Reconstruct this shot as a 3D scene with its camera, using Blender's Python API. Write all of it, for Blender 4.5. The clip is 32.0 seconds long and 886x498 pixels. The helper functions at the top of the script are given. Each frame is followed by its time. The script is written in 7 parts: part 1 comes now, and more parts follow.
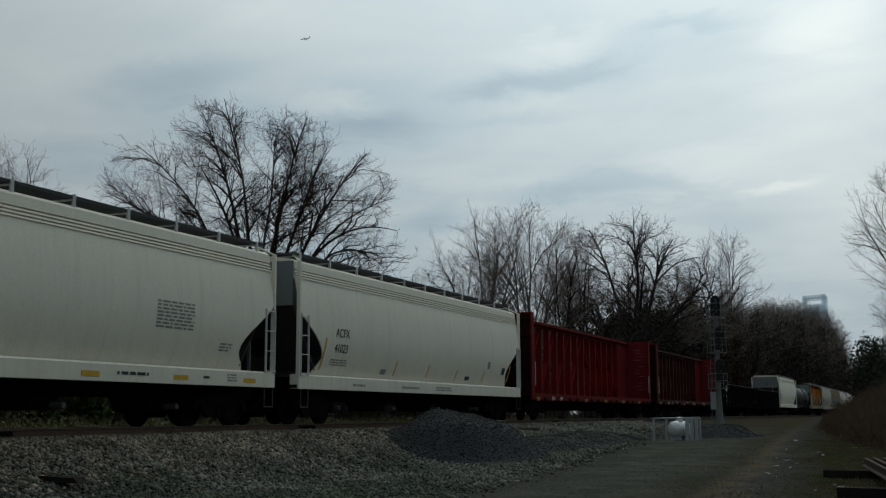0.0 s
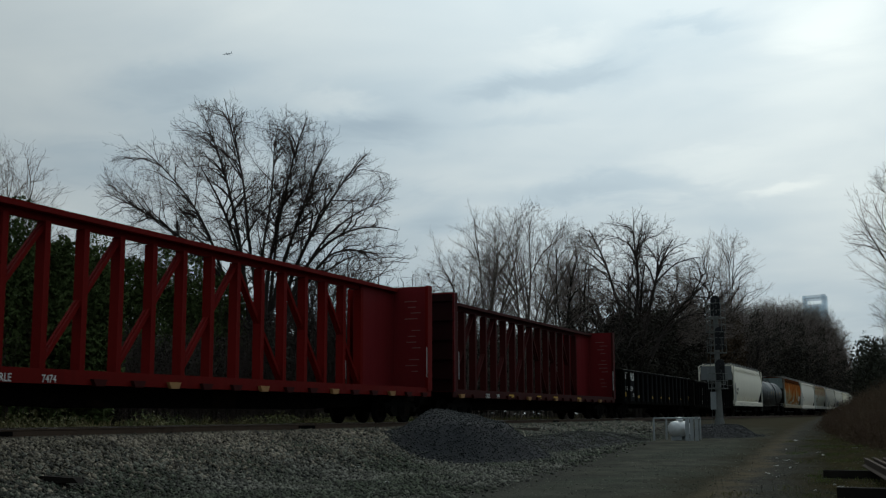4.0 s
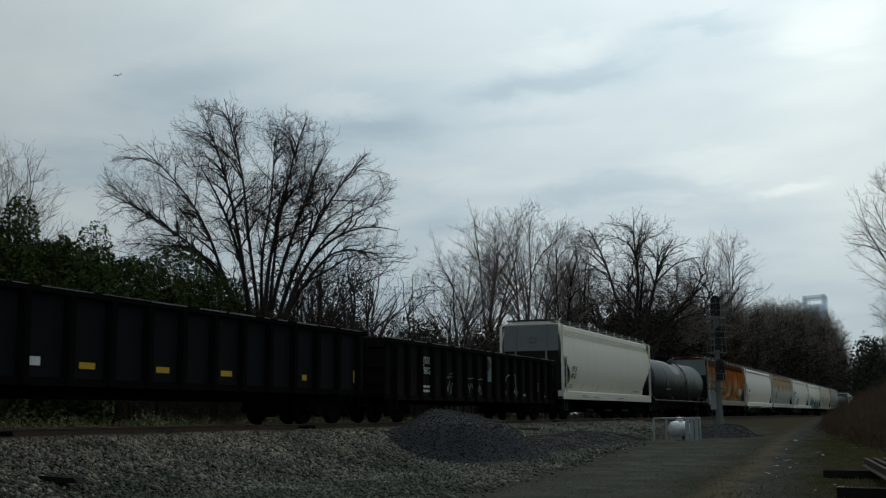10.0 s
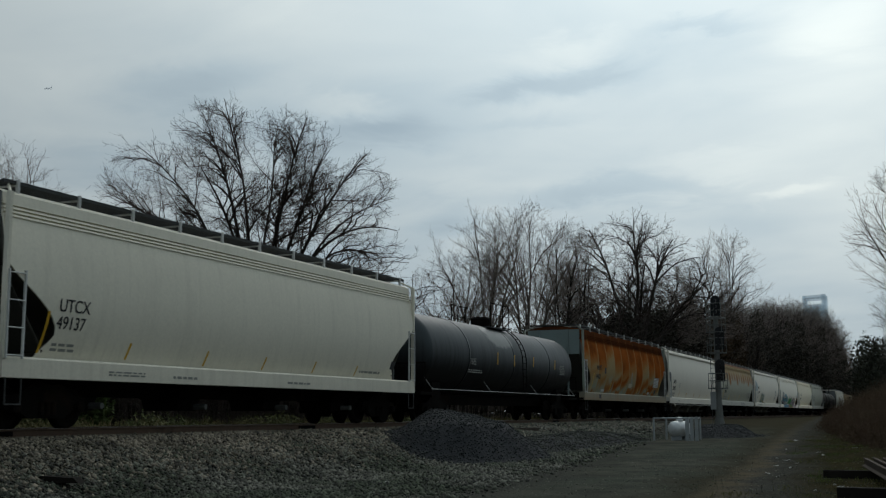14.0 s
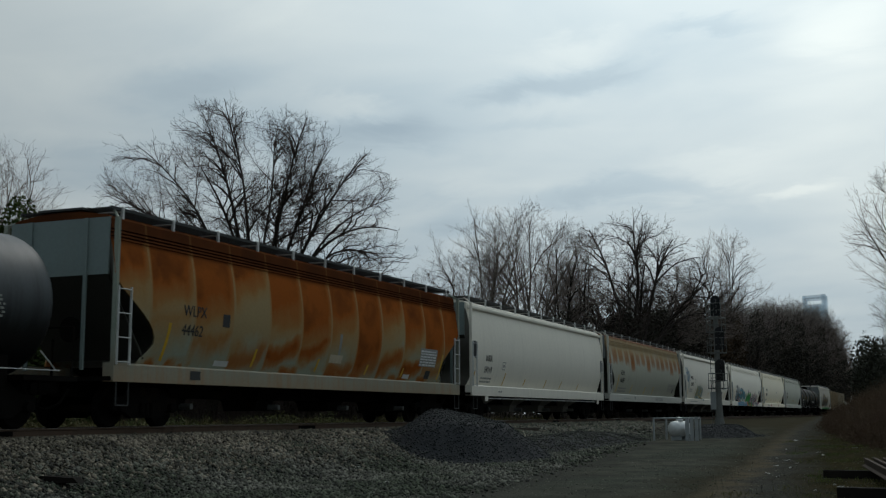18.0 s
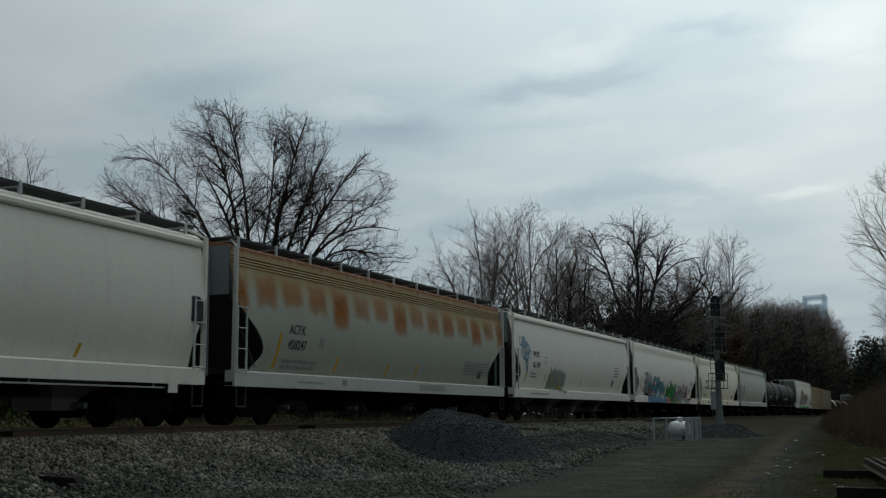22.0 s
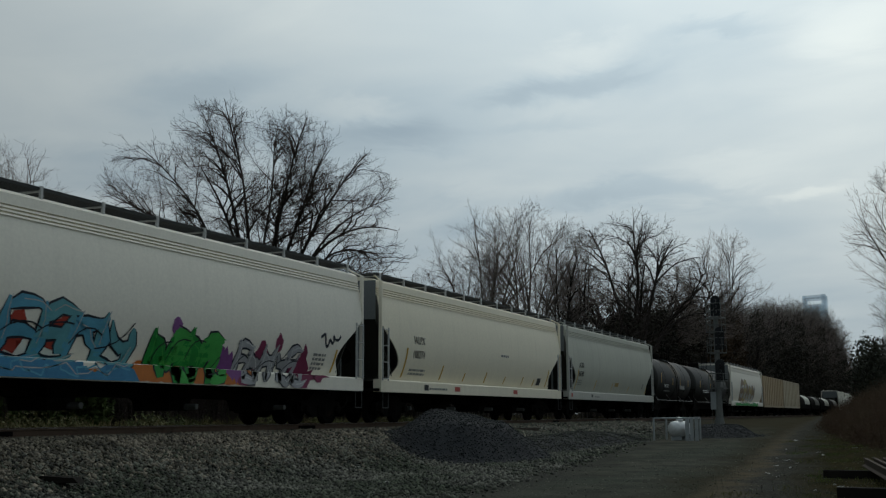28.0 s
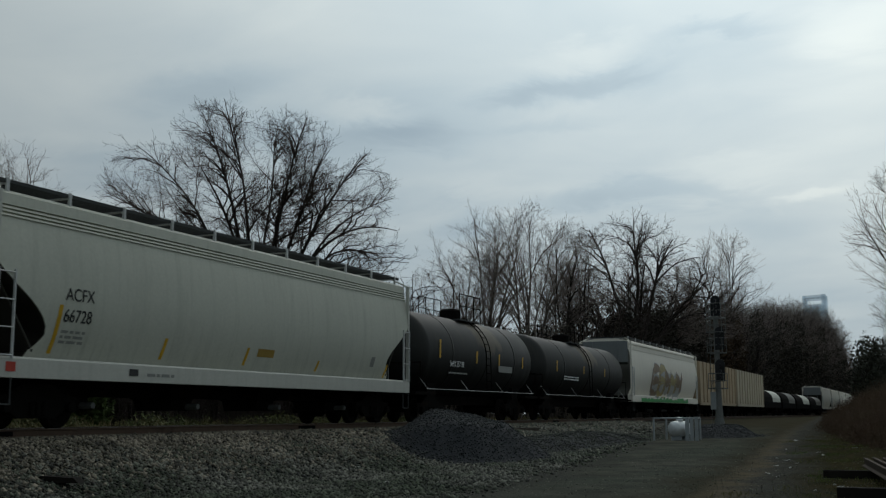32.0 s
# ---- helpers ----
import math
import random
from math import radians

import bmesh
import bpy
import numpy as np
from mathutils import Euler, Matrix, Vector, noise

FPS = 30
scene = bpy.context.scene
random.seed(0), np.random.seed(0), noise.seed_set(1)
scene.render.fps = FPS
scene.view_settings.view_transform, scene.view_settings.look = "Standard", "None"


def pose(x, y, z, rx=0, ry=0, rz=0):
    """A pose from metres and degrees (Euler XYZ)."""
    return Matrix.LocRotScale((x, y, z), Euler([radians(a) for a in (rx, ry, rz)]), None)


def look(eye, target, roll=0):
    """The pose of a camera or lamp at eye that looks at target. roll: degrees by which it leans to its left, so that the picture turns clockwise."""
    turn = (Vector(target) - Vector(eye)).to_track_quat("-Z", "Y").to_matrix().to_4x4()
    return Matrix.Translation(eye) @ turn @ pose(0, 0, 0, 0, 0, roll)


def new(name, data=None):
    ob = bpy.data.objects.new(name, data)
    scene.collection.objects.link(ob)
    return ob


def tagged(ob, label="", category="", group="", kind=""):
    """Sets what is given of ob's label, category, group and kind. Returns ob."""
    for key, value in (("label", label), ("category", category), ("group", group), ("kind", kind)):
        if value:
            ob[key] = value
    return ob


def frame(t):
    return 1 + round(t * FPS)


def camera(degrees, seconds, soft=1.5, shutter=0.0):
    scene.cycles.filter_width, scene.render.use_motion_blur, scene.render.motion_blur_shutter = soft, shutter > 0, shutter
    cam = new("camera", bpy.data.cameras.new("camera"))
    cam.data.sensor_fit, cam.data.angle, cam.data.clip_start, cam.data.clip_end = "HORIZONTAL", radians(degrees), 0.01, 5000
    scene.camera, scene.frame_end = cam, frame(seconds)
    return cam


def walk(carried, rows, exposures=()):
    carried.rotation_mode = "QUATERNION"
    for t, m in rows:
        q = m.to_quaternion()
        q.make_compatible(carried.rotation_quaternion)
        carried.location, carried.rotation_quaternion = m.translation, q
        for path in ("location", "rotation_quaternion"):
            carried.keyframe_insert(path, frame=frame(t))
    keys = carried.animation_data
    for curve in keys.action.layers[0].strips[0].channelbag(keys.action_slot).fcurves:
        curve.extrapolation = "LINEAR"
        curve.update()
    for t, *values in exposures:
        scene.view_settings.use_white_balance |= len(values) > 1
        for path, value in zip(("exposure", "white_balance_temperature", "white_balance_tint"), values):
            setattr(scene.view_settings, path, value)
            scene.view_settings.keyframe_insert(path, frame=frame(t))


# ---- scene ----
# Rail top is z = 0, the train runs along x, the camera stands beside the track at x = y = 0.
EYE_H, TRACK_Y, FACE_Y = 0.247, 17.02, 15.42
cam = camera(42.31, 32.0, soft=1.25, shutter=0.12)
YAW, PITCH = 1.17472, 0.14368
EYE = Vector((0, 0, EYE_H))
AIM = EYE + Vector((math.sin(YAW) * math.cos(PITCH), math.cos(YAW) * math.cos(PITCH), math.sin(PITCH)))
walk(cam, [(0.0, look(EYE, AIM, -0.197)), (32.0, look(EYE, AIM, -0.197))], exposures=[(0.0, -0.10), (1.0, -0.10), (3.0, 0.0), (6.0, 0.07), (8.0, 0.07), (10.0, 0.05), (14.0, 0.0), (17.0, 0.0), (20.0, -0.05), (22.0, -0.09), (25.0, -0.10), (28.0, -0.16), (30.0, -0.14), (32.0, -0.10)])

# ---------------------------------------------------------------- world and sun
SUN_AZ, SUN_EL = radians(84), radians(40)      # azimuth from +y towards +x
world = bpy.data.worlds.new("overcast_sky")
scene.world = world
world.use_nodes = True


class Nodes:
    """Short hand for a node tree."""

    def __init__(self, tree):
        self.tree = tree
        self.tree.nodes.clear()

    def add(self, kind, **inputs):
        n = self.tree.nodes.new(kind)
        for k, v in inputs.items():
            self.put(n, k, v)
        return n

    def put(self, n, k, v):
        sock = n.inputs[int(k[1:])] if k[0] == "i" and k[1:].isdigit() else n.inputs[k.replace("_", " ")]
        if isinstance(v, bpy.types.NodeSocket):
            self.tree.links.new(v, sock)
        else:
            sock.default_value = v

    def math(self, op, a, b=0.0, clamp=False):
        n = self.tree.nodes.new("ShaderNodeMath")
        n.operation, n.use_clamp = op, clamp
        self.put(n, "i0", a), self.put(n, "i1", b)
        return n.outputs[0]

    def vmath(self, op, a, b=(0, 0, 0)):
        n = self.tree.nodes.new("ShaderNodeVectorMath")
        n.operation = op
        self.put(n, "i0", a)
        self.put(n, "i1", b)
        return n.outputs["Value"] if op in ("DOT_PRODUCT", "LENGTH") else n.outputs[0]

    def noise(self, vec, scale, detail=4.0, rough=0.55, distort=0.0):
        n = self.add("ShaderNodeTexNoise", Vector=vec, Scale=scale, Detail=detail, Roughness=rough, Distortion=distort)
        return n.outputs[0]

    def ramp(self, fac, stops):
        n = self.tree.nodes.new("ShaderNodeValToRGB")
        el = n.color_ramp.elements
        while len(el) < len(stops):
            el.new(0.5)
        for e, (p, c) in zip(el, stops):
            e.position = p
            e.color = (c, c, c, 1) if isinstance(c, (int, float)) else (*c, 1)
        self.put(n, "i0", fac)
        return n.outputs[0]

    def mix(self, fac, a, b, mode="MIX"):
        n = self.tree.nodes.new("ShaderNodeMix")
        n.data_type, n.blend_type = "RGBA", mode
        self.put(n, "i0", fac)
        self.put(n, "i6", (*a, 1) if isinstance(a, tuple) else a)
        self.put(n, "i7", (*b, 1) if isinstance(b, tuple) else b)
        return n.outputs[2]


SUN_WAY = Vector((math.sin(SUN_AZ) * math.cos(SUN_EL), math.cos(SUN_AZ) * math.cos(SUN_EL), math.sin(SUN_EL)))


def cloud_colour(nd, way):
    """The overcast sky's colour along a way from the eye, and its cover."""
    sep = nd.add("ShaderNodeSeparateXYZ", Vector=way)
    up = nd.math("MAXIMUM", sep.outputs["Z"], 0.0)
    flat = nd.math("ADD", up, 0.13)
    u = nd.math("DIVIDE", sep.outputs["X"], flat)
    v = nd.math("DIVIDE", sep.outputs["Y"], flat)
    plane = nd.add("ShaderNodeCombineXYZ", X=u, Y=v, Z=0.0).outputs[0]
    turned = nd.add("ShaderNodeMapping", Vector=plane)
    turned.inputs["Location"].default_value = (0.35, 1.3, 0.0)
    turned.inputs["Rotation"].default_value = (0, 0, radians(-23))
    turned.inputs["Scale"].default_value = (1.0, 0.8, 1.0)
    big = nd.noise(turned.outputs[0], 1.05, 3.0, 0.45, 0.4)
    fine = nd.noise(turned.outputs[0], 3.2, 4.0, 0.52, 0.5)
    cloud = nd.math("ADD", nd.math("MULTIPLY", big, 0.7), nd.math("MULTIPLY", fine, 0.3))
    cloud = nd.math("ADD", 0.5, nd.math("MULTIPLY", nd.math("SUBTRACT", cloud, 0.5), 0.62))
    # the larger clouds of this sky: dark bellies and lit crests, by bearing and height in degrees
    bearing = nd.math("DEGREES", nd.math("ARCTAN2", sep.outputs["X"], sep.outputs["Y"]))
    height = nd.math("DEGREES", nd.math("ARCSINE", sep.outputs["Z"]))
    fray = nd.math("MULTIPLY", nd.math("SUBTRACT", nd.noise(turned.outputs[0], 2.2, 5.0, 0.6, 0.3), 0.5), 5.5)
    wisp = nd.math("MULTIPLY", nd.math("SUBTRACT", nd.noise(turned.outputs[0], 3.4, 5.0, 0.6, 0.8), 0.5), 3.4)
    there = nd.add("ShaderNodeCombineXYZ", X=nd.math("ADD", bearing, fray), Y=nd.math("ADD", height, wisp), Z=0.0).outputs[0]
    for at, high, wide, tall, lean, amount in CLOUDS:
        egg = nd.add("ShaderNodeMapping", Vector=there)
        egg.vector_type = "TEXTURE"
        egg.inputs["Location"].default_value = (at, high, 0)
        egg.inputs["Rotation"].default_value = (0, 0, radians(lean))
        egg.inputs["Scale"].default_value = (wide, tall, 1)
        body = nd.add("ShaderNodeMapRange", Value=nd.vmath("LENGTH", egg.outputs[0]))
        body.interpolation_type = "SMOOTHERSTEP"
        body.inputs["From Min"].default_value, body.inputs["From Max"].default_value = 1.25, 0.0
        cloud = nd.math("ADD", cloud, nd.math("MULTIPLY", body.outputs[0], amount))
    # the veil is thinner and brighter towards the sun
    near = nd.math("MAXIMUM", nd.vmath("DOT_PRODUCT", way, tuple(SUN_WAY)), 0.0)
    glow = nd.math("POWER", near, 6.0)
    tone = nd.ramp(cloud, [(0.26, (0.33, 0.42, 0.49)), (0.42, (0.455, 0.55, 0.605)), (0.54, (0.555, 0.635, 0.665)), (0.70, (0.70, 0.765, 0.76))])
    # an overcast sky is brightest overhead
    zenith = nd.math("MULTIPLY", nd.ramp(up, [(0.36, 0.0), (0.95, 1.0)]), SKY_ZENITH)
    gain = nd.math("ADD", nd.math("ADD", SKY_LOW, zenith), nd.math("MULTIPLY", glow, SKY_GLOW))
    # thin cloud lets the blue through away from the sun
    tone = nd.mix(1.0, tone, nd.ramp(near, TINT), "MULTIPLY")
    shade = nd.add("ShaderNodeVectorMath", i0=tone)
    shade.operation = "SCALE"
    nd.put(shade, "Scale", gain)
    return shade.outputs[0], nd.ramp(cloud, [(0.34, 0.90), (0.5, 0.98)])


def build_world():
    nd = Nodes(world.node_tree)
    way = nd.add("ShaderNodeTexCoord").outputs["Generated"]
    sky = nd.add("ShaderNodeTexSky")
    sky.sky_type, sky.sun_disc = "NISHITA", False
    sky.sun_elevation, sky.sun_rotation = SUN_EL, SUN_AZ
    colour, cover = cloud_colour(nd, way)
    clear = nd.add("ShaderNodeBackground", Color=sky.outputs[0], Strength=0.06)
    veil = nd.add("ShaderNodeBackground", Color=colour, Strength=1.0)
    both = nd.add("ShaderNodeMixShader", i0=cover, i1=clear.outputs[0], i2=veil.outputs[0])
    out = nd.add("ShaderNodeOutputWorld")
    nd.tree.links.new(both.outputs[0], out.inputs["Surface"])


def build_cloud_sheet():
    """The drifting clouds low over the woods: a far sheet of the same sky, which glows as the sky does and slides slowly along."""
    rows, cols, far = 15, 60, 4900.0
    verts = [(far * math.cos(e) * math.sin(a), far * math.cos(e) * math.cos(a), far * math.sin(e))
             for e in [radians(-1.5 + 27 * i / (rows - 1)) for i in range(rows)] for a in [radians(-10 + 150 * j / (cols - 1)) for j in range(cols)]]
    faces = [(i * cols + j, i * cols + j + 1, (i + 1) * cols + j + 1, (i + 1) * cols + j) for i in range(rows - 1) for j in range(cols - 1)]
    me = bpy.data.meshes.new("backdrop")
    me.from_pydata(verts, [], faces)
    me.shade_smooth()
    m = bpy.data.materials.new("drifting_cloud")
    m.use_nodes = True
    nd = Nodes(m.node_tree)
    way = nd.vmath("NORMALIZE", nd.add("ShaderNodeTexCoord").outputs["Object"])
    colour, cover = cloud_colour(nd, way)
    em = nd.add("ShaderNodeEmission", Color=colour, Strength=1.0)
    out = nd.add("ShaderNodeOutputMaterial")
    nd.tree.links.new(em.outputs[0], out.inputs["Surface"])
    me.materials.append(m)
    return tagged(new("backdrop", me), "grey-white overcast clouds drifting slowly", "sky", kind="structure")


TINT = [(0.55, (0.955, 1.0, 1.045)), (0.95, (1.01, 1.0, 0.98))]
SKY_LOW, SKY_GLOW, SKY_ZENITH = 0.50, 1.34, 0.28
# bearing, height, half width, half height, lean, lighter or darker
CLOUDS = ((53.2, 16.3, 5.9, 1.6, 10, -0.14), (48.8, 11.9, 5.3, 1.51, 0, -0.108), (54.2, 18.6, 8.0, 1.51, 4, 0.02), (61.7, 15.3, 3.7, 0.88, -4, 0.108), (64.3, 14.3, 4.6, 1.15, -6, -0.09), (72.8, 18.3, 3.7, 0.88, 5, 0.09), (73.6, 16.9, 5.0, 1.1, 8, -0.135), (69.6, 16.4, 3.1, 0.68, 8, -0.09), (79.7, 18.8, 4.0, 0.61, 0, -0.09), (86.2, 18.7, 4.0, 2.03, 0, 0.144), (74.6, 11.0, 8.4, 1.01, 0, -0.126), (66.6, 9.8, 2.8, 1.51, 15, -0.108), (84.2, 10.6, 2.8, 0.54, 5, 0.108), (71.6, 14.8, 3.7, 0.61, 4, -0.054), (80.6, 12.4, 4.9, 1.01, 8, 0.054), (45.0, 14.5, 9.0, 12.0, 0, 0.1), (63.0, 15.0, 8.0, 9.0, 0, -0.06), (88, 14, 7, 12, 0, 0.09))
build_world()
cloud_sheet = build_cloud_sheet()
sun = new("sun", bpy.data.lights.new("sun", "SUN"))
sun.data.energy, sun.data.angle, sun.data.color = 0.5, radians(18), (1.0, 0.96, 0.9)
sun.matrix_world = look((0, 0, 60), Vector((0, 0, 60)) - Vector((math.sin(SUN_AZ) * math.cos(SUN_EL), math.cos(SUN_AZ) * math.cos(SUN_EL), math.sin(SUN_EL))))


# ---------------------------------------------------------------- materials
def surface(name, base, rough=0.6, metal=0.0, vary=0.25, scale=3.0, fine=40.0, bump=0.15, bump_scale=60.0, stretch=(1, 1, 1), stain=None, stain_amount=(0.55, 0.75), stain_scale=1.2, stain_stretch=(1, 1, 1), second=None, spec=0.2, islands=0.0):
    """A node material with variation at two scales, an optional stain colour with its own shape, and fine relief."""
    m = bpy.data.materials.new(name)
    m.use_nodes = True
    nd = Nodes(m.node_tree)
    co = nd.add("ShaderNodeTexCoord").outputs["Object"]
    rnd = nd.add("ShaderNodeObjectInfo").outputs["Random"]
    off = nd.vmath("ADD", co, nd.add("ShaderNodeCombineXYZ", X=nd.math("MULTIPLY", rnd, 37.0), Y=nd.math("MULTIPLY", rnd, 11.0), Z=0.0).outputs[0])
    sc = nd.add("ShaderNodeMapping", Vector=off)
    sc.inputs["Scale"].default_value = stretch
    a = nd.noise(sc.outputs[0], scale, 5.0, 0.6)
    b = nd.noise(off, fine, 3.0, 0.6)
    v = nd.math("ADD", nd.math("MULTIPLY", nd.math("SUBTRACT", a, 0.5), vary * 2.2), nd.math("MULTIPLY", nd.math("SUBTRACT", b, 0.5), vary * 1.3))
    v = nd.math("ADD", 1.0, v)
    if islands:
        ri = nd.add("ShaderNodeNewGeometry").outputs["Random Per Island"]
        v = nd.math("MULTIPLY", v, nd.math("ADD", 1.0 - islands / 2, nd.math("MULTIPLY", ri, islands)))
    col = tuple(base)
    if second:
        col = nd.mix(nd.ramp(nd.noise(sc.outputs[0], scale * 0.6, 4.0), [(0.4, 0.0), (0.6, 1.0)]), tuple(base), tuple(second))
    if stain:
        ss = nd.add("ShaderNodeMapping", Vector=off)
        ss.inputs["Scale"].default_value = stain_stretch
        s = nd.noise(ss.outputs[0], stain_scale, 6.0, 0.62, 0.4)
        col = nd.mix(nd.ramp(s, [(stain_amount[0], 0.0), (stain_amount[1], 1.0)]), col, tuple(stain))
    scaled = nd.add("ShaderNodeVectorMath", i0=col if not isinstance(col, tuple) else col)
    scaled.operation = "SCALE"
    nd.put(scaled, "Scale", nd.math("MAXIMUM", v, 0.15))
    bs = nd.add("ShaderNodeBsdfPrincipled", Base_Color=scaled.outputs[0], Metallic=metal)
    nd.put(bs, "Roughness", nd.math("ADD", rough - 0.1, nd.math("MULTIPLY", a, 0.2)))
    bs.inputs["Specular IOR Level"].default_value = spec
    if bump:
        bp = nd.add("ShaderNodeBump", Strength=bump, Height=nd.noise(off, bump_scale, 3.0))
        bp.inputs["Distance"].default_value = 0.02
        nd.put(bs, "Normal", bp.outputs[0])
    out = nd.add("ShaderNodeOutputMaterial")
    nd.tree.links.new(bs.outputs[0], out.inputs["Surface"])
    return m


def car_paint(name, base, dirt=(0.16, 0.14, 0.11), dirt_amount=0.35, rust=None, mode="", panel=1.6, phase=10.1, rough=0.5, patch=None, spec=0.16, low_at=1.9, low_force=0.5, low_tint=None):
    """Weathered car paint: faint vertical dirt runs, blotches and grain. mode 'sheets': each side sheet has rusted in its own way;
    mode 'tongues': rounded rust stains hang below the eave, one to a sheet. patch: (x, z, rx, rz, colour), a worn place."""
    m = bpy.data.materials.new(name)
    m.use_nodes = True
    nd = Nodes(m.node_tree)
    co = nd.add("ShaderNodeTexCoord").outputs["Object"]
    sep = nd.add("ShaderNodeSeparateXYZ", Vector=co)
    x, z = sep.outputs["X"], sep.outputs["Z"]
    st = nd.add("ShaderNodeMapping", Vector=co)
    st.inputs["Scale"].default_value = (2.6, 1.0, 0.16)
    runs = nd.noise(st.outputs[0], 1.5, 6.0, 0.7, 0.3)
    blot = nd.noise(co, 0.45, 5.0, 0.6)
    grain = nd.noise(co, 14.0, 4.0, 0.6)
    col = nd.mix(nd.math("MULTIPLY", nd.ramp(runs, [(0.5, 0.0), (0.9, 1.0)]), dirt_amount * 0.6), tuple(base), tuple(dirt))
    col = nd.mix(nd.math("MULTIPLY", nd.ramp(blot, [(0.42, 0.0), (0.72, 1.0)]), dirt_amount * 0.45), col, tuple(c * 0.7 for c in base))
    # dirt thickens below low_at; on the tanks this mix also paints the underside's shade
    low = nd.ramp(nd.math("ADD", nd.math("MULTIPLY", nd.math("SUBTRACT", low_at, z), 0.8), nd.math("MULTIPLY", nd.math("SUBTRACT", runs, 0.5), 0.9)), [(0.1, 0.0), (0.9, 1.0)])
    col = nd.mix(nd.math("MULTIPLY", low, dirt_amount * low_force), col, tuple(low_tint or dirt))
    if rust:
        wob = nd.math("MULTIPLY", nd.math("SUBTRACT", blot, 0.5), 0.06)
        px = nd.math("DIVIDE", nd.math("ADD", nd.math("ADD", x, phase), wob), panel)
        sheet_id = nd.math("FLOOR", px)
        fx = nd.math("FRACT", px)
        wn = nd.add("ShaderNodeTexWhiteNoise")
        wn.noise_dimensions = "1D"
        nd.put(wn, "W", sheet_id)
        rnd = wn.outputs["Value"]
        spots = nd.noise(co, 1.3, 6.0, 0.65, 0.6)
        if mode == "sheets":
            # how far the rust has come down each sheet, and where and how strongly it breaks out again lower down
            depth = (0.35, 0.38, 0.50, 0.20, 0.48, 0.62, 0.46, 0.90, 0.30, 0.50, 0.72, 0.6)
            spot = (0.6, 0.6, 0.75, 0.85, 0.80, 0.74, 0.95, 0.70, 0.80, 0.84, 0.85, 0.6)
            force = (0.1, 0.3, 0.4, 0.6, 0.95, 0.9, 0.7, 0.7, 0.8, 1.0, 0.4, 0.5)
            row = nd.tree.nodes.new("ShaderNodeValToRGB")
            row.color_ramp.interpolation = "CONSTANT"
            el = row.color_ramp.elements
            while len(el) < 12:
                el.new(0.99)
            for i in range(12):
                el[i].position = i / 12
                el[i].color = (depth[i], spot[i], force[i], 1)
            nd.put(row, "i0", nd.math("DIVIDE", nd.math("ADD", sheet_id, 0.5), 12.0))
            r1, r2, r3 = nd.add("ShaderNodeSeparateColor", Color=row.outputs[0]).outputs[:3]
            seam = nd.ramp(fx, [(0.0, 0.25), (0.035, 0.3), (0.07, 1.0), (0.86, 1.0), (1.0, 0.55)])
            haze = nd.noise(co, 0.9, 3.0, 0.5, 0.2)
            soft = nd.math("MULTIPLY", nd.math("SUBTRACT", haze, 0.5), 0.36)
            down = nd.math("ADD", nd.math("DIVIDE", nd.math("SUBTRACT", 4.0, z), 2.65), nd.math("MULTIPLY", nd.math("SUBTRACT", runs, 0.5), 0.12))
            down = nd.math("ADD", down, nd.math("MULTIPLY", nd.math("SUBTRACT", fx, 0.5), 0.14))
            upper = nd.math("ADD", nd.math("DIVIDE", nd.math("SUBTRACT", nd.math("ADD", r1, soft), down), 0.42), 0.55, True)
            away = nd.math("DIVIDE", nd.math("ABSOLUTE", nd.math("SUBTRACT", nd.math("ADD", down, soft), r2)), 0.16)
            mid = nd.math("MULTIPLY", nd.ramp(away, [(0.1, 1.0), (1.2, 0.0)]), r3)
            mask = nd.math("MULTIPLY", nd.math("MAXIMUM", upper, mid), nd.math("MULTIPLY", seam, nd.ramp(spots, [(0.25, 0.75), (0.5, 1.0)])))
            sill = nd.math("MULTIPLY", nd.ramp(nd.math("SUBTRACT", 1.62, z), [(0.0, 0.0), (0.2, 1.0)]), nd.ramp(nd.noise(co, 0.9, 4.0, 0.6), [(0.45, 0.0), (0.6, 0.75)]))
            mask = nd.math("MAXIMUM", mask, sill)
            eave = nd.ramp(nd.math("ADD", nd.math("SUBTRACT", z, 3.78), nd.math("MULTIPLY", soft, 0.4)), [(0.0, 0.0), (0.22, 1.0)])
            mask = nd.math("MAXIMUM", mask, nd.math("MULTIPLY", eave, nd.math("ADD", 0.62, nd.math("MULTIPLY", seam, 0.36))))
            wash = nd.ramp(nd.math("ADD", down, nd.math("MULTIPLY", nd.math("SUBTRACT", nd.noise(co, 0.7, 4.0, 0.55), 0.5), 1.1)), [(0.62, 1.0), (0.92, 0.12)])
            col = nd.mix(nd.math("MULTIPLY", wash, 0.92), col, (0.30, 0.215, 0.105))
            deep = nd.math("MAXIMUM", nd.ramp(nd.math("MULTIPLY", mask, nd.math("ADD", nd.math("MULTIPLY", haze, 0.8), nd.math("MULTIPLY", spots, 0.4))), [(0.52, 0.0), (0.80, 0.6)]), nd.math("MULTIPLY", eave, nd.ramp(haze, [(0.35, 1.0), (0.65, 0.85)])))
            tone = nd.mix(deep, tuple(rust), (0.062, 0.023, 0.011))
            col = nd.mix(nd.ramp(mask, [(0.0, 0.0), (0.45, 0.85)]), col, (0.31, 0.155, 0.05))
            mask = nd.ramp(mask, [(0.25, 0.0), (0.85, 1.0)])
        else:
            hump = nd.math("SUBTRACT", 1.0, nd.math("POWER", nd.math("MULTIPLY", nd.math("ABSOLUTE", nd.math("SUBTRACT", fx, 0.5)), 2.4), 4.0))
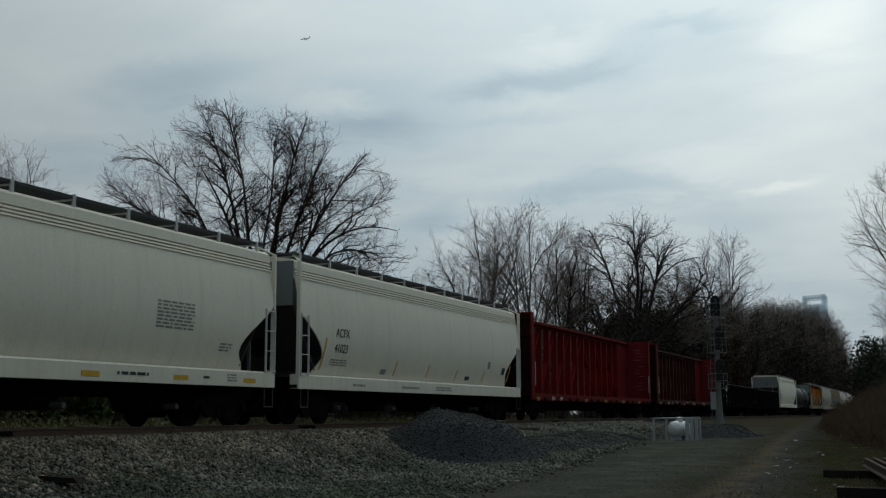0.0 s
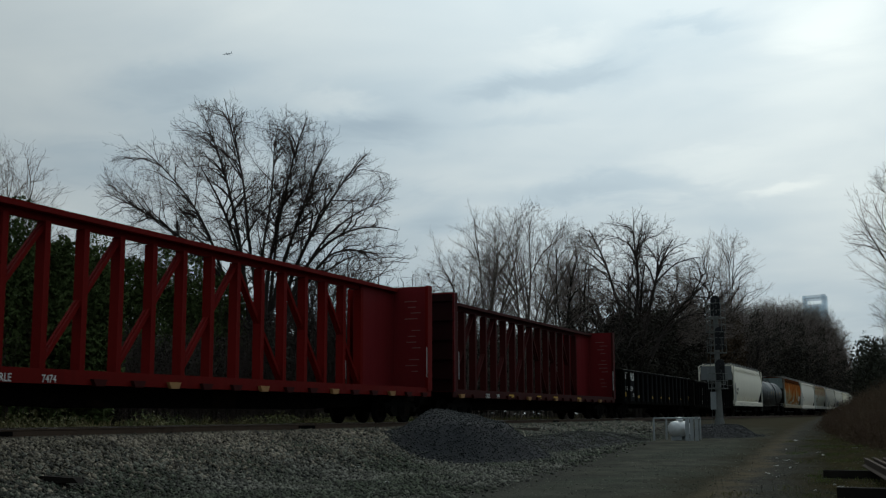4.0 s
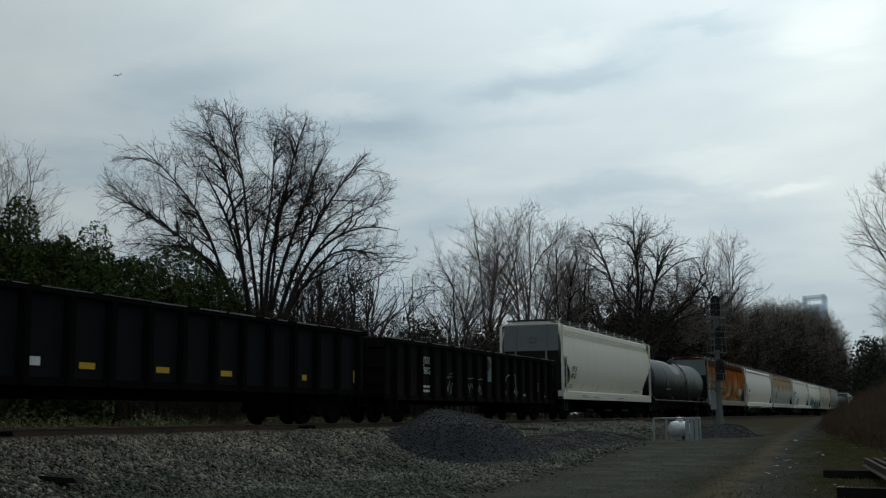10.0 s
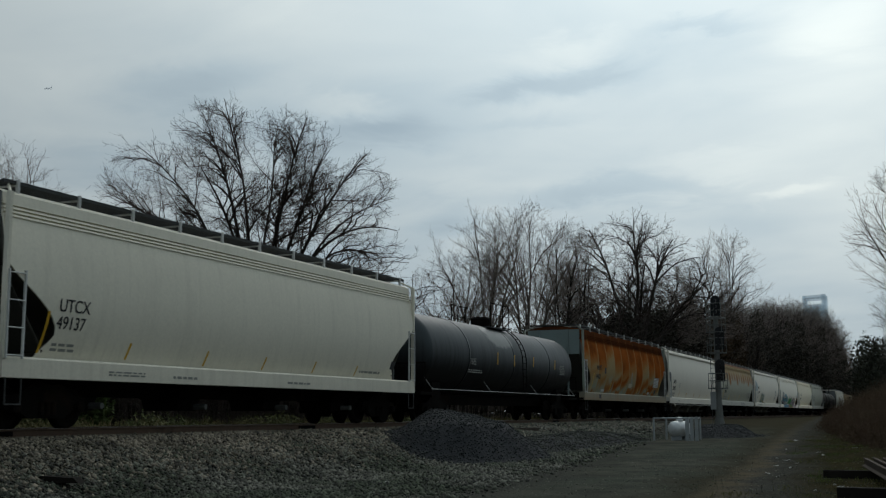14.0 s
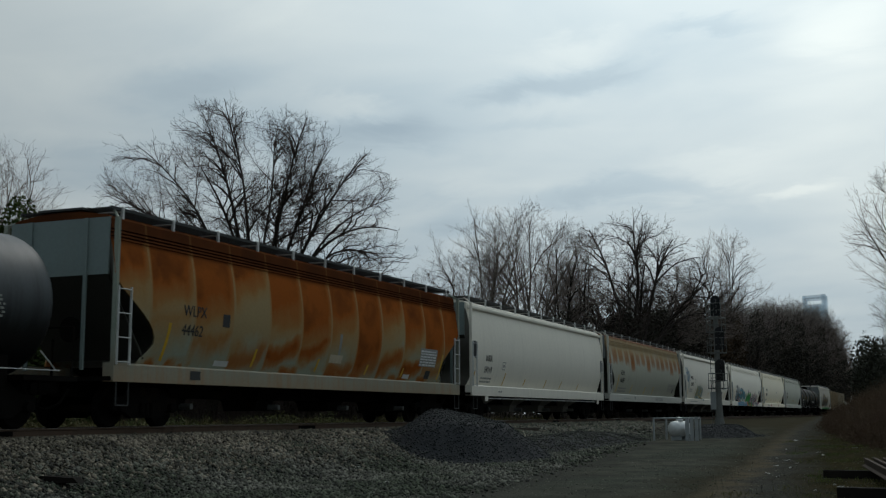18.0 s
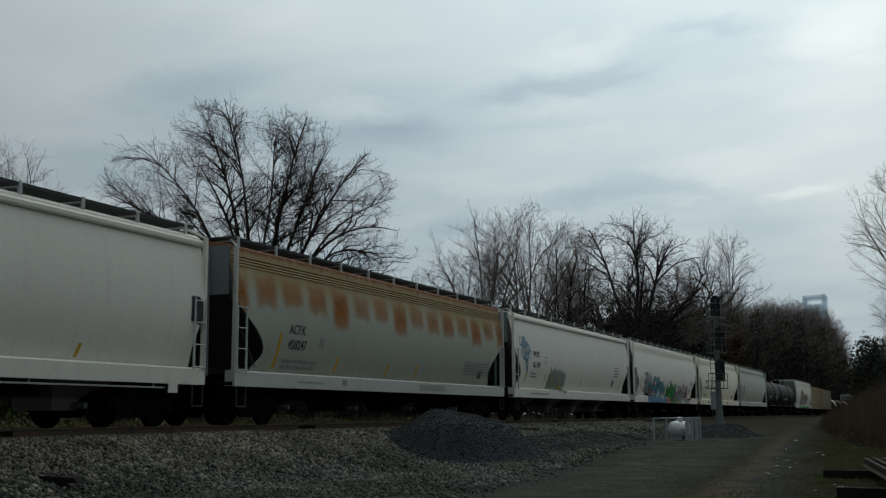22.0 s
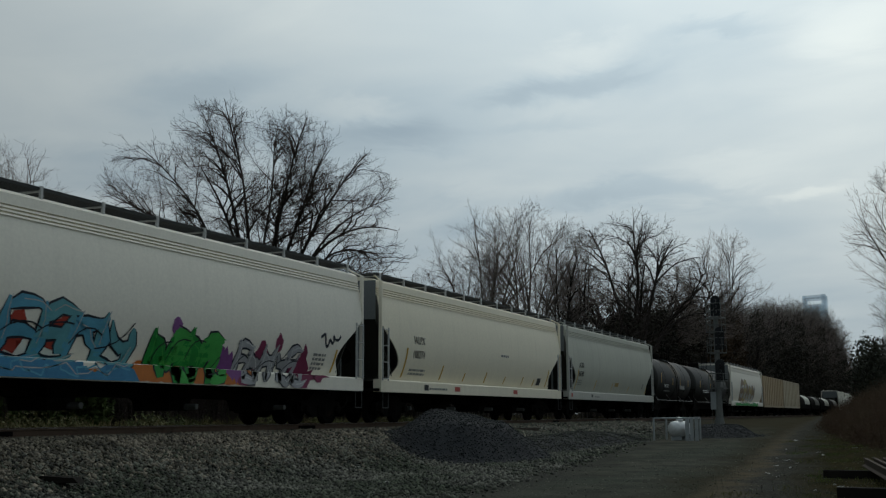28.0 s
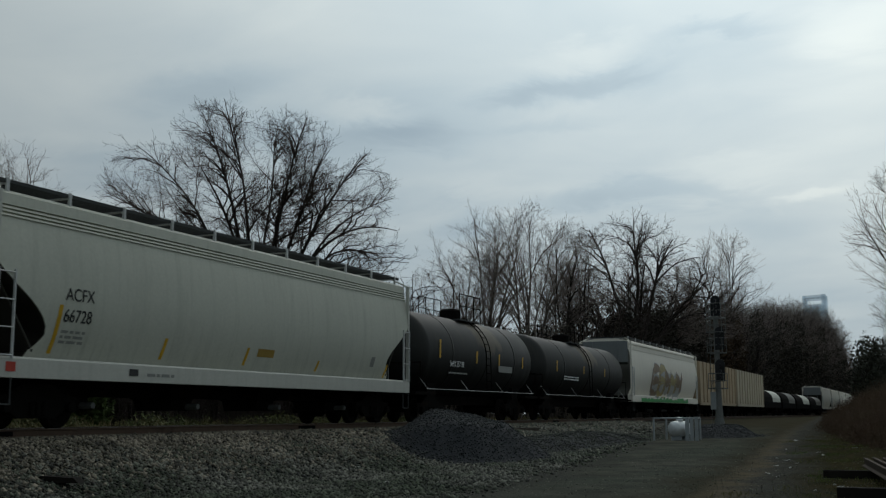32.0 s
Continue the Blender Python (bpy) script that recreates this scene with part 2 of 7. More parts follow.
            reach = nd.math("ADD", 0.80, nd.math("MULTIPLY", rnd, 0.45))
            t = nd.math("DIVIDE", nd.math("SUBTRACT", 3.86, z), reach)
            fall = nd.ramp(nd.math("ADD", t, nd.math("MULTIPLY", nd.math("SUBTRACT", spots, 0.5), 0.6)), [(0.0, 0.2), (0.2, 0.75), (0.55, 1.0), (0.8, 0.8), (1.25, 0.0)])
            mask = nd.math("MULTIPLY", nd.ramp(nd.math("ADD", hump, nd.math("MULTIPLY", nd.math("SUBTRACT", spots, 0.5), 0.6)), [(0.0, 0.0), (0.95, 1.0)]), fall)
            mask = nd.math("MULTIPLY", mask, nd.math("ADD", 0.72, nd.math("MULTIPLY", rnd, 0.28)))
            top = nd.ramp(nd.math("ADD", nd.math("SUBTRACT", z, 4.26), nd.math("MULTIPLY", nd.math("SUBTRACT", runs, 0.5), 0.4)), [(0.0, 0.0), (0.12, 1.0)])
            wash = nd.ramp(nd.math("ADD", nd.math("SUBTRACT", z, 3.0), nd.math("MULTIPLY", nd.math("SUBTRACT", blot, 0.5), 2.8)), [(0.0, 0.0), (0.9, 1.0)])
            col = nd.mix(nd.math("MULTIPLY", wash, 0.8), col, (0.345, 0.25, 0.115))
            tone = nd.mix(nd.ramp(spots, [(0.45, 0.0), (0.75, 1.0)]), tuple(rust), tuple(c * 0.6 for c in rust))
            tone = nd.mix(top, tone, nd.mix(spots, (0.16, 0.062, 0.034), (0.27, 0.125, 0.07)))
            mask = nd.math("MAXIMUM", mask, nd.math("MULTIPLY", top, 0.95))
        col = nd.mix(mask, col, tone)
    if patch:
        dx = nd.math("DIVIDE", nd.math("SUBTRACT", x, patch[0]), patch[2])
        dz = nd.math("DIVIDE", nd.math("SUBTRACT", z, patch[1]), patch[3])
        d = nd.math("ADD", nd.math("MULTIPLY", dx, dx), nd.math("MULTIPLY", dz, dz))
        d = nd.math("ADD", d, nd.math("MULTIPLY", nd.math("SUBTRACT", nd.noise(co, 1.6, 5.0, 0.6), 0.5), 2.4))
        col = nd.mix(nd.ramp(d, [(0.55, 0.85), (1.0, 0.0)]), col, tuple(patch[4]))
    v = nd.math("ADD", 0.88, nd.math("MULTIPLY", grain, 0.24))
    scaled = nd.add("ShaderNodeVectorMath", i0=col)
    scaled.operation = "SCALE"
    nd.put(scaled, "Scale", v)
    bs = nd.add("ShaderNodeBsdfPrincipled", Base_Color=scaled.outputs[0])
    nd.put(bs, "Roughness", nd.math("ADD", rough, nd.math("MULTIPLY", runs, 0.2)))
    bs.inputs["Specular IOR Level"].default_value = spec
    bp = nd.add("ShaderNodeBump", Strength=0.10, Height=nd.noise(co, 0.55, 3.0))
    bp.inputs["Distance"].default_value = 0.05
    nd.put(bs, "Normal", bp.outputs[0])
    out = nd.add("ShaderNodeOutputMaterial")
    nd.tree.links.new(bs.outputs[0], out.inputs["Surface"])
    return m


M = {
    "white_a": car_paint("white_paint", (0.71, 0.67, 0.55), dirt_amount=0.34),
    "white_b": car_paint("white_paint_clean", (0.73, 0.685, 0.585), dirt_amount=0.26),
    "cream": car_paint("cream_paint", (0.84, 0.765, 0.595), dirt_amount=0.18),
    "white_c": car_paint("white_paint_fresh", (0.84, 0.79, 0.675), dirt_amount=0.18),
    "grey": car_paint("grey_paint", (0.48, 0.48, 0.40), dirt_amount=0.6),
    "rusty": car_paint("rusted_grey_paint", (0.28, 0.315, 0.25), rust=(0.27, 0.078, 0.018), mode="sheets", panel=1.66, dirt_amount=0.3, spec=0.0),
    "rust_top": car_paint("grey_paint_rusting_top", (0.38, 0.375, 0.305), rust=(0.29, 0.105, 0.022), mode="tongues", panel=1.36, phase=89.16, dirt_amount=0.35, spec=0.02),
    "tan": car_paint("tan_paint", (0.40, 0.30, 0.185), dirt_amount=0.7),
    "tan_b": car_paint("pale_tan_paint", (0.46, 0.39, 0.28), dirt_amount=0.7),
    "red": car_paint("red_oxide_paint", (0.135, 0.0075, 0.006), dirt=(0.028, 0.005, 0.004), dirt_amount=0.5, spec=0.03),
    "red_b": car_paint("brown_oxide_paint", (0.046, 0.0075, 0.0065), dirt=(0.016, 0.006, 0.005), dirt_amount=0.5, spec=0.04),
    "red_dark": car_paint("dark_oxide_paint", (0.022, 0.006, 0.006), dirt=(0.008, 0.005, 0.004), dirt_amount=0.6, spec=0.03),
    "red_c": car_paint("faded_crimson_paint", (0.14, 0.014, 0.016), dirt=(0.03, 0.006, 0.006), dirt_amount=0.5, spec=0.04),
    "black": car_paint("black_paint", (0.0055, 0.0052, 0.0050), dirt=(0.013, 0.011, 0.009), dirt_amount=0.35, rough=0.8, spec=0.01),
    "black_b": car_paint("faded_black_paint", (0.010, 0.009, 0.008), dirt=(0.026, 0.021, 0.015), dirt_amount=0.45, rough=0.8, spec=0.01),
    "black_panel": car_paint("worn_black_panel", (0.0085, 0.0092, 0.0105), dirt=(0.015, 0.014, 0.012), dirt_amount=0.5, rough=0.7, spec=0.05),
    "black_b_panel": car_paint("faded_black_panel", (0.014, 0.0125, 0.011), dirt=(0.034, 0.028, 0.020), dirt_amount=0.6, rough=0.75, spec=0.03),
    # tanks: grime and the underside's shade are both put into the near-black lower colour
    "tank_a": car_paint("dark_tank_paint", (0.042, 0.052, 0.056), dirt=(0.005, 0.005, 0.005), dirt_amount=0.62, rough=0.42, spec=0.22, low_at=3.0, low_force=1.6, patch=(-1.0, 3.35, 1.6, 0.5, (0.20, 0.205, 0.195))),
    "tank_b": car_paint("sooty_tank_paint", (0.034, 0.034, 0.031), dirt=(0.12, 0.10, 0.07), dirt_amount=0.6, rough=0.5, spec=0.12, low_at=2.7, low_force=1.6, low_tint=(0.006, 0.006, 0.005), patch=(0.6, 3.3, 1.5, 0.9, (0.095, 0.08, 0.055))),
    # for the inner bodies: shade inside the end cuts is put into this grey
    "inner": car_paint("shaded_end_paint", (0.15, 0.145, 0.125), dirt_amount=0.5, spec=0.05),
    "pale": surface("pale_steel", (0.5, 0.5, 0.48), 0.5, 0.0, 0.2, 2.0),
    "under": surface("grimy_steel", (0.0075, 0.0068, 0.006), 0.9, 0.0, 0.4, 4.0, stain=(0.020, 0.013, 0.009), spec=0.02),
    "walk_steel": surface("galvanised_walkway", (0.05, 0.052, 0.05), 0.75, 0.0, 0.3, 6.0, spec=0.15),
    "dull_galv": surface("dull_galvanised_steel", (0.135, 0.14, 0.13), 0.7, 0.1, 0.25, 6.0),
    "galv": surface("galvanised_steel", (0.30, 0.32, 0.32), 0.55, 0.3, 0.2, 8.0),
    "rail": surface("rusty_rail", (0.095, 0.062, 0.042), 0.75, 0.2, 0.3, 6.0, stain=(0.05, 0.03, 0.02)),
    "railtop": surface("polished_railhead", (0.33, 0.31, 0.29), 0.3, 0.9, 0.1, 3.0),
    "tie": surface("creosoted_wood", (0.045, 0.034, 0.026), 0.85, 0.0, 0.4, 3.0, stretch=(4, 1, 4), stain=(0.10, 0.085, 0.07)),
    "yellow": surface("yellow_stripe", (0.50, 0.29, 0.02), 0.5, 0, 0.2, 5.0, bump=0),
    "ink": surface("black_lettering", (0.03, 0.03, 0.03), 0.6, 0, 0.25, 6.0, bump=0),
    "chalk": surface("white_lettering", (0.62, 0.62, 0.6), 0.6, 0, 0.25, 6.0, bump=0),
    "faint": surface("faded_grey_lettering", (0.22, 0.22, 0.20), 0.6, 0, 0.25, 6.0, bump=0),
    "bark": surface("grey_brown_bark", (0.030, 0.024, 0.020), 0.9, 0, 0.35, 5.0, stretch=(1, 1, 0.3), bump=0.4, bump_scale=25),
    "bark_pale": surface("pale_grey_bark", (0.095, 0.078, 0.066), 0.9, 0, 0.35, 5.0, stretch=(1, 1, 0.3), bump=0.4, bump_scale=25),
    "twig": surface("dark_twigs", (0.042, 0.030, 0.025), 0.9, 0, 0.3, 1.0, bump=0),
    "twig_pale": surface("pale_twigs", (0.15, 0.122, 0.105), 0.9, 0, 0.3, 1.0, bump=0),
    "ever": surface("evergreen_leaves", (0.060, 0.082, 0.028), 0.85, 0, 0.5, 0.8, bump=0, islands=0.6, spec=0.05),
    "brush": surface("brown_brush_leaves", (0.034, 0.030, 0.022), 0.9, 0, 0.5, 0.5, bump=0, islands=0.9),
    "drygrass": surface("dry_grass", (0.20, 0.155, 0.075), 0.9, 0, 0.4, 0.7, bump=0, islands=0.7, second=(0.09, 0.10, 0.03)),
    "gravel": surface("dark_gravel_bed", (0.085, 0.085, 0.083), 0.9, 0, 0.5, 1.2, 30.0, bump=0.8, bump_scale=26, second=(0.13, 0.12, 0.105)),
    "stone": surface("ballast_stone", (0.145, 0.124, 0.092), 0.85, 0, 0.6, 1.0, 20, bump=0.3, islands=1.75, second=(0.070, 0.062, 0.044)),
    "slag": surface("dark_crushed_stone", (0.032, 0.035, 0.034), 0.85, 0, 0.35, 2.0, 20, bump=0.3, islands=0.9),
    "slagbed": surface("dark_stone_fines", (0.022, 0.023, 0.025), 0.95, 0, 0.45, 3.0, 24, bump=0.9, bump_scale=18),
    "white_tank": surface("dull_silver_paint", (0.58, 0.59, 0.58), 0.4, 0.25, 0.35, 3.0, stain=(0.3, 0.3, 0.29)),
    "signal_black": surface("black_signal_head", (0.015, 0.015, 0.016), 0.5, 0, 0.2, 5.0),
    "litter": surface("paper_litter", (0.42, 0.42, 0.39), 0.7, 0, 0.2, 9.0),
}



def hazed_wall(name, rgb):
    """Pale far cladding, mostly transparent: the sky showing through stands in for haze."""
    m = bpy.data.materials.new(name)
    m.use_nodes = True
    nd = Nodes(m.node_tree)
    co = nd.add("ShaderNodeTexCoord").outputs["Object"]
    col = nd.mix(nd.noise(co, 0.08, 3.0), tuple(c * 0.95 for c in rgb), rgb)
    sky_through = nd.add("ShaderNodeBsdfTransparent", Color=col)
    face = nd.add("ShaderNodeBsdfDiffuse", Color=col)
    both = nd.add("ShaderNodeMixShader", i0=0.80, i1=face.outputs[0], i2=sky_through.outputs[0])
    out = nd.add("ShaderNodeOutputMaterial")
    nd.tree.links.new(both.outputs[0], out.inputs["Surface"])
    return m


# distance haze is put into the tower's materials as see-through colour
M["hazed_shaft"] = hazed_wall("hazed_tower_glass", (0.86, 0.91, 0.94))
M["hazed_frame"] = hazed_wall("hazed_tower_frame", (0.88, 0.91, 0.93))

# ---------------------------------------------------------------- building blocks
def part(name, bm, material, parent=None, label="", smooth=False):
    """Links a bmesh (or a mesh) as one object, under a thing or a part."""
    if isinstance(bm, bmesh.types.BMesh):
        me = bpy.data.meshes.new(name)
        bmesh.ops.recalc_face_normals(bm, faces=bm.faces)
        bm.to_mesh(me)
        bm.free()
    else:
        me = bm
    if not me.materials:
        me.materials.append(material)
    if smooth:
        me.shade_smooth()
    ob = new(name, me)
    if parent is not None:
        ob.parent = parent
    if label:
        tagged(ob, label)
    return ob


def box(bm, x0, x1, y0, y1, z0, z1):
    vs = [bm.verts.new((x, y, z)) for x in (x0, x1) for y in (y0, y1) for z in (z0, z1)]
    for f in ((0, 1, 3, 2), (4, 6, 7, 5), (0, 4, 5, 1), (2, 3, 7, 6), (0, 2, 6, 4), (1, 5, 7, 3)):
        bm.faces.new([vs[i] for i in f])


def prism(bm, poly, a, b, axis="y"):
    """A 2D outline swept along an axis from a to b."""
    put = {"y": lambda p, c: (p[0], c, p[1]), "x": lambda p, c: (c, p[0], p[1]), "z": lambda p, c: (p[0], p[1], c)}[axis]
    lo = [bm.verts.new(put(p, a)) for p in poly]
    hi = [bm.verts.new(put(p, b)) for p in poly]
    n = len(poly)
    bm.faces.new(lo), bm.faces.new(hi[::-1])
    for i in range(n):
        bm.faces.new((lo[i], lo[(i + 1) % n], hi[(i + 1) % n], hi[i]))


def bar(bm, p, q, r, n=5, r2=None):
    """A round bar from p to q."""
    p, q = Vector(p), Vector(q)
    d = (q - p).normalized()
    u = d.orthogonal().normalized()
    w = d.cross(u)
    ra, rb = r, r if r2 is None else r2
    ring = [[bm.verts.new(c + (u * math.cos(2 * math.pi * i / n) + w * math.sin(2 * math.pi * i / n)) * rr) for i in range(n)] for c, rr in ((p, ra), (q, rb))]
    for i in range(n):
        bm.faces.new((ring[0][i], ring[0][(i + 1) % n], ring[1][(i + 1) % n], ring[1][i]))
    bm.faces.new(ring[0][::-1]), bm.faces.new(ring[1])


def lathe(bm, prof, n=24, axis="x"):
    """Rings of (along, radius) round an axis, closed at both ends."""
    put = {"x": lambda a, r, c, s: (a, r * c, r * s), "y": lambda a, r, c, s: (r * c, a, r * s), "z": lambda a, r, c, s: (r * c, r * s, a)}[axis]
    rings = [[bm.verts.new(put(a, r, math.cos(2 * math.pi * i / n), math.sin(2 * math.pi * i / n))) for i in range(n)] for a, r in prof]
    for k in range(len(rings) - 1):
        for i in range(n):
            bm.faces.new((rings[k][i], rings[k][(i + 1) % n], rings[k + 1][(i + 1) % n], rings[k + 1][i]))
    bm.faces.new(rings[0][::-1]), bm.faces.new(rings[-1])


def empty(name, label, category, group=""):
    ob = new(name)
    ob.empty_display_size = 0.3
    return tagged(ob, label, category, group)


def lettering(text, size, material, parent, x, z, y, label="", squeeze=1.0):
    """Flat letters of the built-in font on the car's near side, as a mesh."""
    cu = bpy.data.curves.new("lettering", "FONT")
    cu.body, cu.size, cu.extrude = text, size, 0.003
    tmp = bpy.data.objects.new("lettering", cu)
    me = bpy.data.meshes.new_from_object(tmp)
    bpy.data.objects.remove(tmp)
    bpy.data.curves.remove(cu)
    me.transform(Matrix.Translation((x, y, z)) @ Matrix.Rotation(radians(90), 4, "X") @ Matrix.Diagonal((squeeze, 1, 1, 1)))
    me.materials.clear()
    return part("lettering", me, material, parent, label)


# ---------------------------------------------------------------- ground
def smooth(a, b, t):
    t = min(1.0, max(0.0, (t - a) / (b - a)))
    return t * t * (3 - 2 * t)


def ground_z(x, y):
    """Height of the bare ground: a low yard that rises gently along the track, and the bed of the track on it."""
    base = -1.12 + 0.62 * smooth(20, 78, x)
    dy = y - TRACK_Y
    if dy < 0:
        bed = smooth(5.6, 1.7, -dy)
    else:
        bed = smooth(4.2, 1.7, dy)
        base = -0.62
    z = base + (-0.20 - base) * bed
    if dy > 5:
        z += 0.5 * smooth(5, 14, dy)
    return z + 0.035 * noise.noise((x * 0.35, y * 0.35, 0)) * (1 - bed)


def axis_steps(marks):
    out = []
    for (a, b, step) in marks:
        n = max(1, round((b - a) / step))
        out += [a + (b - a) * i / n for i in range(n)]
    return out + [marks[-1][1]]


def sheet(name, xs, ys, zf, material, keep=None):
    verts = [(x, y, zf(x, y)) for x in xs for y in ys]
    n = len(ys)
    faces = [(i * n + j, (i + 1) * n + j, (i + 1) * n + j + 1, i * n + j + 1) for i in range(len(xs) - 1) for j in range(n - 1)
             if keep is None or keep((xs[i] + xs[i + 1]) / 2, (ys[j] + ys[j + 1]) / 2)]
    me = bpy.data.meshes.new(name)
    me.from_pydata(verts, [], faces)
    me.shade_smooth()
    return part(name, me, material)


def build_ground():
    xs = axis_steps([(-3000, -200, 400), (-200, 0, 20), (0, 90, 0.6), (90, 260, 4), (260, 700, 40), (700, 3000, 400)])
    ys = axis_steps([(-3000, -200, 400), (-200, -10, 15), (-10, 26, 0.45), (26, 60, 2), (60, 400, 40), (400, 3000, 400)])
    g = sheet("ground", xs, ys, ground_z, ground_material())
    tagged(g, "bare gravel yard with a worn dirt road and scrubby grass", "ground", kind="structure")


def ground_material():
    m = bpy.data.materials.new("yard_ground")
    m.use_nodes = True
    nd = Nodes(m.node_tree)
    co = nd.add("ShaderNodeTexCoord").outputs["Object"]
    sep = nd.add("ShaderNodeSeparateXYZ", Vector=co)
    x, y = sep.outputs["X"], sep.outputs["Y"]
    wob = nd.math("MULTIPLY", nd.math("SUBTRACT", nd.noise(co, 0.45, 5.0, 0.6), 0.5), 2.2)
    y2 = nd.math("ADD", y, wob)
    far = nd.math("ADD", 5.2, nd.math("MULTIPLY", x, 0.12))
    near = nd.math("ADD", 1.45, nd.math("MULTIPLY", x, 0.072))
    a = nd.ramp(nd.math("DIVIDE", nd.math("SUBTRACT", far, y2), 1.2), [(0.0, 0.0), (1.0, 1.0)])
    b = nd.ramp(nd.math("DIVIDE", nd.math("SUBTRACT", y2, near), 1.0), [(0.0, 0.0), (1.0, 1.0)])
    road = nd.math("MULTIPLY", a, b)
    grit = nd.noise(co, 9.0, 6.0, 0.7)
    patch = nd.noise(co, 0.8, 5.0, 0.6)
    dirt = nd.mix(nd.ramp(patch, [(0.35, 0.0), (0.65, 1.0)]), (0.047, 0.049, 0.039), (0.099, 0.095, 0.077))
    dirt = nd.mix(nd.math("MULTIPLY", nd.ramp(grit, [(0.5, 0.0), (0.75, 1.0)]), 0.5), dirt, (0.039, 0.039, 0.034))
    st = nd.add("ShaderNodeMapping", Vector=co)
    st.inputs["Scale"].default_value = (0.1, 1.2, 1.0)
    ruts = nd.noise(st.outputs[0], 1.0, 4.0, 0.5)
    dirt = nd.mix(nd.math("MULTIPLY", nd.ramp(ruts, [(0.45, 0.0), (0.6, 1.0)]), 0.18), dirt, (0.049, 0.047, 0.039))
    dirt = nd.mix(nd.math("MULTIPLY", nd.ramp(nd.noise(co, 0.23, 4.0, 0.6), [(0.42, 0.0), (0.6, 1.0)]), 0.6), dirt, (0.055, 0.062, 0.049))
    verge = nd.math("SUBTRACT", 1.0, nd.ramp(nd.math("DIVIDE", nd.math("SUBTRACT", y2, near), 2.2), [(0.25, 0.0), (1.0, 1.0)]))
    dirt = nd.mix(nd.math("MULTIPLY", verge, 0.85), dirt, nd.mix(grit, (0.020, 0.018, 0.011), (0.057, 0.047, 0.029)))
    band = nd.ramp(nd.math("ABSOLUTE", nd.math("DIVIDE", nd.math("SUBTRACT", nd.math("ADD", y, nd.math("MULTIPLY", wob, 0.45)), nd.math("ADD", near, 0.15)), 0.85)), [(0.2, 1.0), (1.0, 0.0)])
    dirt = nd.mix(nd.math("MULTIPLY", band, nd.ramp(nd.noise(co, 1.4, 5.0, 0.65), [(0.36, 0.35), (0.6, 1.0)])), dirt, (0.168, 0.130, 0.082))
    afar = nd.ramp(nd.math("DIVIDE", nd.math("ADD", x, nd.math("MULTIPLY", wob, 6.0)), 90.0), [(0.45, 0.0), (0.85, 1.0)])
    dirt = nd.mix(nd.math("MULTIPLY", afar, 0.85), dirt, nd.mix(patch, (0.030, 0.029, 0.018), (0.066, 0.054, 0.035)))
    grav = nd.mix(nd.ramp(nd.noise(co, 14.0, 5.0, 0.75), [(0.35, 0.0), (0.65, 1.0)]), (0.025, 0.025, 0.022), (0.084, 0.081, 0.069))
    weed = nd.mix(nd.ramp(nd.noise(co, 3.0, 5.0, 0.7), [(0.35, 0.0), (0.65, 1.0)]), (0.014, 0.016, 0.007), (0.049, 0.038, 0.021))
    grassy = nd.ramp(nd.math("ADD", nd.math("DIVIDE", nd.math("SUBTRACT", near, y2), 2.0), nd.math("MULTIPLY", nd.math("SUBTRACT", patch, 0.5), 1.5)), [(0.0, 0.0), (0.75, 1.0)])
    beyond = nd.ramp(nd.math("DIVIDE", nd.math("SUBTRACT", y, 20.3), 1.5), [(0.0, 0.0), (1.0, 1.0)])
    col = nd.mix(road, grav, dirt)
    col = nd.mix(nd.math("MAXIMUM", grassy, beyond), col, weed)
    bs = nd.add("ShaderNodeBsdfPrincipled", Base_Color=col, Roughness=0.92)
    bs.inputs["Specular IOR Level"].default_value = 0.0
    bp = nd.add("ShaderNodeBump", Strength=0.9, Height=nd.noise(co, 12.0, 6.0, 0.7))
    bp.inputs["Distance"].default_value = 0.05
    nd.put(bs, "Normal", bp.outputs[0])
    out = nd.add("ShaderNodeOutputMaterial")
    nd.tree.links.new(bs.outputs[0], out.inputs["Surface"])
    return m


build_ground()


def mesh_from(name, verts, faces):
    """A mesh from numpy arrays of vertices and equal-sized faces."""
    me = bpy.data.meshes.new(name)
    k = faces.shape[1]
    me.vertices.add(len(verts)), me.loops.add(faces.size), me.polygons.add(len(faces))
    me.vertices.foreach_set("co", np.asarray(verts, np.float32).ravel())
    me.loops.foreach_set("vertex_index", np.asarray(faces, np.int32).ravel())
    me.polygons.foreach_set("loop_start", np.arange(0, faces.size, k, dtype=np.int32))
    me.update(calc_edges=True)
    return me


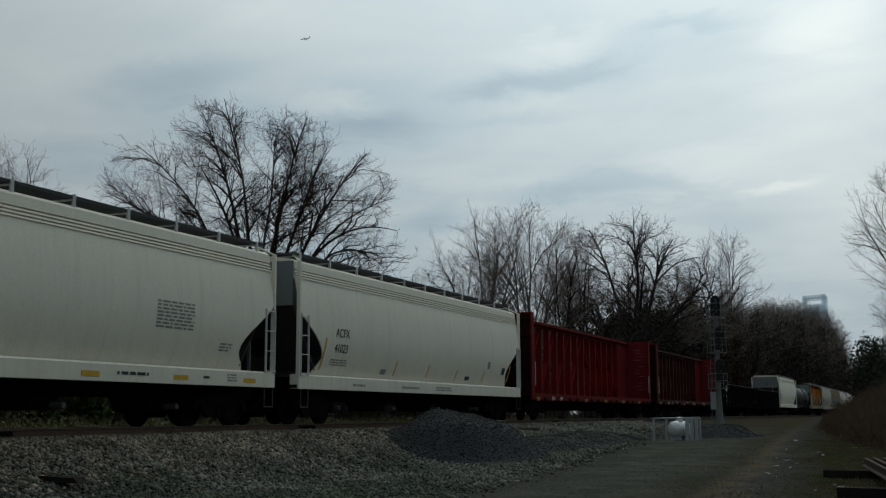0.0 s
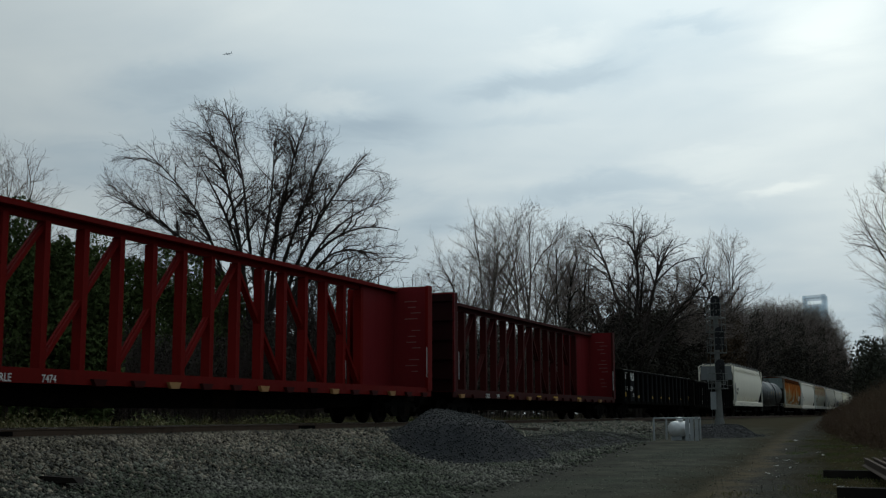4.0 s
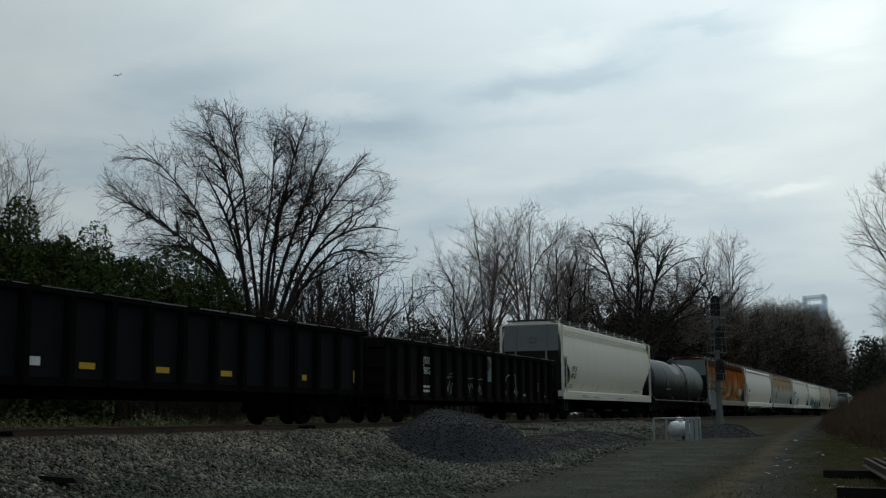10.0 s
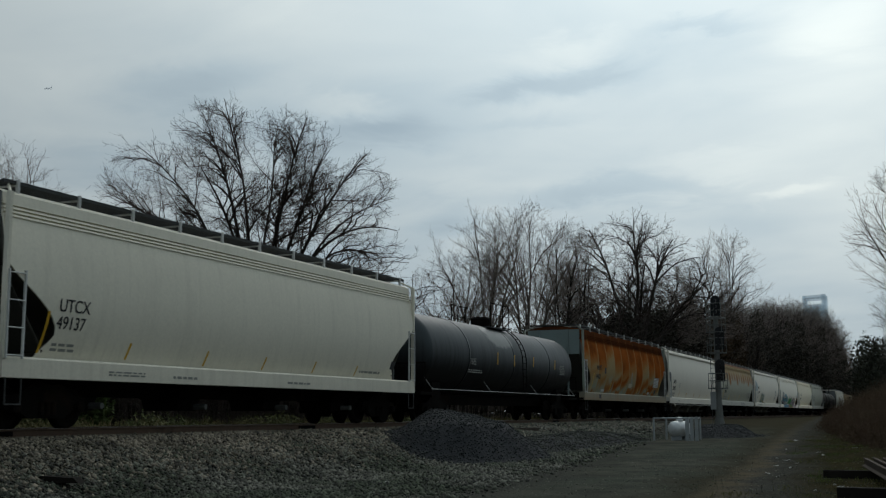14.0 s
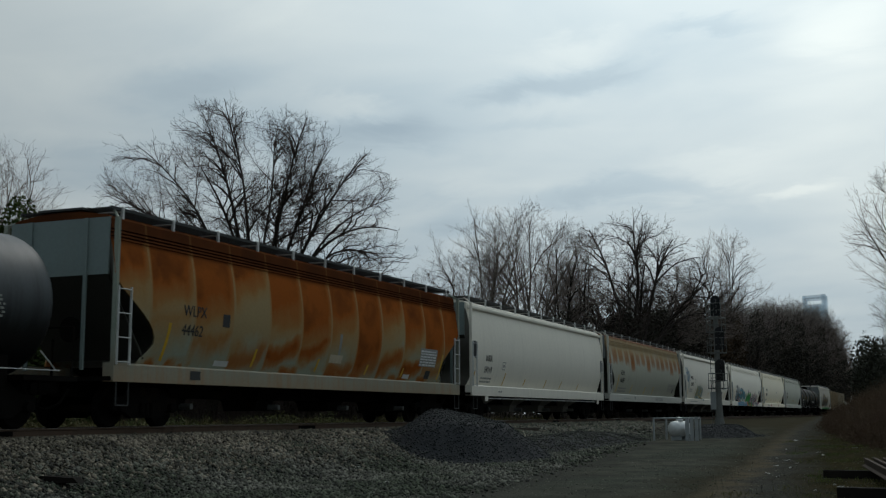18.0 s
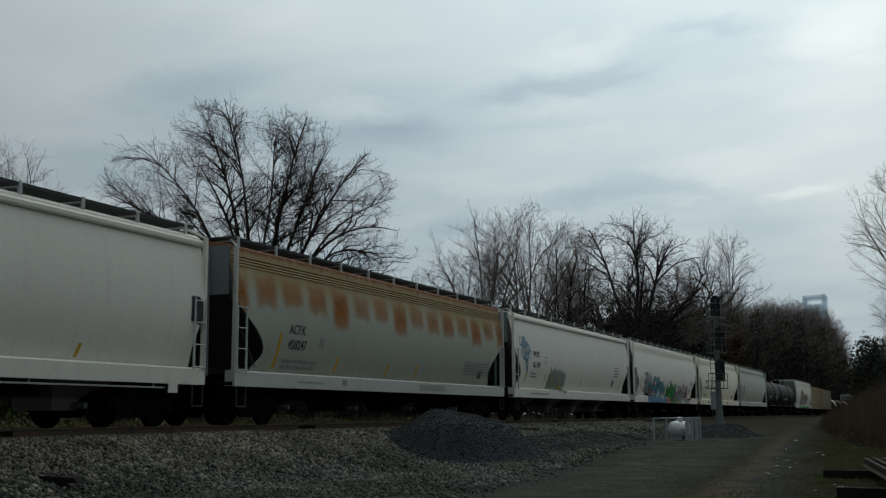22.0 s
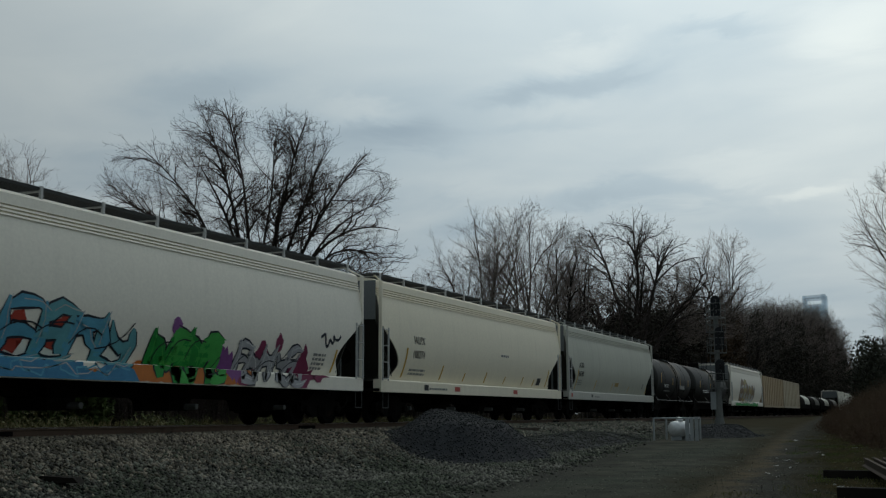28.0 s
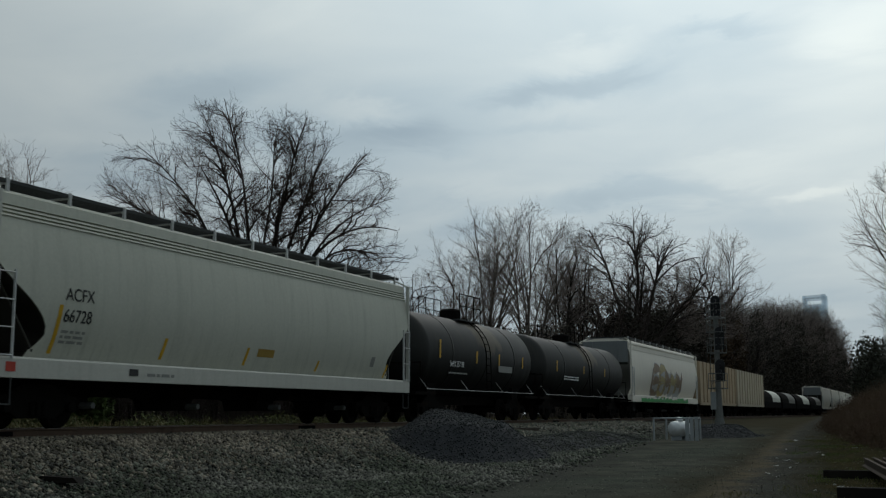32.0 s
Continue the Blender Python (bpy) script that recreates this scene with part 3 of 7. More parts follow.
def stones(name, spots, sizes, rng):
    """Many small broken stones in one mesh: squashed, uneven octahedra."""
    n = len(spots)
    unit = np.array([(1, 0, 0), (-1, 0, 0), (0, 1, 0), (0, -1, 0), (0, 0, 1), (0, 0, -1)], float)
    v = unit[None] * rng.uniform(0.55, 1.15, (n, 6, 1)) * sizes[:, None, None]
    v += rng.normal(0, 0.16, (n, 6, 3)) * sizes[:, None, None]
    a = rng.uniform(0, 2 * np.pi, n)
    c, s = np.cos(a)[:, None], np.sin(a)[:, None]
    x, y = v[:, :, 0] * c - v[:, :, 1] * s, v[:, :, 0] * s + v[:, :, 1] * c
    tip = rng.uniform(-0.7, 0.7, n)[:, None]
    z = v[:, :, 2] * np.cos(tip) + x * np.sin(tip)
    v = np.stack([x, y, z * 0.85], 2) + spots[:, None, :]
    f = np.array([(0, 2, 4), (2, 1, 4), (1, 3, 4), (3, 0, 4), (2, 0, 5), (1, 2, 5), (3, 1, 5), (0, 3, 5)])
    faces = (f[None] + 6 * np.arange(n)[:, None, None]).reshape(-1, 3)
    return mesh_from(name, v.reshape(-1, 3), faces)


def scatter_ballast():
    rng = np.random.default_rng(4)
    n = 78000
    x = 9 + 55 * rng.random(n) ** 1.5
    y = 12.0 + 4.1 * rng.random(n) ** 0.8
    ok = (x > y * 0.93) & (y > 13.2 + rng.normal(0, 0.5, n))
    x, y = x[ok], y[ok]
    z = np.array([ground_z(a, b) for a, b in zip(x, y)])
    size = (0.014 + 0.05 * rng.random(len(x)) ** 1.8) * (1 + x / 80)
    # a growing share of darker stones farther along the track
    dark_pick = rng.random(len(x)) < np.clip((x - 24) / 22, 0.0, 0.8)
    for pick, stone, label in ((~dark_pick, "stone", "loose grey and buff crushed stone ballast beside the rails"), (dark_pick, "slag2", "dark crushed stone ballast beside the rails")):
        me = stones("track_ballast", np.stack([x, y, z + 0.012], 1)[pick], size[pick], rng)
        tagged(part("track_ballast", me, M[stone]), label, "ballast", kind="stuff")
    n = 84000
    x = 9 + 45 * rng.random(n) ** 1.4
    y = 6.6 + 7.6 * rng.random(n) ** 0.7
    ok = (x > y * 0.93) & (y > 5.4 + 0.12 * x + rng.normal(0, 0.4, n))
    x, y = x[ok], y[ok]
    z = np.array([ground_z(a, b) for a, b in zip(x, y)])
    me = stones("yard_gravel", np.stack([x, y, z + 0.008], 1), (0.011 + 0.05 * rng.random(len(x)) ** 2.2) * (1 + x / 80), rng)
    tagged(part("yard_gravel", me, M["slag2"]), "dark grey gravel spilled below the track bed", "gravel", kind="stuff")
    n = 6000
    x = 14 + 50 * rng.random(n) ** 1.3
    y = 1.0 + 7.0 * rng.random(n)
    z = np.array([ground_z(a, b) for a, b in zip(x, y)])
    me = stones("road_stones", np.stack([x, y, z], 1), rng.uniform(0.008, 0.026, n), rng)
    tagged(part("road_stones", me, M["slag2"]), "scattered loose stones lying on the dirt road", "stones", kind="stuff")


M["slag2"] = surface("mixed_dark_gravel", (0.098, 0.096, 0.077), 0.9, 0, 0.5, 0.8, 20, bump=0.3, islands=1.8, second=(0.043, 0.050, 0.033))
scatter_ballast()


# ---------------------------------------------------------------- track
def build_track():
    prof = [(-0.075, -0.18), (0.075, -0.18), (0.075, -0.165), (0.012, -0.14), (0.012, -0.045), (0.037, -0.035), (0.037, 0.0), (-0.037, 0.0), (-0.037, -0.035), (-0.012, -0.045), (-0.012, -0.14), (-0.075, -0.165)]
    for side in (-1, 1):
        yc = TRACK_Y + side * 0.755
        r = empty("rail", "long rust-brown steel rail spiked to wooden ties", "rail", "rails of the track")
        bm = bmesh.new()
        prism(bm, [(yc + a, b - 0.004 if b > -0.01 else b) for a, b in prof], -150, 700, "x")
        part("rail_body", bm, M["rail"], r)
        bm = bmesh.new()
        box(bm, -150, 700, yc - 0.034, yc + 0.034, -0.0035, 0.0)
        part("railhead", bm, M["railtop"], r, "worn bright running surface")
        for i in range(9):
            xj = 5 + 11.9 * i
            bm = bmesh.new()
            box(bm, xj - 0.45, xj + 0.45, yc - 0.04, yc + 0.04, -0.14, -0.05)
            part("joint_bar", bm, M["under"], r)
    bm = bmesh.new()
    box(bm, -0.115, 0.115, -1.3, 1.3, -0.36, -0.185)
    me = bpy.data.meshes.new("tie")
    bm.to_mesh(me)
    bm.free()
    me.materials.append(M["tie"])
    rng = random.Random(7)
    for i in range(150):
        t = part("tie", me, M["tie"])
        t.matrix_world = pose(8 + 0.53 * i, TRACK_Y + rng.uniform(-0.06, 0.06), rng.uniform(-0.02, 0.012), 0, 0, rng.uniform(-2.0, 2.0))
        tagged(t, "weathered creosoted wooden railway tie bedded in ballast", "tie", "ties of the track")


build_track()


# ---------------------------------------------------------------- trees
def tubes(p0, p1, r0, r1, sides):
    """Vertices and faces of many tapered tubes at once."""
    d = p1 - p0
    d /= np.maximum(np.linalg.norm(d, axis=1, keepdims=True), 1e-6)
    ref = np.where(np.abs(d[:, 2:3]) > 0.9, np.array([[1.0, 0, 0]]), np.array([[0, 0, 1.0]]))
    u = np.cross(d, ref)
    u /= np.linalg.norm(u, axis=1, keepdims=True)
    w = np.cross(d, u)
    ang = 2 * np.pi * np.arange(sides) / sides
    ring = u[:, None, :] * np.cos(ang)[None, :, None] + w[:, None, :] * np.sin(ang)[None, :, None]
    v = np.concatenate([p0[:, None] + ring * r0[:, None, None], p1[:, None] + ring * r1[:, None, None]], 1)
    i = np.arange(sides)
    j = (i + 1) % sides
    f = np.stack([i, j, j + sides, i + sides], 1)
    faces = (f[None] + 2 * sides * np.arange(len(p0))[:, None, None]).reshape(-1, 4)
    return v.reshape(-1, 3), faces


def grow(seed, stems, crown, r0, limbs=30, rise=0.6, space=(0.9, 0.5, 0.36), span=(0.34, 0.42, 0.5), angle=(38, 40, 42), wiggle=0.09, lift=0.03, out=0.02, tip=0.006, bare=0.38, least=0.45, taper=0.93, longest=5.5, lean=0.14):
    """A bare tree: stems arch out from the foot, and each order of branches leaves the one before and bends outwards, as far as the crown
    reaches. stems: (x, y, z) of each tip and of the place that it bends round; crown: eggs of (x, y, z, rx, ry, rz).
    Returns (limb mesh, twig mesh)."""
    rng = random.Random(seed)
    segs = []
    core = Vector((0, 0, min(e[2] - 0.7 * e[5] for e in crown)))

    def inside(p):
        lump = 1.0 + 0.16 * noise.noise((p.x * 0.55 + seed, p.y * 0.55, p.z * 0.55)) * 2
        return any(((p.x - e[0]) / e[3]) ** 2 + ((p.y - e[1]) / e[4]) ** 2 + ((p.z - e[2]) / e[5]) ** 2 < lump for e in crown)

    def shoot(d, p, deg):
        side = d.orthogonal().normalized()
        side.rotate(Matrix.Rotation(rng.uniform(0, 2 * math.pi), 3, d))
        c = d.copy()
        c.rotate(Matrix.Rotation(radians(deg * rng.uniform(0.6, 1.3)), 3, side))
        return (c + (p - core).normalized() * lean).normalized()

    def twigs(p, q, d, ra, left, level):
        """Side branches along one piece of a branch."""
        want = (q - p).length / space[level]
        for _ in range(int(want) + (rng.random() < want % 1.0)):
            at = p.lerp(q, rng.random())
            c = shoot(d, at, angle[level])
            if level == 0:
                # a limb goes on to the skin of the crown
                length, seen = 1.0, False
                while length < longest and (not seen or inside(at + c * length)):
                    length += 0.4
                    seen = seen or inside(at + c * length)
                length *= rng.uniform(0.45, 1.0)
            else:
                length = left * span[level] * rng.uniform(0.55, 1.25)
            length = max(least * (1.0 if level == 2 else 1.6), length)
            branch(at, c, length, min(ra * rng.uniform(0.42, 0.62), 0.010 * length + tip * 1.2), level + 1)

    def branch(p, d, length, r, level):
        n = max(2, round(length / (0.55, 0.45, 0.35, 0.3)[level]))
        step = length / n
        bend = Vector((rng.gauss(0, 1), rng.gauss(0, 1), rng.gauss(0, 1))) * wiggle * 0.3
        for i in range(n):
            t0, t1 = i / n, (i + 1) / n
            ra, rb = max(r * (1 - 0.8 * t0), tip * 0.7), max(r * (1 - 0.8 * t1), tip * 0.5)
            d = (d + bend + Vector((rng.gauss(0, 1), rng.gauss(0, 1), rng.gauss(0, 1))) * wiggle + (p - core).normalized() * out + Vector((0, 0, lift))).normalized()
            q = p + d * step
            segs.append((p, q, ra, rb))
            if level < 3 and t1 > 0.15:
                twigs(p, q, d, ra, length * (1.15 - 0.75 * t0), level)
            p = q
            if not inside(p) and rng.random() < 0.75:
                break

    paths = []
    for k, (end, bend) in enumerate(stems):
        end, bend = Vector(end), Vector(bend)
        foot = Vector((math.cos(2.4 * k), math.sin(2.4 * k), 0)) * 0.5 * r0 * min(1, len(stems) - 1)
        n = max(8, round(end.length / 0.5))
        ways = [(Vector((rng.gauss(0, 1), rng.gauss(0, 1), 0)) * 0.16 / (j + 1), rng.uniform(0, 6)) for j in range(3)]
        sway = [sum((a * math.sin((4 + 5 * j) * i / n + ph) for j, (a, ph) in enumerate(ways)), Vector((0, 0, 0))) * math.sin(math.pi * min(i, n - 0.01) / n) ** 0.5 for i in range(n + 1)]
        pts = [foot * (1 - t) ** 2 + bend * 2 * t * (1 - t) + end * t * t + sway[round(t * n)] for t in [i / n for i in range(n + 1)]]
        r = r0 * rng.uniform(0.8, 1.1)
        paths.append((pts, [r * (1 - taper * (i / n) ** 0.8) + tip for i in range(n + 1)]))
        for i in range(n):
            t0, t1 = i / n, (i + 1) / n
            ra, rb = r * (1 - taper * t0 ** 0.8) + tip, r * (1 - taper * t1 ** 0.8) + tip
            segs.append((pts[i], pts[i + 1], ra, rb))
            if t0 > bare:
                twigs(pts[i], pts[i + 1], (pts[i + 1] - pts[i]).normalized(), ra, end.length * (1.12 - 0.72 * t0), 0)
    # limbs that leave the stems and arch out to the skin of the crown
    weigh = [e[3] * e[5] for e in crown]
    made = 0
    while made < limbs:
        e = rng.choices(crown, weigh)[0]
        w = Vector((rng.gauss(0, 1), rng.gauss(0, 1), rng.gauss(0, 1))).normalized() * rng.uniform(0.8, 0.97)
        goal = Vector((e[0] + w.x * e[3], e[1] + w.y * e[4], e[2] + w.z * e[5]))
        if any(f is not e and ((goal.x - f[0]) / f[3]) ** 2 + ((goal.y - f[1]) / f[4]) ** 2 + ((goal.z - f[2]) / f[5]) ** 2 < 0.5 for f in crown):
            continue
        made += 1
        best = None
        for pts, rad in paths:
            for i in range(int(len(pts) * bare * 0.8), len(pts) - 3):
                gap = goal - pts[i]
                flat = math.hypot(gap.x, gap.y)
                along = gap.normalized().dot((pts[i + 1] - pts[i]).normalized())
                cost = gap.length * 1.2 + 1.6 * abs(gap.z - flat * rise) + (4 * (0.45 - along) if along < 0.45 else 0)
                if best is None or cost < best[0]:
                    best = (cost, i, pts, rad)
        _, i, pts, rad = best
        start, gap = pts[i], goal - pts[i]
        far = gap.length
        mid = start + (pts[i + 1] - pts[i]).normalized() * far * 0.34 + gap * 0.30 + Vector((0, 0, 0.05 * far))
        n = max(5, round(far / 0.5))
        ways = [(Vector((rng.gauss(0, 1), rng.gauss(0, 1), rng.gauss(0, 1))) * wiggle * 0.9 / (j + 1), rng.uniform(0, 6)) for j in range(3)]
        line = [start * (1 - t) ** 2 + mid * 2 * t * (1 - t) + goal * t * t + sum((a * math.sin((5 + 6 * j) * t + ph) for j, (a, ph) in enumerate(ways)), Vector((0, 0, 0))) * min(1, 3 * t) for t in [j / n for j in range(n + 1)]]
        r = min(rad[i] * 0.66, 0.013 * far + 0.018)
        for j in range(n):
            ra, rb = r * (1 - 0.85 * j / n) + tip * 0.8, r * (1 - 0.85 * (j + 1) / n) + tip * 0.8
            segs.append((line[j], line[j + 1], ra, rb))
            if j > n * 0.22:
                twigs(line[j], line[j + 1], (line[j + 1] - line[j]).normalized(), ra, far * (1.1 - 0.6 * j / n), 1)
    p0, p1 = np.array([s[0] for s in segs]), np.array([s[1] for s in segs])
    q0, q1 = np.array([s[2] for s in segs]), np.array([s[3] for s in segs])
    thick = q0 > max(0.03, tip * 2.2)
    v, f = tubes(p0[thick], p1[thick], q0[thick], q1[thick], 6)
    limbs = mesh_from("trunk", v, f)
    limbs.shade_smooth()
    v, f = tubes(p0[~thick], p1[~thick], q0[~thick], q1[~thick], 3)
    return limbs, mesh_from("crown", v, f)


def fan(n, wide, high, bend_at, seed, low=0.75):
    """Tips and bends of stems that open like a vase."""
    rng = random.Random(seed)
    out = []
    for i in range(n):
        a, w = 2.4 * i + seed, (0.25 + 0.75 * ((i * 0.618) % 1.0)) * wide
        z = high * (1.0 - (1 - low) * (w / wide) ** 2) * rng.uniform(0.93, 1.0)
        x, y = w * math.cos(a), w * math.sin(a)
        out.append(((x, y, z), (x * 0.22, y * 0.22, high * bend_at * rng.uniform(0.85, 1.15))))
    return out


def bare_tree(meshes, m, label, bark="bark", twig="twig", group="bare trees behind the track"):
    t = empty("tree", label, "tree", group)
    part("trunk", meshes[0], M[bark], t)
    part("crown", meshes[1], M[twig], t, "leafless spreading twigs")
    t.matrix_world = m
    return t


def leaf_cloud(name, blobs, count, size, seed, up=0.3):
    """Many small leaf faces spread through lumpy masses: blobs of (x, y, z, rx, ry, rz)."""
    rng = np.random.default_rng(seed)
    vol = np.array([b[3] * b[4] + b[3] * b[5] for b in blobs])
    pick = rng.choice(len(blobs), count, p=vol / vol.sum())
    B = np.array(blobs)[pick]
    d = rng.normal(0, 1, (count, 3))
    d /= np.linalg.norm(d, axis=1, keepdims=True)
    r = 1 - 0.5 * rng.random((count, 1)) ** 2.2
    lump = 1 + 0.25 * np.sin(d[:, :1] * 7 + pick[:, None]) * np.sin(d[:, 2:] * 6 + pick[:, None] * 2)
    c = B[:, :3] + d * r * lump * B[:, 3:]
    a = rng.normal(0, 1, (count, 3))
    a /= np.linalg.norm(a, axis=1, keepdims=True)
    b = np.cross(a, rng.normal(0, 1, (count, 3)))
    b /= np.linalg.norm(b, axis=1, keepdims=True)
    s = size * rng.uniform(0.5, 1.3, (count, 1))
    v = np.stack([c - a * s, c + b * s * 0.45, c + a * s, c - b * s * 0.45], 1)
    f = np.arange(count * 4).reshape(-1, 4)
    return mesh_from(name, v.reshape(-1, 3), f)


def brushwood(name, foot, tall, rng, twigs=4, r=0.012):
    """Upright thin stems with side twigs, many in one mesh. foot: n x 3, tall: n heights."""
    n = len(foot)
    lean = rng.normal(0, 0.16, (n, 3)) * tall[:, None]
    lean[:, 2] = 0
    mid = foot + lean * 0.4 + np.stack([0 * tall, 0 * tall, tall * 0.55], 1)
    top = foot + lean + np.stack([0 * tall, 0 * tall, tall], 1)
    a, b, ra, rb = [foot, mid], [mid, top], [np.full(n, r * 1.5), np.full(n, r)], [np.full(n, r), np.full(n, r * 0.5)]
    for k in range(twigs):
        t = rng.uniform(0.25, 0.95, (n, 1))
        s = mid + (top - mid) * t if k % 2 else foot + (mid - foot) * (0.4 + 0.6 * t)
        d = rng.normal(0, 0.5, (n, 3))
        d[:, 2] = np.abs(d[:, 2]) + 0.5
        e = s + d * tall[:, None] * 0.28
        a.append(s), b.append(e), ra.append(np.full(n, r * 0.7)), rb.append(np.full(n, r * 0.35))
    v, f = tubes(np.concatenate(a), np.concatenate(b), np.concatenate(ra), np.concatenate(rb), 3)
    return mesh_from(name, v, f)


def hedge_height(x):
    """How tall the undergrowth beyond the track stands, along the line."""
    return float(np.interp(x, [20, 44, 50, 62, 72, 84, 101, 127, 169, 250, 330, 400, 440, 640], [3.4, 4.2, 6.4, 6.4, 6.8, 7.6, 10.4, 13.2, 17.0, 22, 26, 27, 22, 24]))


def build_trees():
    arms = ((-8.4, 0.6, 12.2, 0.2, 8.4), (-6.4, -1.2, 14.3, -0.1, 8.8), (-3.5, 0.9, 16.6, -0.5, 9.5), (-2.0, -0.8, 16.9, -0.3, 9.0), (0.5, 1.2, 16.0, -0.2, 9.0), (2.3, -0.8, 15.9, 0.2, 9.5), (3.2, 0.7, 14.6, 0.5, 9.5),
            (5.3, -0.6, 13.9, 0.9, 8.8), (6.7, 0.9, 11.9, 0.9, 10.2), (7.0, -0.7, 9.9, 1.3, 11.6), (6.4, 0.2, 8.6, 1.6, 11.0), (0.5, 4.4, 13.4, 0.2, 9.0), (-2.6, -4.2, 12.8, 0.0, 8.6))
    big = grow(7, [((x, y, z), (bx, y * 0.25, bz)) for x, y, z, bx, bz in arms],
               [(-0.6, 0, 12.4, 4.6, 4.8, 4.2), (-5.6, 0, 12.4, 2.7, 3.0, 2.3), (-7.2, 0, 11.4, 1.8, 2.4, 1.6), (4.5, 0, 11.5, 2.5, 3.6, 2.5), (5.5, 0, 9.6, 1.8, 2.8, 2.2), (-2.7, 0, 15.0, 2.1, 2.2, 2.1), (1.6, 0, 14.6, 1.9, 2.4, 1.8), (-4.9, 0, 9.9, 3.0, 2.6, 1.6)],
               0.19, limbs=215, rise=0.45, space=(0.8, 0.25, 0.18), span=(0.30, 0.46, 0.6), angle=(46, 46, 46), wiggle=0.125, tip=0.0078, bare=0.38, least=0.4, lift=0.012)
    bare_tree(big, pose(50.6, 31.3, -0.3, 0, 0, -67.3), "large spreading leafless tree with several dark stems", group="large bare tree")
    vase = [grow(40 + k, fan(5, 4.4, 15.4, 0.45, k, 0.76), [(0, 0, 11.2, 4.9, 4.9, 4.6), (0.4, 0, 8.4, 3.6, 3.6, 3.6)], 0.16, limbs=42, rise=1.0, space=(1.0, 0.38, 0.32), span=(0.27, 0.45, 0.55), angle=(38, 38, 40), wiggle=0.08, lift=0.05, tip=0.0085, bare=0.32, least=0.6) for k in range(2)]
    oaks = [grow(60 + k, [((0.2, 0.1, 15.2), (0.2, 0, 9)), ((-5.4, 0.5, 11.0), (-0.4, 0, 6.5)), ((5.6, -0.6, 10.4), (0.6, 0, 6.2)), ((3.4, 1.2, 13.8), (0.3, 0, 8.5)), ((-3.4, -1.2, 14.2), (-0.2, 0, 8.4)), ((0.4, 4.6, 11.0), (0, 0.4, 6.8)), ((0.2, -4.8, 11.4), (0, -0.4, 6.8))],
                 [(0, 0, 11.0, 6.2, 6.2, 4.6), (-4.6, 0, 9.6, 2.8, 3.2, 2.4), (4.6, 0, 9.4, 2.8, 3.2, 2.5)], 0.3, limbs=84, rise=0.55, space=(0.9, 0.34, 0.28), span=(0.30, 0.48, 0.55), angle=(52, 48, 46), wiggle=0.16, tip=0.010, bare=0.5, least=0.55) for k in range(2)]
    tall = [grow(80 + k, fan(4, 2.8, 17.6, 0.5, k + 3, 0.85), [(0, 0, 13.2, 4.1, 4.1, 5.2), (0, 0, 9.0, 3.0, 3.0, 4.2)], 0.18, limbs=36, rise=0.9, space=(0.8, 0.44, 0.4), span=(0.27, 0.46, 0.55), angle=(48, 44, 42), wiggle=0.11, tip=0.010, bare=0.34, least=0.65) for k in range(2)]
    distant = [grow(90 + k, fan(4, 3.2, 18.4, 0.5, k + 1, 0.85), [(0, 0, 13.0, 5.0, 5.0, 6.2), (0, 0, 7.5, 3.8, 3.8, 4.5)], 0.24, limbs=34, rise=1.0, space=(0.8, 0.55, 0.5), span=(0.28, 0.48, 0.55), angle=(48, 44, 42), wiggle=0.10, tip=0.014, bare=0.25, least=0.9) for k in range(2)]
    gnarl = grow(31, fan(3, 2.4, 6.6, 0.5, 2, 0.7), [(0, 0, 5.4, 3.2, 3.2, 2.2)], 0.10, limbs=12, rise=0.7, space=(0.9, 0.6, 0.5), angle=(48, 48, 45), wiggle=0.2, tip=0.009, bare=0.4)
    wood, slim, far_wood = "tall leafless grey-brown woodland tree", "slender pale leafless tree with fine twigs", "leafless grey woodland tree far down the line"
    grove = (
        (vase[1], 69.5, 28, 0.72, 0, "twig_pale", slim), (vase[0], 75, 28, 0.96, 75, "twig_pale", slim), (vase[1], 84.2, 28, 1.08, 150, "twig_pale", slim),
        (tall[0], 92.4, 28.0, 0.92, 10, "twig_pale", wood), (tall[1], 96.0, 27, 0.93, 200, "twig_pale", wood), (vase[0], 100, 30, 0.9, 20, "twig_pale", slim),
        (oaks[0], 108.5, 25.5, 1.27, -67, "twig", "round-crowned dark leafless tree"), (tall[0], 119, 29, 0.92, 140, "twig_pale", wood), (oaks[1], 126, 28, 1.05, 60, "twig_pale", wood), (tall[1], 133, 26, 1.02, 320, "twig_pale", wood),
        (oaks[1], 142, 26, 1.22, 30, "twig_pale", wood), (tall[1], 158.5, 24.5, 1.40, 100, "twig", wood), (distant[0], 171, 26, 0.95, 250, "twig_pale", wood), (distant[1], 182, 25, 0.92, 20, "twig_pale", wood),
    )
    line = [(distant[i % 2], x, 28 + i % 2, float(np.interp(x, (190, 251, 286, 340, 392, 441, 470), (18, 24.5, 27, 30.5, 31.5, 27, 20))) / 18.6, 67 * i, "twig_far", far_wood) for i, x in enumerate(range(190, 474, 12))]
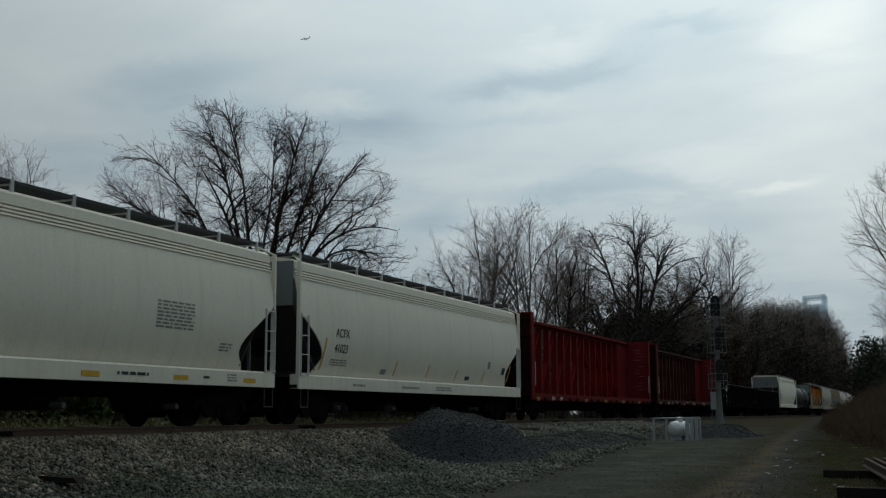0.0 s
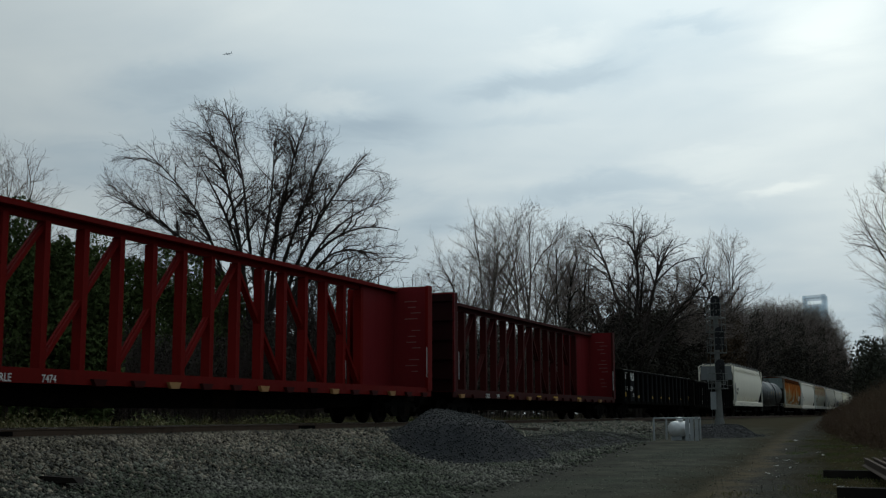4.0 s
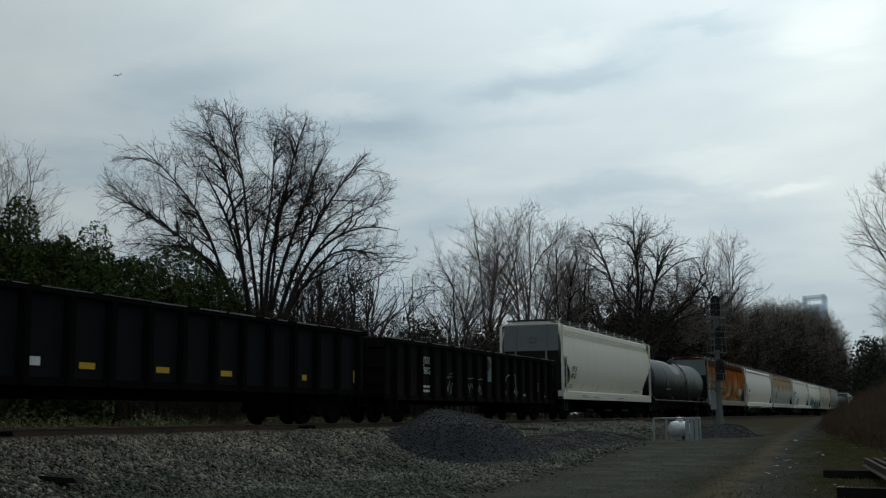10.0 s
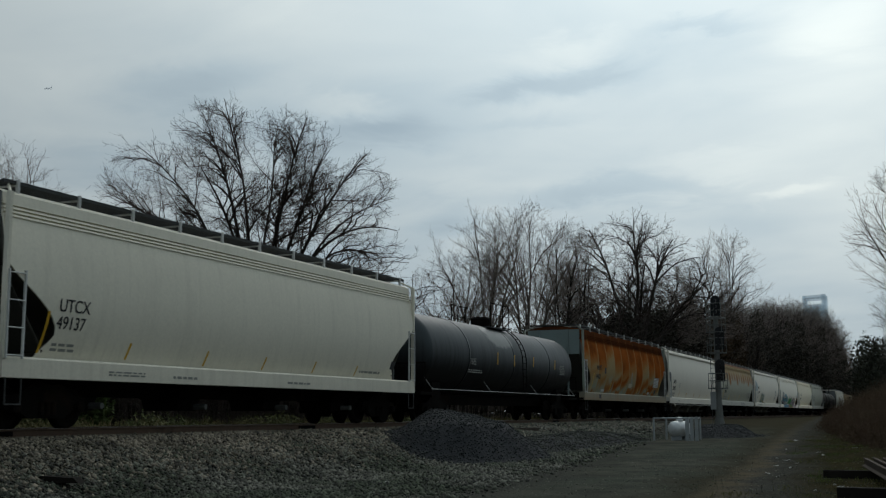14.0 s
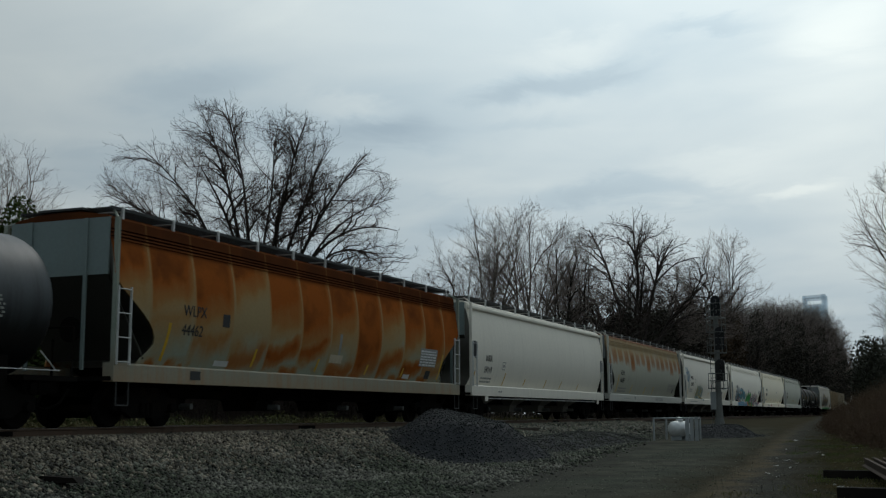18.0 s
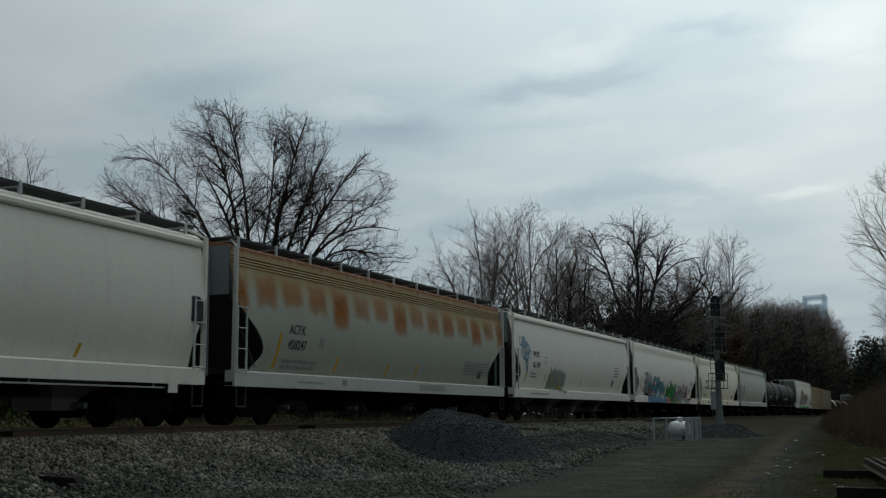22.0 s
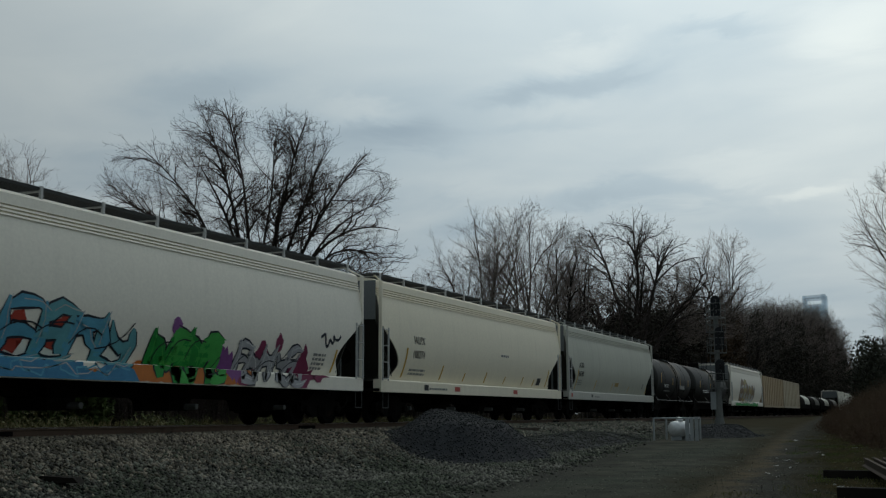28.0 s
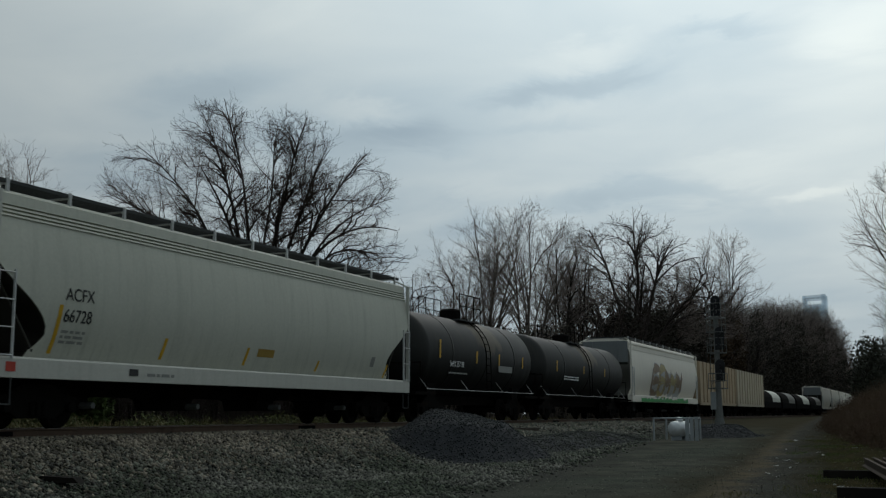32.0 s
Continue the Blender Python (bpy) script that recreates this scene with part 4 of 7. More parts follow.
    small_trees = (
        (vase[1], 43, 37, 0.56, 30, "twig_pale", "slender leafless tree behind the shrubs"), (vase[0], 47.5, 36.5, 0.58, 140, "twig_pale", "slender leafless tree behind the shrubs"), (vase[1], 51.5, 36, 0.55, 260, "twig_pale", "slender leafless tree behind the shrubs"), (vase[0], 39.5, 37.5, 0.5, 200, "twig_pale", "slender leafless tree behind the shrubs"),
        (vase[0], 33.6, 33.2, 0.72, 90, "twig_pale", "pale leafless tree beyond evergreen shrubs"), (vase[1], 31.4, 33.8, 0.62, 10, "twig_pale", "pale leafless tree beyond evergreen shrubs"),
        (gnarl, 62.6, 28, 1.22, 0, "twig", "small crooked leafless tree"), (gnarl, 65.8, 27.5, 1.05, 140, "twig", "small crooked leafless tree"),
        (gnarl, 69.5, 27.5, 1.05, 250, "twig", "small crooked leafless tree"), (gnarl, 45, 36, 1.2, 20, "twig_pale", "small crooked leafless tree"), (gnarl, 41.5, 36, 1.25, 80, "twig_pale", "small crooked leafless tree"),
        (gnarl, 56, 30.5, 1.2, 310, "twig", "small crooked leafless tree"), (gnarl, 54.2, 31.5, 1.3, 110, "twig_pale", "small crooked leafless tree"), (gnarl, 57.2, 31.5, 1.4, 250, "twig", "small crooked leafless tree"), (gnarl, 60, 31, 1.35, 20, "twig", "small crooked leafless tree"), (gnarl, 52, 33.5, 1.3, 70, "twig_pale", "small crooked leafless tree"), (gnarl, 58.5, 29.5, 1.2, 200, "twig_pale", "small crooked leafless tree"),
        *[(gnarl, 52.5 + 1.55 * i, 30 + 5.2 * ((i * 0.618) % 1), 1.15 + 0.35 * ((i * 0.382) % 1), 77 * i, "twig" if i % 3 else "twig_pale", "small crooked leafless tree") for i in range(9)], (gnarl, 93, 25, 1.5, 60, "twig", "small crooked leafless tree"), (gnarl, 99, 25, 1.6, 160, "twig", "small crooked leafless tree"), (gnarl, 104, 24.5, 1.5, 300, "twig", "small crooked leafless tree"),
    )
    line += [(m, x + 6, y + 2.5, k * 0.96, r + 130, t, l) for m, x, y, k, r, t, l in line]
    for meshes, x, y, s, r, twig, label in grove + tuple(line) + small_trees:
        bare_tree(meshes, pose(x, y, -0.3, 0, 0, r) @ Matrix.Scale(s, 4), label, bark="bark_pale" if label == slim else "bark", twig=twig)
    for meshes, x, y, s, r, twig in ((vase[0], 78, -0.9, 1.1, 45, "twig_pale"), (vase[1], 84, 0.6, 0.62, 170, "twig_pale"), (vase[1], 80, -1.0, 1.12, 250, "twig_pale"), (vase[0], 74, -0.9, 0.5, 100, "twig_pale"), (distant[0], 215, 5.0, 0.75, 45, "twig"), (distant[1], 250, 0.0, 0.8, 120, "twig"), (distant[0], 290, 7.0, 0.95, 200, "twig"), (distant[1], 335, 9.0, 1.1, 300, "twig"), (distant[0], 180, 1.0, 0.6, 260, "twig"), (vase[1], 92, -3.5, 0.9, 145, "twig_pale")):
        bare_tree(meshes, pose(x, y, -0.6, 0, 0, r) @ Matrix.Scale(s, 4), "pale leafless tree beside the dirt road", twig=twig, group="bare trees beside the road")
    # evergreen shrubs
    for i, (blobs, cnt) in enumerate((
        ([(29.4, 30.0, 3.3, 1.6, 1.5, 3.9), (30.7, 29.0, 3.2, 1.3, 1.3, 3.8), (31.8, 28.2, 3.0, 1.1, 1.3, 3.6), (32.7, 27.4, 2.7, 1.0, 1.2, 3.2)], 80000),
        ([(38.2, 34, 3.2, 1.5, 1.5, 3.9), (40.6, 34.0, 3.8, 1.4, 1.6, 4.1), (43.0, 33.8, 3.6, 1.5, 1.5, 4.0), (45.4, 33.6, 3.7, 1.3, 1.5, 4.1), (47.6, 33.4, 3.4, 1.3, 1.6, 4.4), (49.6, 33.2, 3.2, 1.2, 1.4, 4.2), (51.4, 33.2, 2.8, 1.2, 1.4, 3.7)], 110000),
        ([(51.5, 36.0, 2.0, 1.6, 1.5, 3.4), (54.0, 36.0, 2.2, 1.5, 1.5, 3.5), (56.6, 36.0, 1.8, 1.6, 1.5, 3.2), (59.4, 35.5, 1.6, 1.6, 1.5, 3.0), (62.4, 35.0, 1.5, 1.7, 1.5, 2.8), (65.6, 34.5, 1.4, 1.8, 1.5, 2.6)], 60000),
    )):
        s = empty("shrub", "dense dark green evergreen shrubs behind the track", "shrub", "evergreen shrubs")
        part("foliage", leaf_cloud("foliage", blobs, cnt, 0.13 if i == 2 else 0.10, 50 + i), M["ever"], s)
        for b in blobs:
            bm = bmesh.new()
            bar(bm, (b[0], b[1], -0.4), (b[0] + 0.2, b[1], b[2] + 1), 0.09, 6, 0.03)
            part("stem", bm, M["bark"], s)
    # undergrowth along the far side of the track
    rng = random.Random(3)
    nrng = np.random.default_rng(13)
    spans = [(20, 36), (36, 50), (50, 64), (64, 80), (80, 98), (98, 118), (118, 142), (142, 172), (172, 210), (210, 260), (260, 330), (330, 440), (440, 640)]
    for k, (xa, xb) in enumerate(spans):
        mid = (xa + xb) / 2
        yc = 29.5 if mid < 64 else 27.5 if mid < 100 else 25.5
        blobs = []
        for j in range(18):
            x = xa + (xb - xa) * (j + rng.random()) / 18
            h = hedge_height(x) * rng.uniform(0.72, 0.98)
            w = max(1.2, (xb - xa) / 13)
            blobs += [(x, yc + rng.uniform(-1, 2.5), h * 0.62, w, 1.2, h * 0.36), (x + 0.5 * w, yc + rng.uniform(0, 3), h * 0.28, w, 1.2, h * 0.32)]
        many, size = (36000, 0.12) if mid > 50 and mid < 98 else (30000, 0.09) if mid < 98 else (52000, 0.17 + mid * 0.0003)
        th = part("thicket", leaf_cloud("thicket", blobs, many, size, 80 + k), M["brush_warm" if 142 <= mid < 172 else "brush"])
        tagged(th, "tangled brown winter brush along the far side of the track", "brush", "thickets", "stuff")
        if mid > 98:
            continue
        n = 900 if mid < 64 else 220
        x = nrng.uniform(xa, xb, n)
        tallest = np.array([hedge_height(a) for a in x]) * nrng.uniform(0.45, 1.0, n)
        foot = np.stack([x, yc + nrng.uniform(-2, 3, n), np.full(n, -0.4)], 1)
        st = part("saplings", brushwood("saplings", foot, tallest, nrng, 4, 0.007 + mid * 0.00004), M["twig" if mid < 64 else "twig_pale"])
        tagged(st, "thin bare saplings and vines behind the track", "saplings", "thickets", "stuff")
    back = [(46 + 2.6 * i, 39.5, 1.2, 2.2, 1.5, rng.uniform(3.6, 5.0)) for i in range(22)]
    tagged(part("back_thicket", leaf_cloud("back_thicket", back, 60000, 0.17, 140), M["brush_dim"]), "dense dim brown thicket behind the bare trees", "brush", kind="stuff")
    far = [(rng.uniform(20, 900), 36 + rng.uniform(0, 16), 2.0, rng.uniform(5, 9), 2, 4.0) for _ in range(110)]
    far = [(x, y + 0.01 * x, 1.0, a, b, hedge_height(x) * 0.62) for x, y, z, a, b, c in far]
    tagged(part("far_woods", leaf_cloud("far_woods", far, 60000, 0.42, 99), M["brush"]), "dim brown distant woodland behind the line", "woods", kind="stuff")
    # growth on the near side, beside the road
    edge = lambda x: float(np.interp(x, [36, 39, 43, 52, 64, 90], [0.3, 1.2, 2.5, 3.9, 5.3, 7.0]))
    near = []
    for _ in range(170):
        x, d = rng.uniform(37, 84), abs(rng.gauss(0, 2.4))
        y = edge(x) - 0.4 - d
        near.append((x, y, ground_z(x, y) + 0.1, rng.uniform(0.7, 1.2), rng.uniform(0.5, 0.9), rng.uniform(0.35, 0.55) + 0.5 * min(d, 3.2)))
    tagged(part("roadside_weeds", leaf_cloud("roadside_weeds", near, 120000, 0.034, 120), M["weeds"]), "dense brown winter weeds beside the dirt road", "weeds", kind="stuff")
    n = 5000
    x = nrng.uniform(37, 80, n)
    d = np.abs(nrng.normal(0, 2.2, n))
    y = np.array([edge(a) for a in x]) - 0.2 - d
    foot = np.stack([x, y, np.array([ground_z(a, b) for a, b in zip(x, y)]) - 0.02], 1)
    tagged(part("weed_stalks", brushwood("weed_stalks", foot, nrng.uniform(0.35, 0.8, n) + 0.5 * np.minimum(d, 3.2), nrng, 5, 0.004), M["weeds"]), "dry brown weed stalks standing beside the road", "weeds", kind="stuff")
    dark = [(240 + rng.uniform(-60, 80), rng.uniform(-16, 9.0), 5.0, 5.0, 2.6, rng.uniform(5.0, 9.5)) for _ in range(40)]
    tagged(part("road_thicket", leaf_cloud("road_thicket", dark, 110000, 0.28, 121), M["ever_dark"]), "dark green brush closing the end of the road", "brush", kind="stuff")
    # low green growth beyond the rails
    low = [(rng.uniform(12, 62), rng.uniform(21.2, 25.0), -0.35, rng.uniform(0.4, 1.1), 0.6, rng.uniform(0.25, 0.75)) for _ in range(46)]
    tagged(part("low_growth", leaf_cloud("low_growth", low, 24000, 0.06, 131), M["low_green"]), "low dull green brambles behind the track", "brambles", kind="stuff")
    # grass between the track and the undergrowth, and tufts along the road
    n = 9000
    x = 12 + 70 * nrng.random(n) ** 1.4
    y = nrng.uniform(20.0, 27.0, n)
    foot = np.stack([x, y, np.array([ground_z(a, b) for a, b in zip(x, y)]) - 0.02], 1)
    tagged(part("trackside_grass", brushwood("trackside_grass", foot, nrng.uniform(0.15, 0.6, n), nrng, 3, 0.008), M["drygrass"]), "dry yellow-green grass behind the track", "grass", kind="stuff")
    n = 9000
    tuft = nrng.integers(0, 130, n)
    tx, ty = 15 + 42 * nrng.random(130) ** 1.3, nrng.normal(-1.5, 0.9, 130)
    x = tx[tuft] + nrng.normal(0, 0.5, n)
    y = 1.0 + 0.072 * x + ty[tuft] + nrng.normal(0, 0.16, n)
    foot = np.stack([x, y, np.array([ground_z(a, b) for a, b in zip(x, y)]) - 0.01], 1)
    tagged(part("roadside_grass", brushwood("roadside_grass", foot, nrng.uniform(0.015, 0.07, n), nrng, 3, 0.004), M["roadgrass"]), "short yellow-green grass along the road edge", "grass", kind="stuff")


M["weeds"] = surface("dry_brown_weeds", (0.072, 0.043, 0.026), 0.9, 0, 0.4, 0.7, bump=0, islands=0.6, second=(0.095, 0.064, 0.038))
M["roadgrass"] = surface("short_road_grass", (0.10, 0.085, 0.036), 0.9, 0, 0.4, 0.5, bump=0, islands=0.7, second=(0.065, 0.095, 0.018))
M["brush_warm"] = surface("rusty_brown_brush", (0.052, 0.033, 0.018), 0.9, 0, 0.5, 0.5, bump=0, islands=0.9)
M["low_green"] = surface("dull_bramble_leaves", (0.085, 0.095, 0.038), 0.85, 0, 0.5, 0.6, bump=0, islands=0.8, second=(0.13, 0.11, 0.05))
M["twig_far"] = surface("dim_far_twigs", (0.048, 0.043, 0.038), 0.9, 0, 0.3, 1.0, bump=0)
M["brush_dim"] = surface("dim_brown_brush", (0.055, 0.048, 0.030), 0.9, 0, 0.5, 0.5, bump=0, islands=0.7)
M["ever_dark"] = surface("dark_evergreen_leaves", (0.034, 0.036, 0.024), 0.85, 0, 0.5, 0.8, bump=0, islands=0.9)
build_trees()


# ---------------------------------------------------------------- the train
TRAIN_SPEED = (8.33983, 0.02415, -0.00026)


def run(t):
    """How far the train has come at t seconds."""
    return TRAIN_SPEED[0] * t + TRAIN_SPEED[1] * t * t + TRAIN_SPEED[2] * t ** 3


WHEELSETS = []     # (part, x on its truck)
CARS = []          # (thing, x of its middle at the start)
W = 1.6            # half the width of a car


def truck_meshes():
    bm = bmesh.new()
    box(bm, -0.18, 0.18, -1.05, 1.05, 0.42, 0.78)
    bolster = bpy.data.meshes.new("truck")
    bm.to_mesh(bolster), bm.free()
    bm = bmesh.new()
    out = [(-1.12, 0.36), (-0.78, 0.36), (-0.5, 0.2), (0.5, 0.2), (0.78, 0.36), (1.12, 0.36), (1.12, 0.62), (0.75, 0.66), (0.42, 0.86), (-0.42, 0.86), (-0.75, 0.66), (-1.12, 0.62)]
    prism(bm, out, -0.07, 0.07)
    for a in (-0.17, 0.0, 0.17):
        bar(bm, (a, -0.09, 0.26), (a, -0.09, 0.52), 0.06, 8)
    frame_ = bpy.data.meshes.new("side_frame")
    bm.to_mesh(frame_), bm.free()
    bm = bmesh.new()
    one = [(0.69, 0.455), (0.72, 0.46), (0.725, 0.425), (0.83, 0.42), (0.83, 0.36), (0.79, 0.33), (0.79, 0.15), (0.85, 0.13), (0.85, 0.075), (1.0, 0.075)]
    lathe(bm, [(-a, r) for a, r in one[::-1]] + [(-0.69, 0.09), (0.69, 0.09)] + one, 22, "y")
    wheel = bpy.data.meshes.new("wheelset")
    bm.to_mesh(wheel), bm.free()
    wheel.shade_smooth()
    bm = bmesh.new()
    lathe(bm, [(-0.12, 0.06), (-0.1, 0.11), (0.1, 0.11), (0.12, 0.06)], 12, "y")
    boxm = bpy.data.meshes.new("axle_cap")
    bm.to_mesh(boxm), bm.free()
    for me in (bolster, frame_, wheel, boxm):
        me.materials.append(M["under"])
    return bolster, frame_, wheel, boxm


TRUCK = truck_meshes()


def add_truck(car, x):
    t = part("truck", TRUCK[0], M["under"], car)
    t.location = (x, 0, 0)
    for s in (-1, 1):
        f = part("side_frame", TRUCK[1], M["under"], t)
        f.location = (0, s * 1.02, 0)
        if s > 0:
            f.rotation_euler = (0, 0, math.pi)
        for a in (-0.89, 0.89):
            c = part("axle_cap", TRUCK[3], M["under"], t)
            c.location = (a, s * 1.1, 0.42)
    for a in (-0.89, 0.89):
        w = part("wheelset", TRUCK[2], M["under"], t)
        w.location = (a, 0, 0.42)
        WHEELSETS.append((w, a))


def add_couplers(car, half):
    for s in (-1, 1):
        bm = bmesh.new()
        box(bm, s * (half - 0.7) if s > 0 else -half + 0.02, half - 0.02 if s > 0 else s * (half - 0.7), -0.1, 0.1, 0.72, 0.98)
        box(bm, s * half - 0.22 if s > 0 else -half + 0.02, half - 0.02 if s > 0 else -half + 0.22, -0.17, 0.17, 0.68, 1.02)
        part("coupler", bm, M["under"], car)
        bm = bmesh.new()
        pts = [(s * (half - 0.6), -0.45, 0.8), (s * (half - 0.35), -0.42, 0.5), (s * (half - 0.1), -0.3, 0.38), (s * (half - 0.01), -0.2, 0.42)]
        for a, b in zip(pts, pts[1:]):
            bar(bm, a, b, 0.03, 5)
        part("brake_hose", bm, M["under"], car)


def add_ladder(car, x, y, z0, z1, material, wide=0.42, step=0.38):
    """A ladder that stands against a side; x is its middle."""
    bm = bmesh.new()
    for s in (-1, 1):
        box(bm, x + s * wide / 2 - 0.014, x + s * wide / 2 + 0.014, y - 0.05, y, z0, z1)
    n = int((z1 - z0) / step)
    for i in range(n + 1):
        z = z0 + 0.06 + (z1 - z0 - 0.12) * i / max(1, n)
        bar(bm, (x - wide / 2, y - 0.04, z), (x + wide / 2, y - 0.04, z), 0.013, 5)
    return part("ladder", bm, material, car)


def car_thing(name, label, category, x0, x1):
    c = empty(name, label, category, "cars of the train")
    CARS.append((c, (x0 + x1) / 2))
    return c


def side_y(z):
    """Half the width of a hopper's bulging side at a height."""
    return W - 0.04 - (0.17 * ((z - 2.7) / 1.3) ** 2 if z > 2.7 else 0.34 * ((2.7 - z) / 1.4) ** 2)


def end_curve(h, s, low, cut, start):
    """The side panel's edge at one end: upright above, swung inwards below."""
    pts = []
    for i in range(13):
        t = i / 12
        z = start + (low - start) * t
        w = smooth(0, 0.74, t) ** 0.85 - 0.26 * smooth(0.74, 1.0, t)
        pts.append((s * (h - cut * w), z))
    return pts


def hopper(label, x0, x1, paint, grooves=3, cut=1.5, start=3.2, top=4.42, eave=3.98, board=True, sill_paint=None, end_paint="grey_end", bay_paint="under"):
    """A covered hopper car: panelled body, ribbed eave, roof with running boards, side sills, ladders, bays and trucks."""
    car = car_thing("hopper_car", label, "hopper car", x0, x1)
    half = (x1 - x0) / 2
    h = half - 0.62
    sill_paint = sill_paint or paint
    low = 1.34
    if not grooves:
        eave = top - 0.18
    def loft(bm, rows, ya, yb):
        """A wall between two depths, whose ends follow the rows of (x, z)."""
        ring = [[bm.verts.new((sx * xe, f(z), z)) for sx, f in ((-1, ya), (1, ya), (1, yb), (-1, yb))] for xe, z in rows]
        for a, b in zip(ring, ring[1:]):
            for i in range(4):
                bm.faces.new((a[i], a[(i + 1) % 4], b[(i + 1) % 4], b[i])).smooth = True
            for i in range(4):
                bm.edges.get((a[i], b[i])).smooth = False
        bm.faces.new(ring[0][::-1]), bm.faces.new(ring[-1])

    rows = end_curve(h, 1, low, cut, start)[::-1] + [(h, start + (eave - start) * i / 6) for i in range(1, 7)]
    for sy in (-1, 1):
        bm = bmesh.new()
        loft(bm, rows, lambda z: sy * side_y(z), lambda z: sy * (side_y(z) - 0.03))
        part("side_sheet", bm, M[paint], car)
    # inner body, its paint already darkened for the shade behind the side sheets
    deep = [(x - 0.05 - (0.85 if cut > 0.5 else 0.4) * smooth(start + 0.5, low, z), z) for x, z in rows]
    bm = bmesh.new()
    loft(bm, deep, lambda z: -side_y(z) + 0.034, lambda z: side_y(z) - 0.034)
    part("body", bm, M["inner"], car, "grey inner body with shade in its colour")
    # eave: grooves below a smooth band, standing proud of the side, then the roof
    yy, zz = -side_y(eave) - 0.035, eave - 0.04
    prof = [(-side_y(eave) + 0.02, zz)]
    if not grooves:
        # one plain rolled edge that shades the side beneath it
        prof = [(-side_y(eave) + 0.02, zz - 0.01), (yy - 0.05, zz - 0.01), (yy - 0.075, zz + 0.03), (yy - 0.075, zz + 0.10), (yy - 0.04, zz + 0.15)]
    dz = (top - 0.12 - eave) * (0.72 if grooves > 1 else 1.0) / max(1, grooves)
    for k in range(grooves):
        prof += [(yy, zz + 0.012), (yy + 0.012, zz + dz * 0.66), (yy + 0.075, zz + dz * 0.72), (yy + 0.075, zz + dz)]
        yy, zz = yy + 0.02, zz + dz
    prof += [(yy, zz + 0.012), (yy + 0.03, top - 0.02), (yy + 0.16, top + 0.06), (-0.55, top + 0.16), (0.0, top + 0.18)]
    prof += [(-a, b) for a, b in prof[::-1][1:]]
    bm = bmesh.new()
    prism(bm, prof, -h + 0.02, h - 0.02, "x")
    part("roof", bm, M[paint], car)
    for s in (-1, 1):
        y = s * (W - 0.04)
        bm = bmesh.new()
        poly = [(y, 0.95), (y, 1.30), (y - s * 0.05, 1.342), (y - s * 0.28, 1.342), (y - s * 0.28, 0.95)]
        prism(bm, poly, -h, h, "x")
        part("side_sill", bm, M[sill_paint], car)
        for k in (-1, 1):
            # end post and ladder at each corner
            bm = bmesh.new()
            xe = k * h
            box(bm, min(xe, xe - k * 0.08), max(xe, xe - k * 0.08), min(y, y - s * 0.1), max(y, y - s * 0.1), 1.28, top - 0.02)
            bar(bm, (xe - k * 0.04, y - s * 0.05, top - 0.03), (xe - k * 0.5, y - s * 0.55, top + 0.26), 0.028, 5)
            part("end_post", bm, M[sill_paint], car)
            if s < 0:
                add_ladder(car, k * (h - 0.27), y + 0.01, 1.3, 2.95, M["pale"], step=0.42)
            bm = bmesh.new()
            for a in (0.1, 0.5):
                bar(bm, (k * (h - a), y, 0.95), (k * (h - a), y, 0.45), 0.016, 5)
            bar(bm, (k * (h - 0.1), y, 0.46), (k * (h - 0.5), y, 0.46), 0.016, 5)
            part("stirrup_step", bm, M["walk_steel"], car)
    if board:
        zb = top + 0.2
        for s in (-1, 1):
            bm = bmesh.new()
            ya, yb = s * 0.58, s * 1.24
            lo, hi = min(ya, yb), max(ya, yb)
            box(bm, -h + 0.15, h - 0.15, lo, lo + 0.04, zb, zb + 0.07)
            box(bm, -h + 0.15, h - 0.15, hi - 0.04, hi, zb, zb + 0.07)
            for j in range(1, 8):
                yj = lo + (hi - lo) * j / 8
                box(bm, -h + 0.15, h - 0.15, yj - 0.018, yj + 0.018, zb + 0.02, zb + 0.055)
            n = int(2 * h / 0.3)
            for j in range(n):
                xj = -h + 0.2 + (2 * h - 0.4) * j / (n - 1)
                box(bm, xj - 0.015, xj + 0.015, lo + 0.04, hi - 0.04, zb + 0.025, zb + 0.05)
            part("running_board", bm, M["walk_steel"], car, "dark open-grid steel walkway")
            n = 11
            for j in range(n):
                xj = -h + 0.5 + (2 * h - 1.0) * j / (n - 1)
                bm = bmesh.new()
                box(bm, xj - 0.03, xj + 0.03, min(s * 1.22, s * 1.28), max(s * 1.22, s * 1.28), top + 0.02, zb + 0.09)
                box(bm, xj - 0.03, xj + 0.03, lo, hi, zb - 0.03, zb)
                part("board_bracket", bm, M["pale"], car)
        for k in (-1, 1):
            bm = bmesh.new()
            box(bm, min(k * (h - 0.6), k * (h + 0.02)), max(k * (h - 0.6), k * (h + 0.02)), -0.6, 0.6, zb, zb + 0.05)
            part("end_walkway", bm, M["walk_steel"], car)
        for j in range(5):
            bm = bmesh.new()
            xj = -h + 2 + (2 * h - 4) * j / 4
            lathe(bm, [(top + 0.1, 0.36), (top + 0.24, 0.36), (top + 0.29, 0.3), (top + 0.31, 0.05)], 14, "z")
            bmesh.ops.translate(bm, verts=bm.verts, vec=(xj, 0, 0))
            part("roof_hatch", bm, M[sill_paint], car)
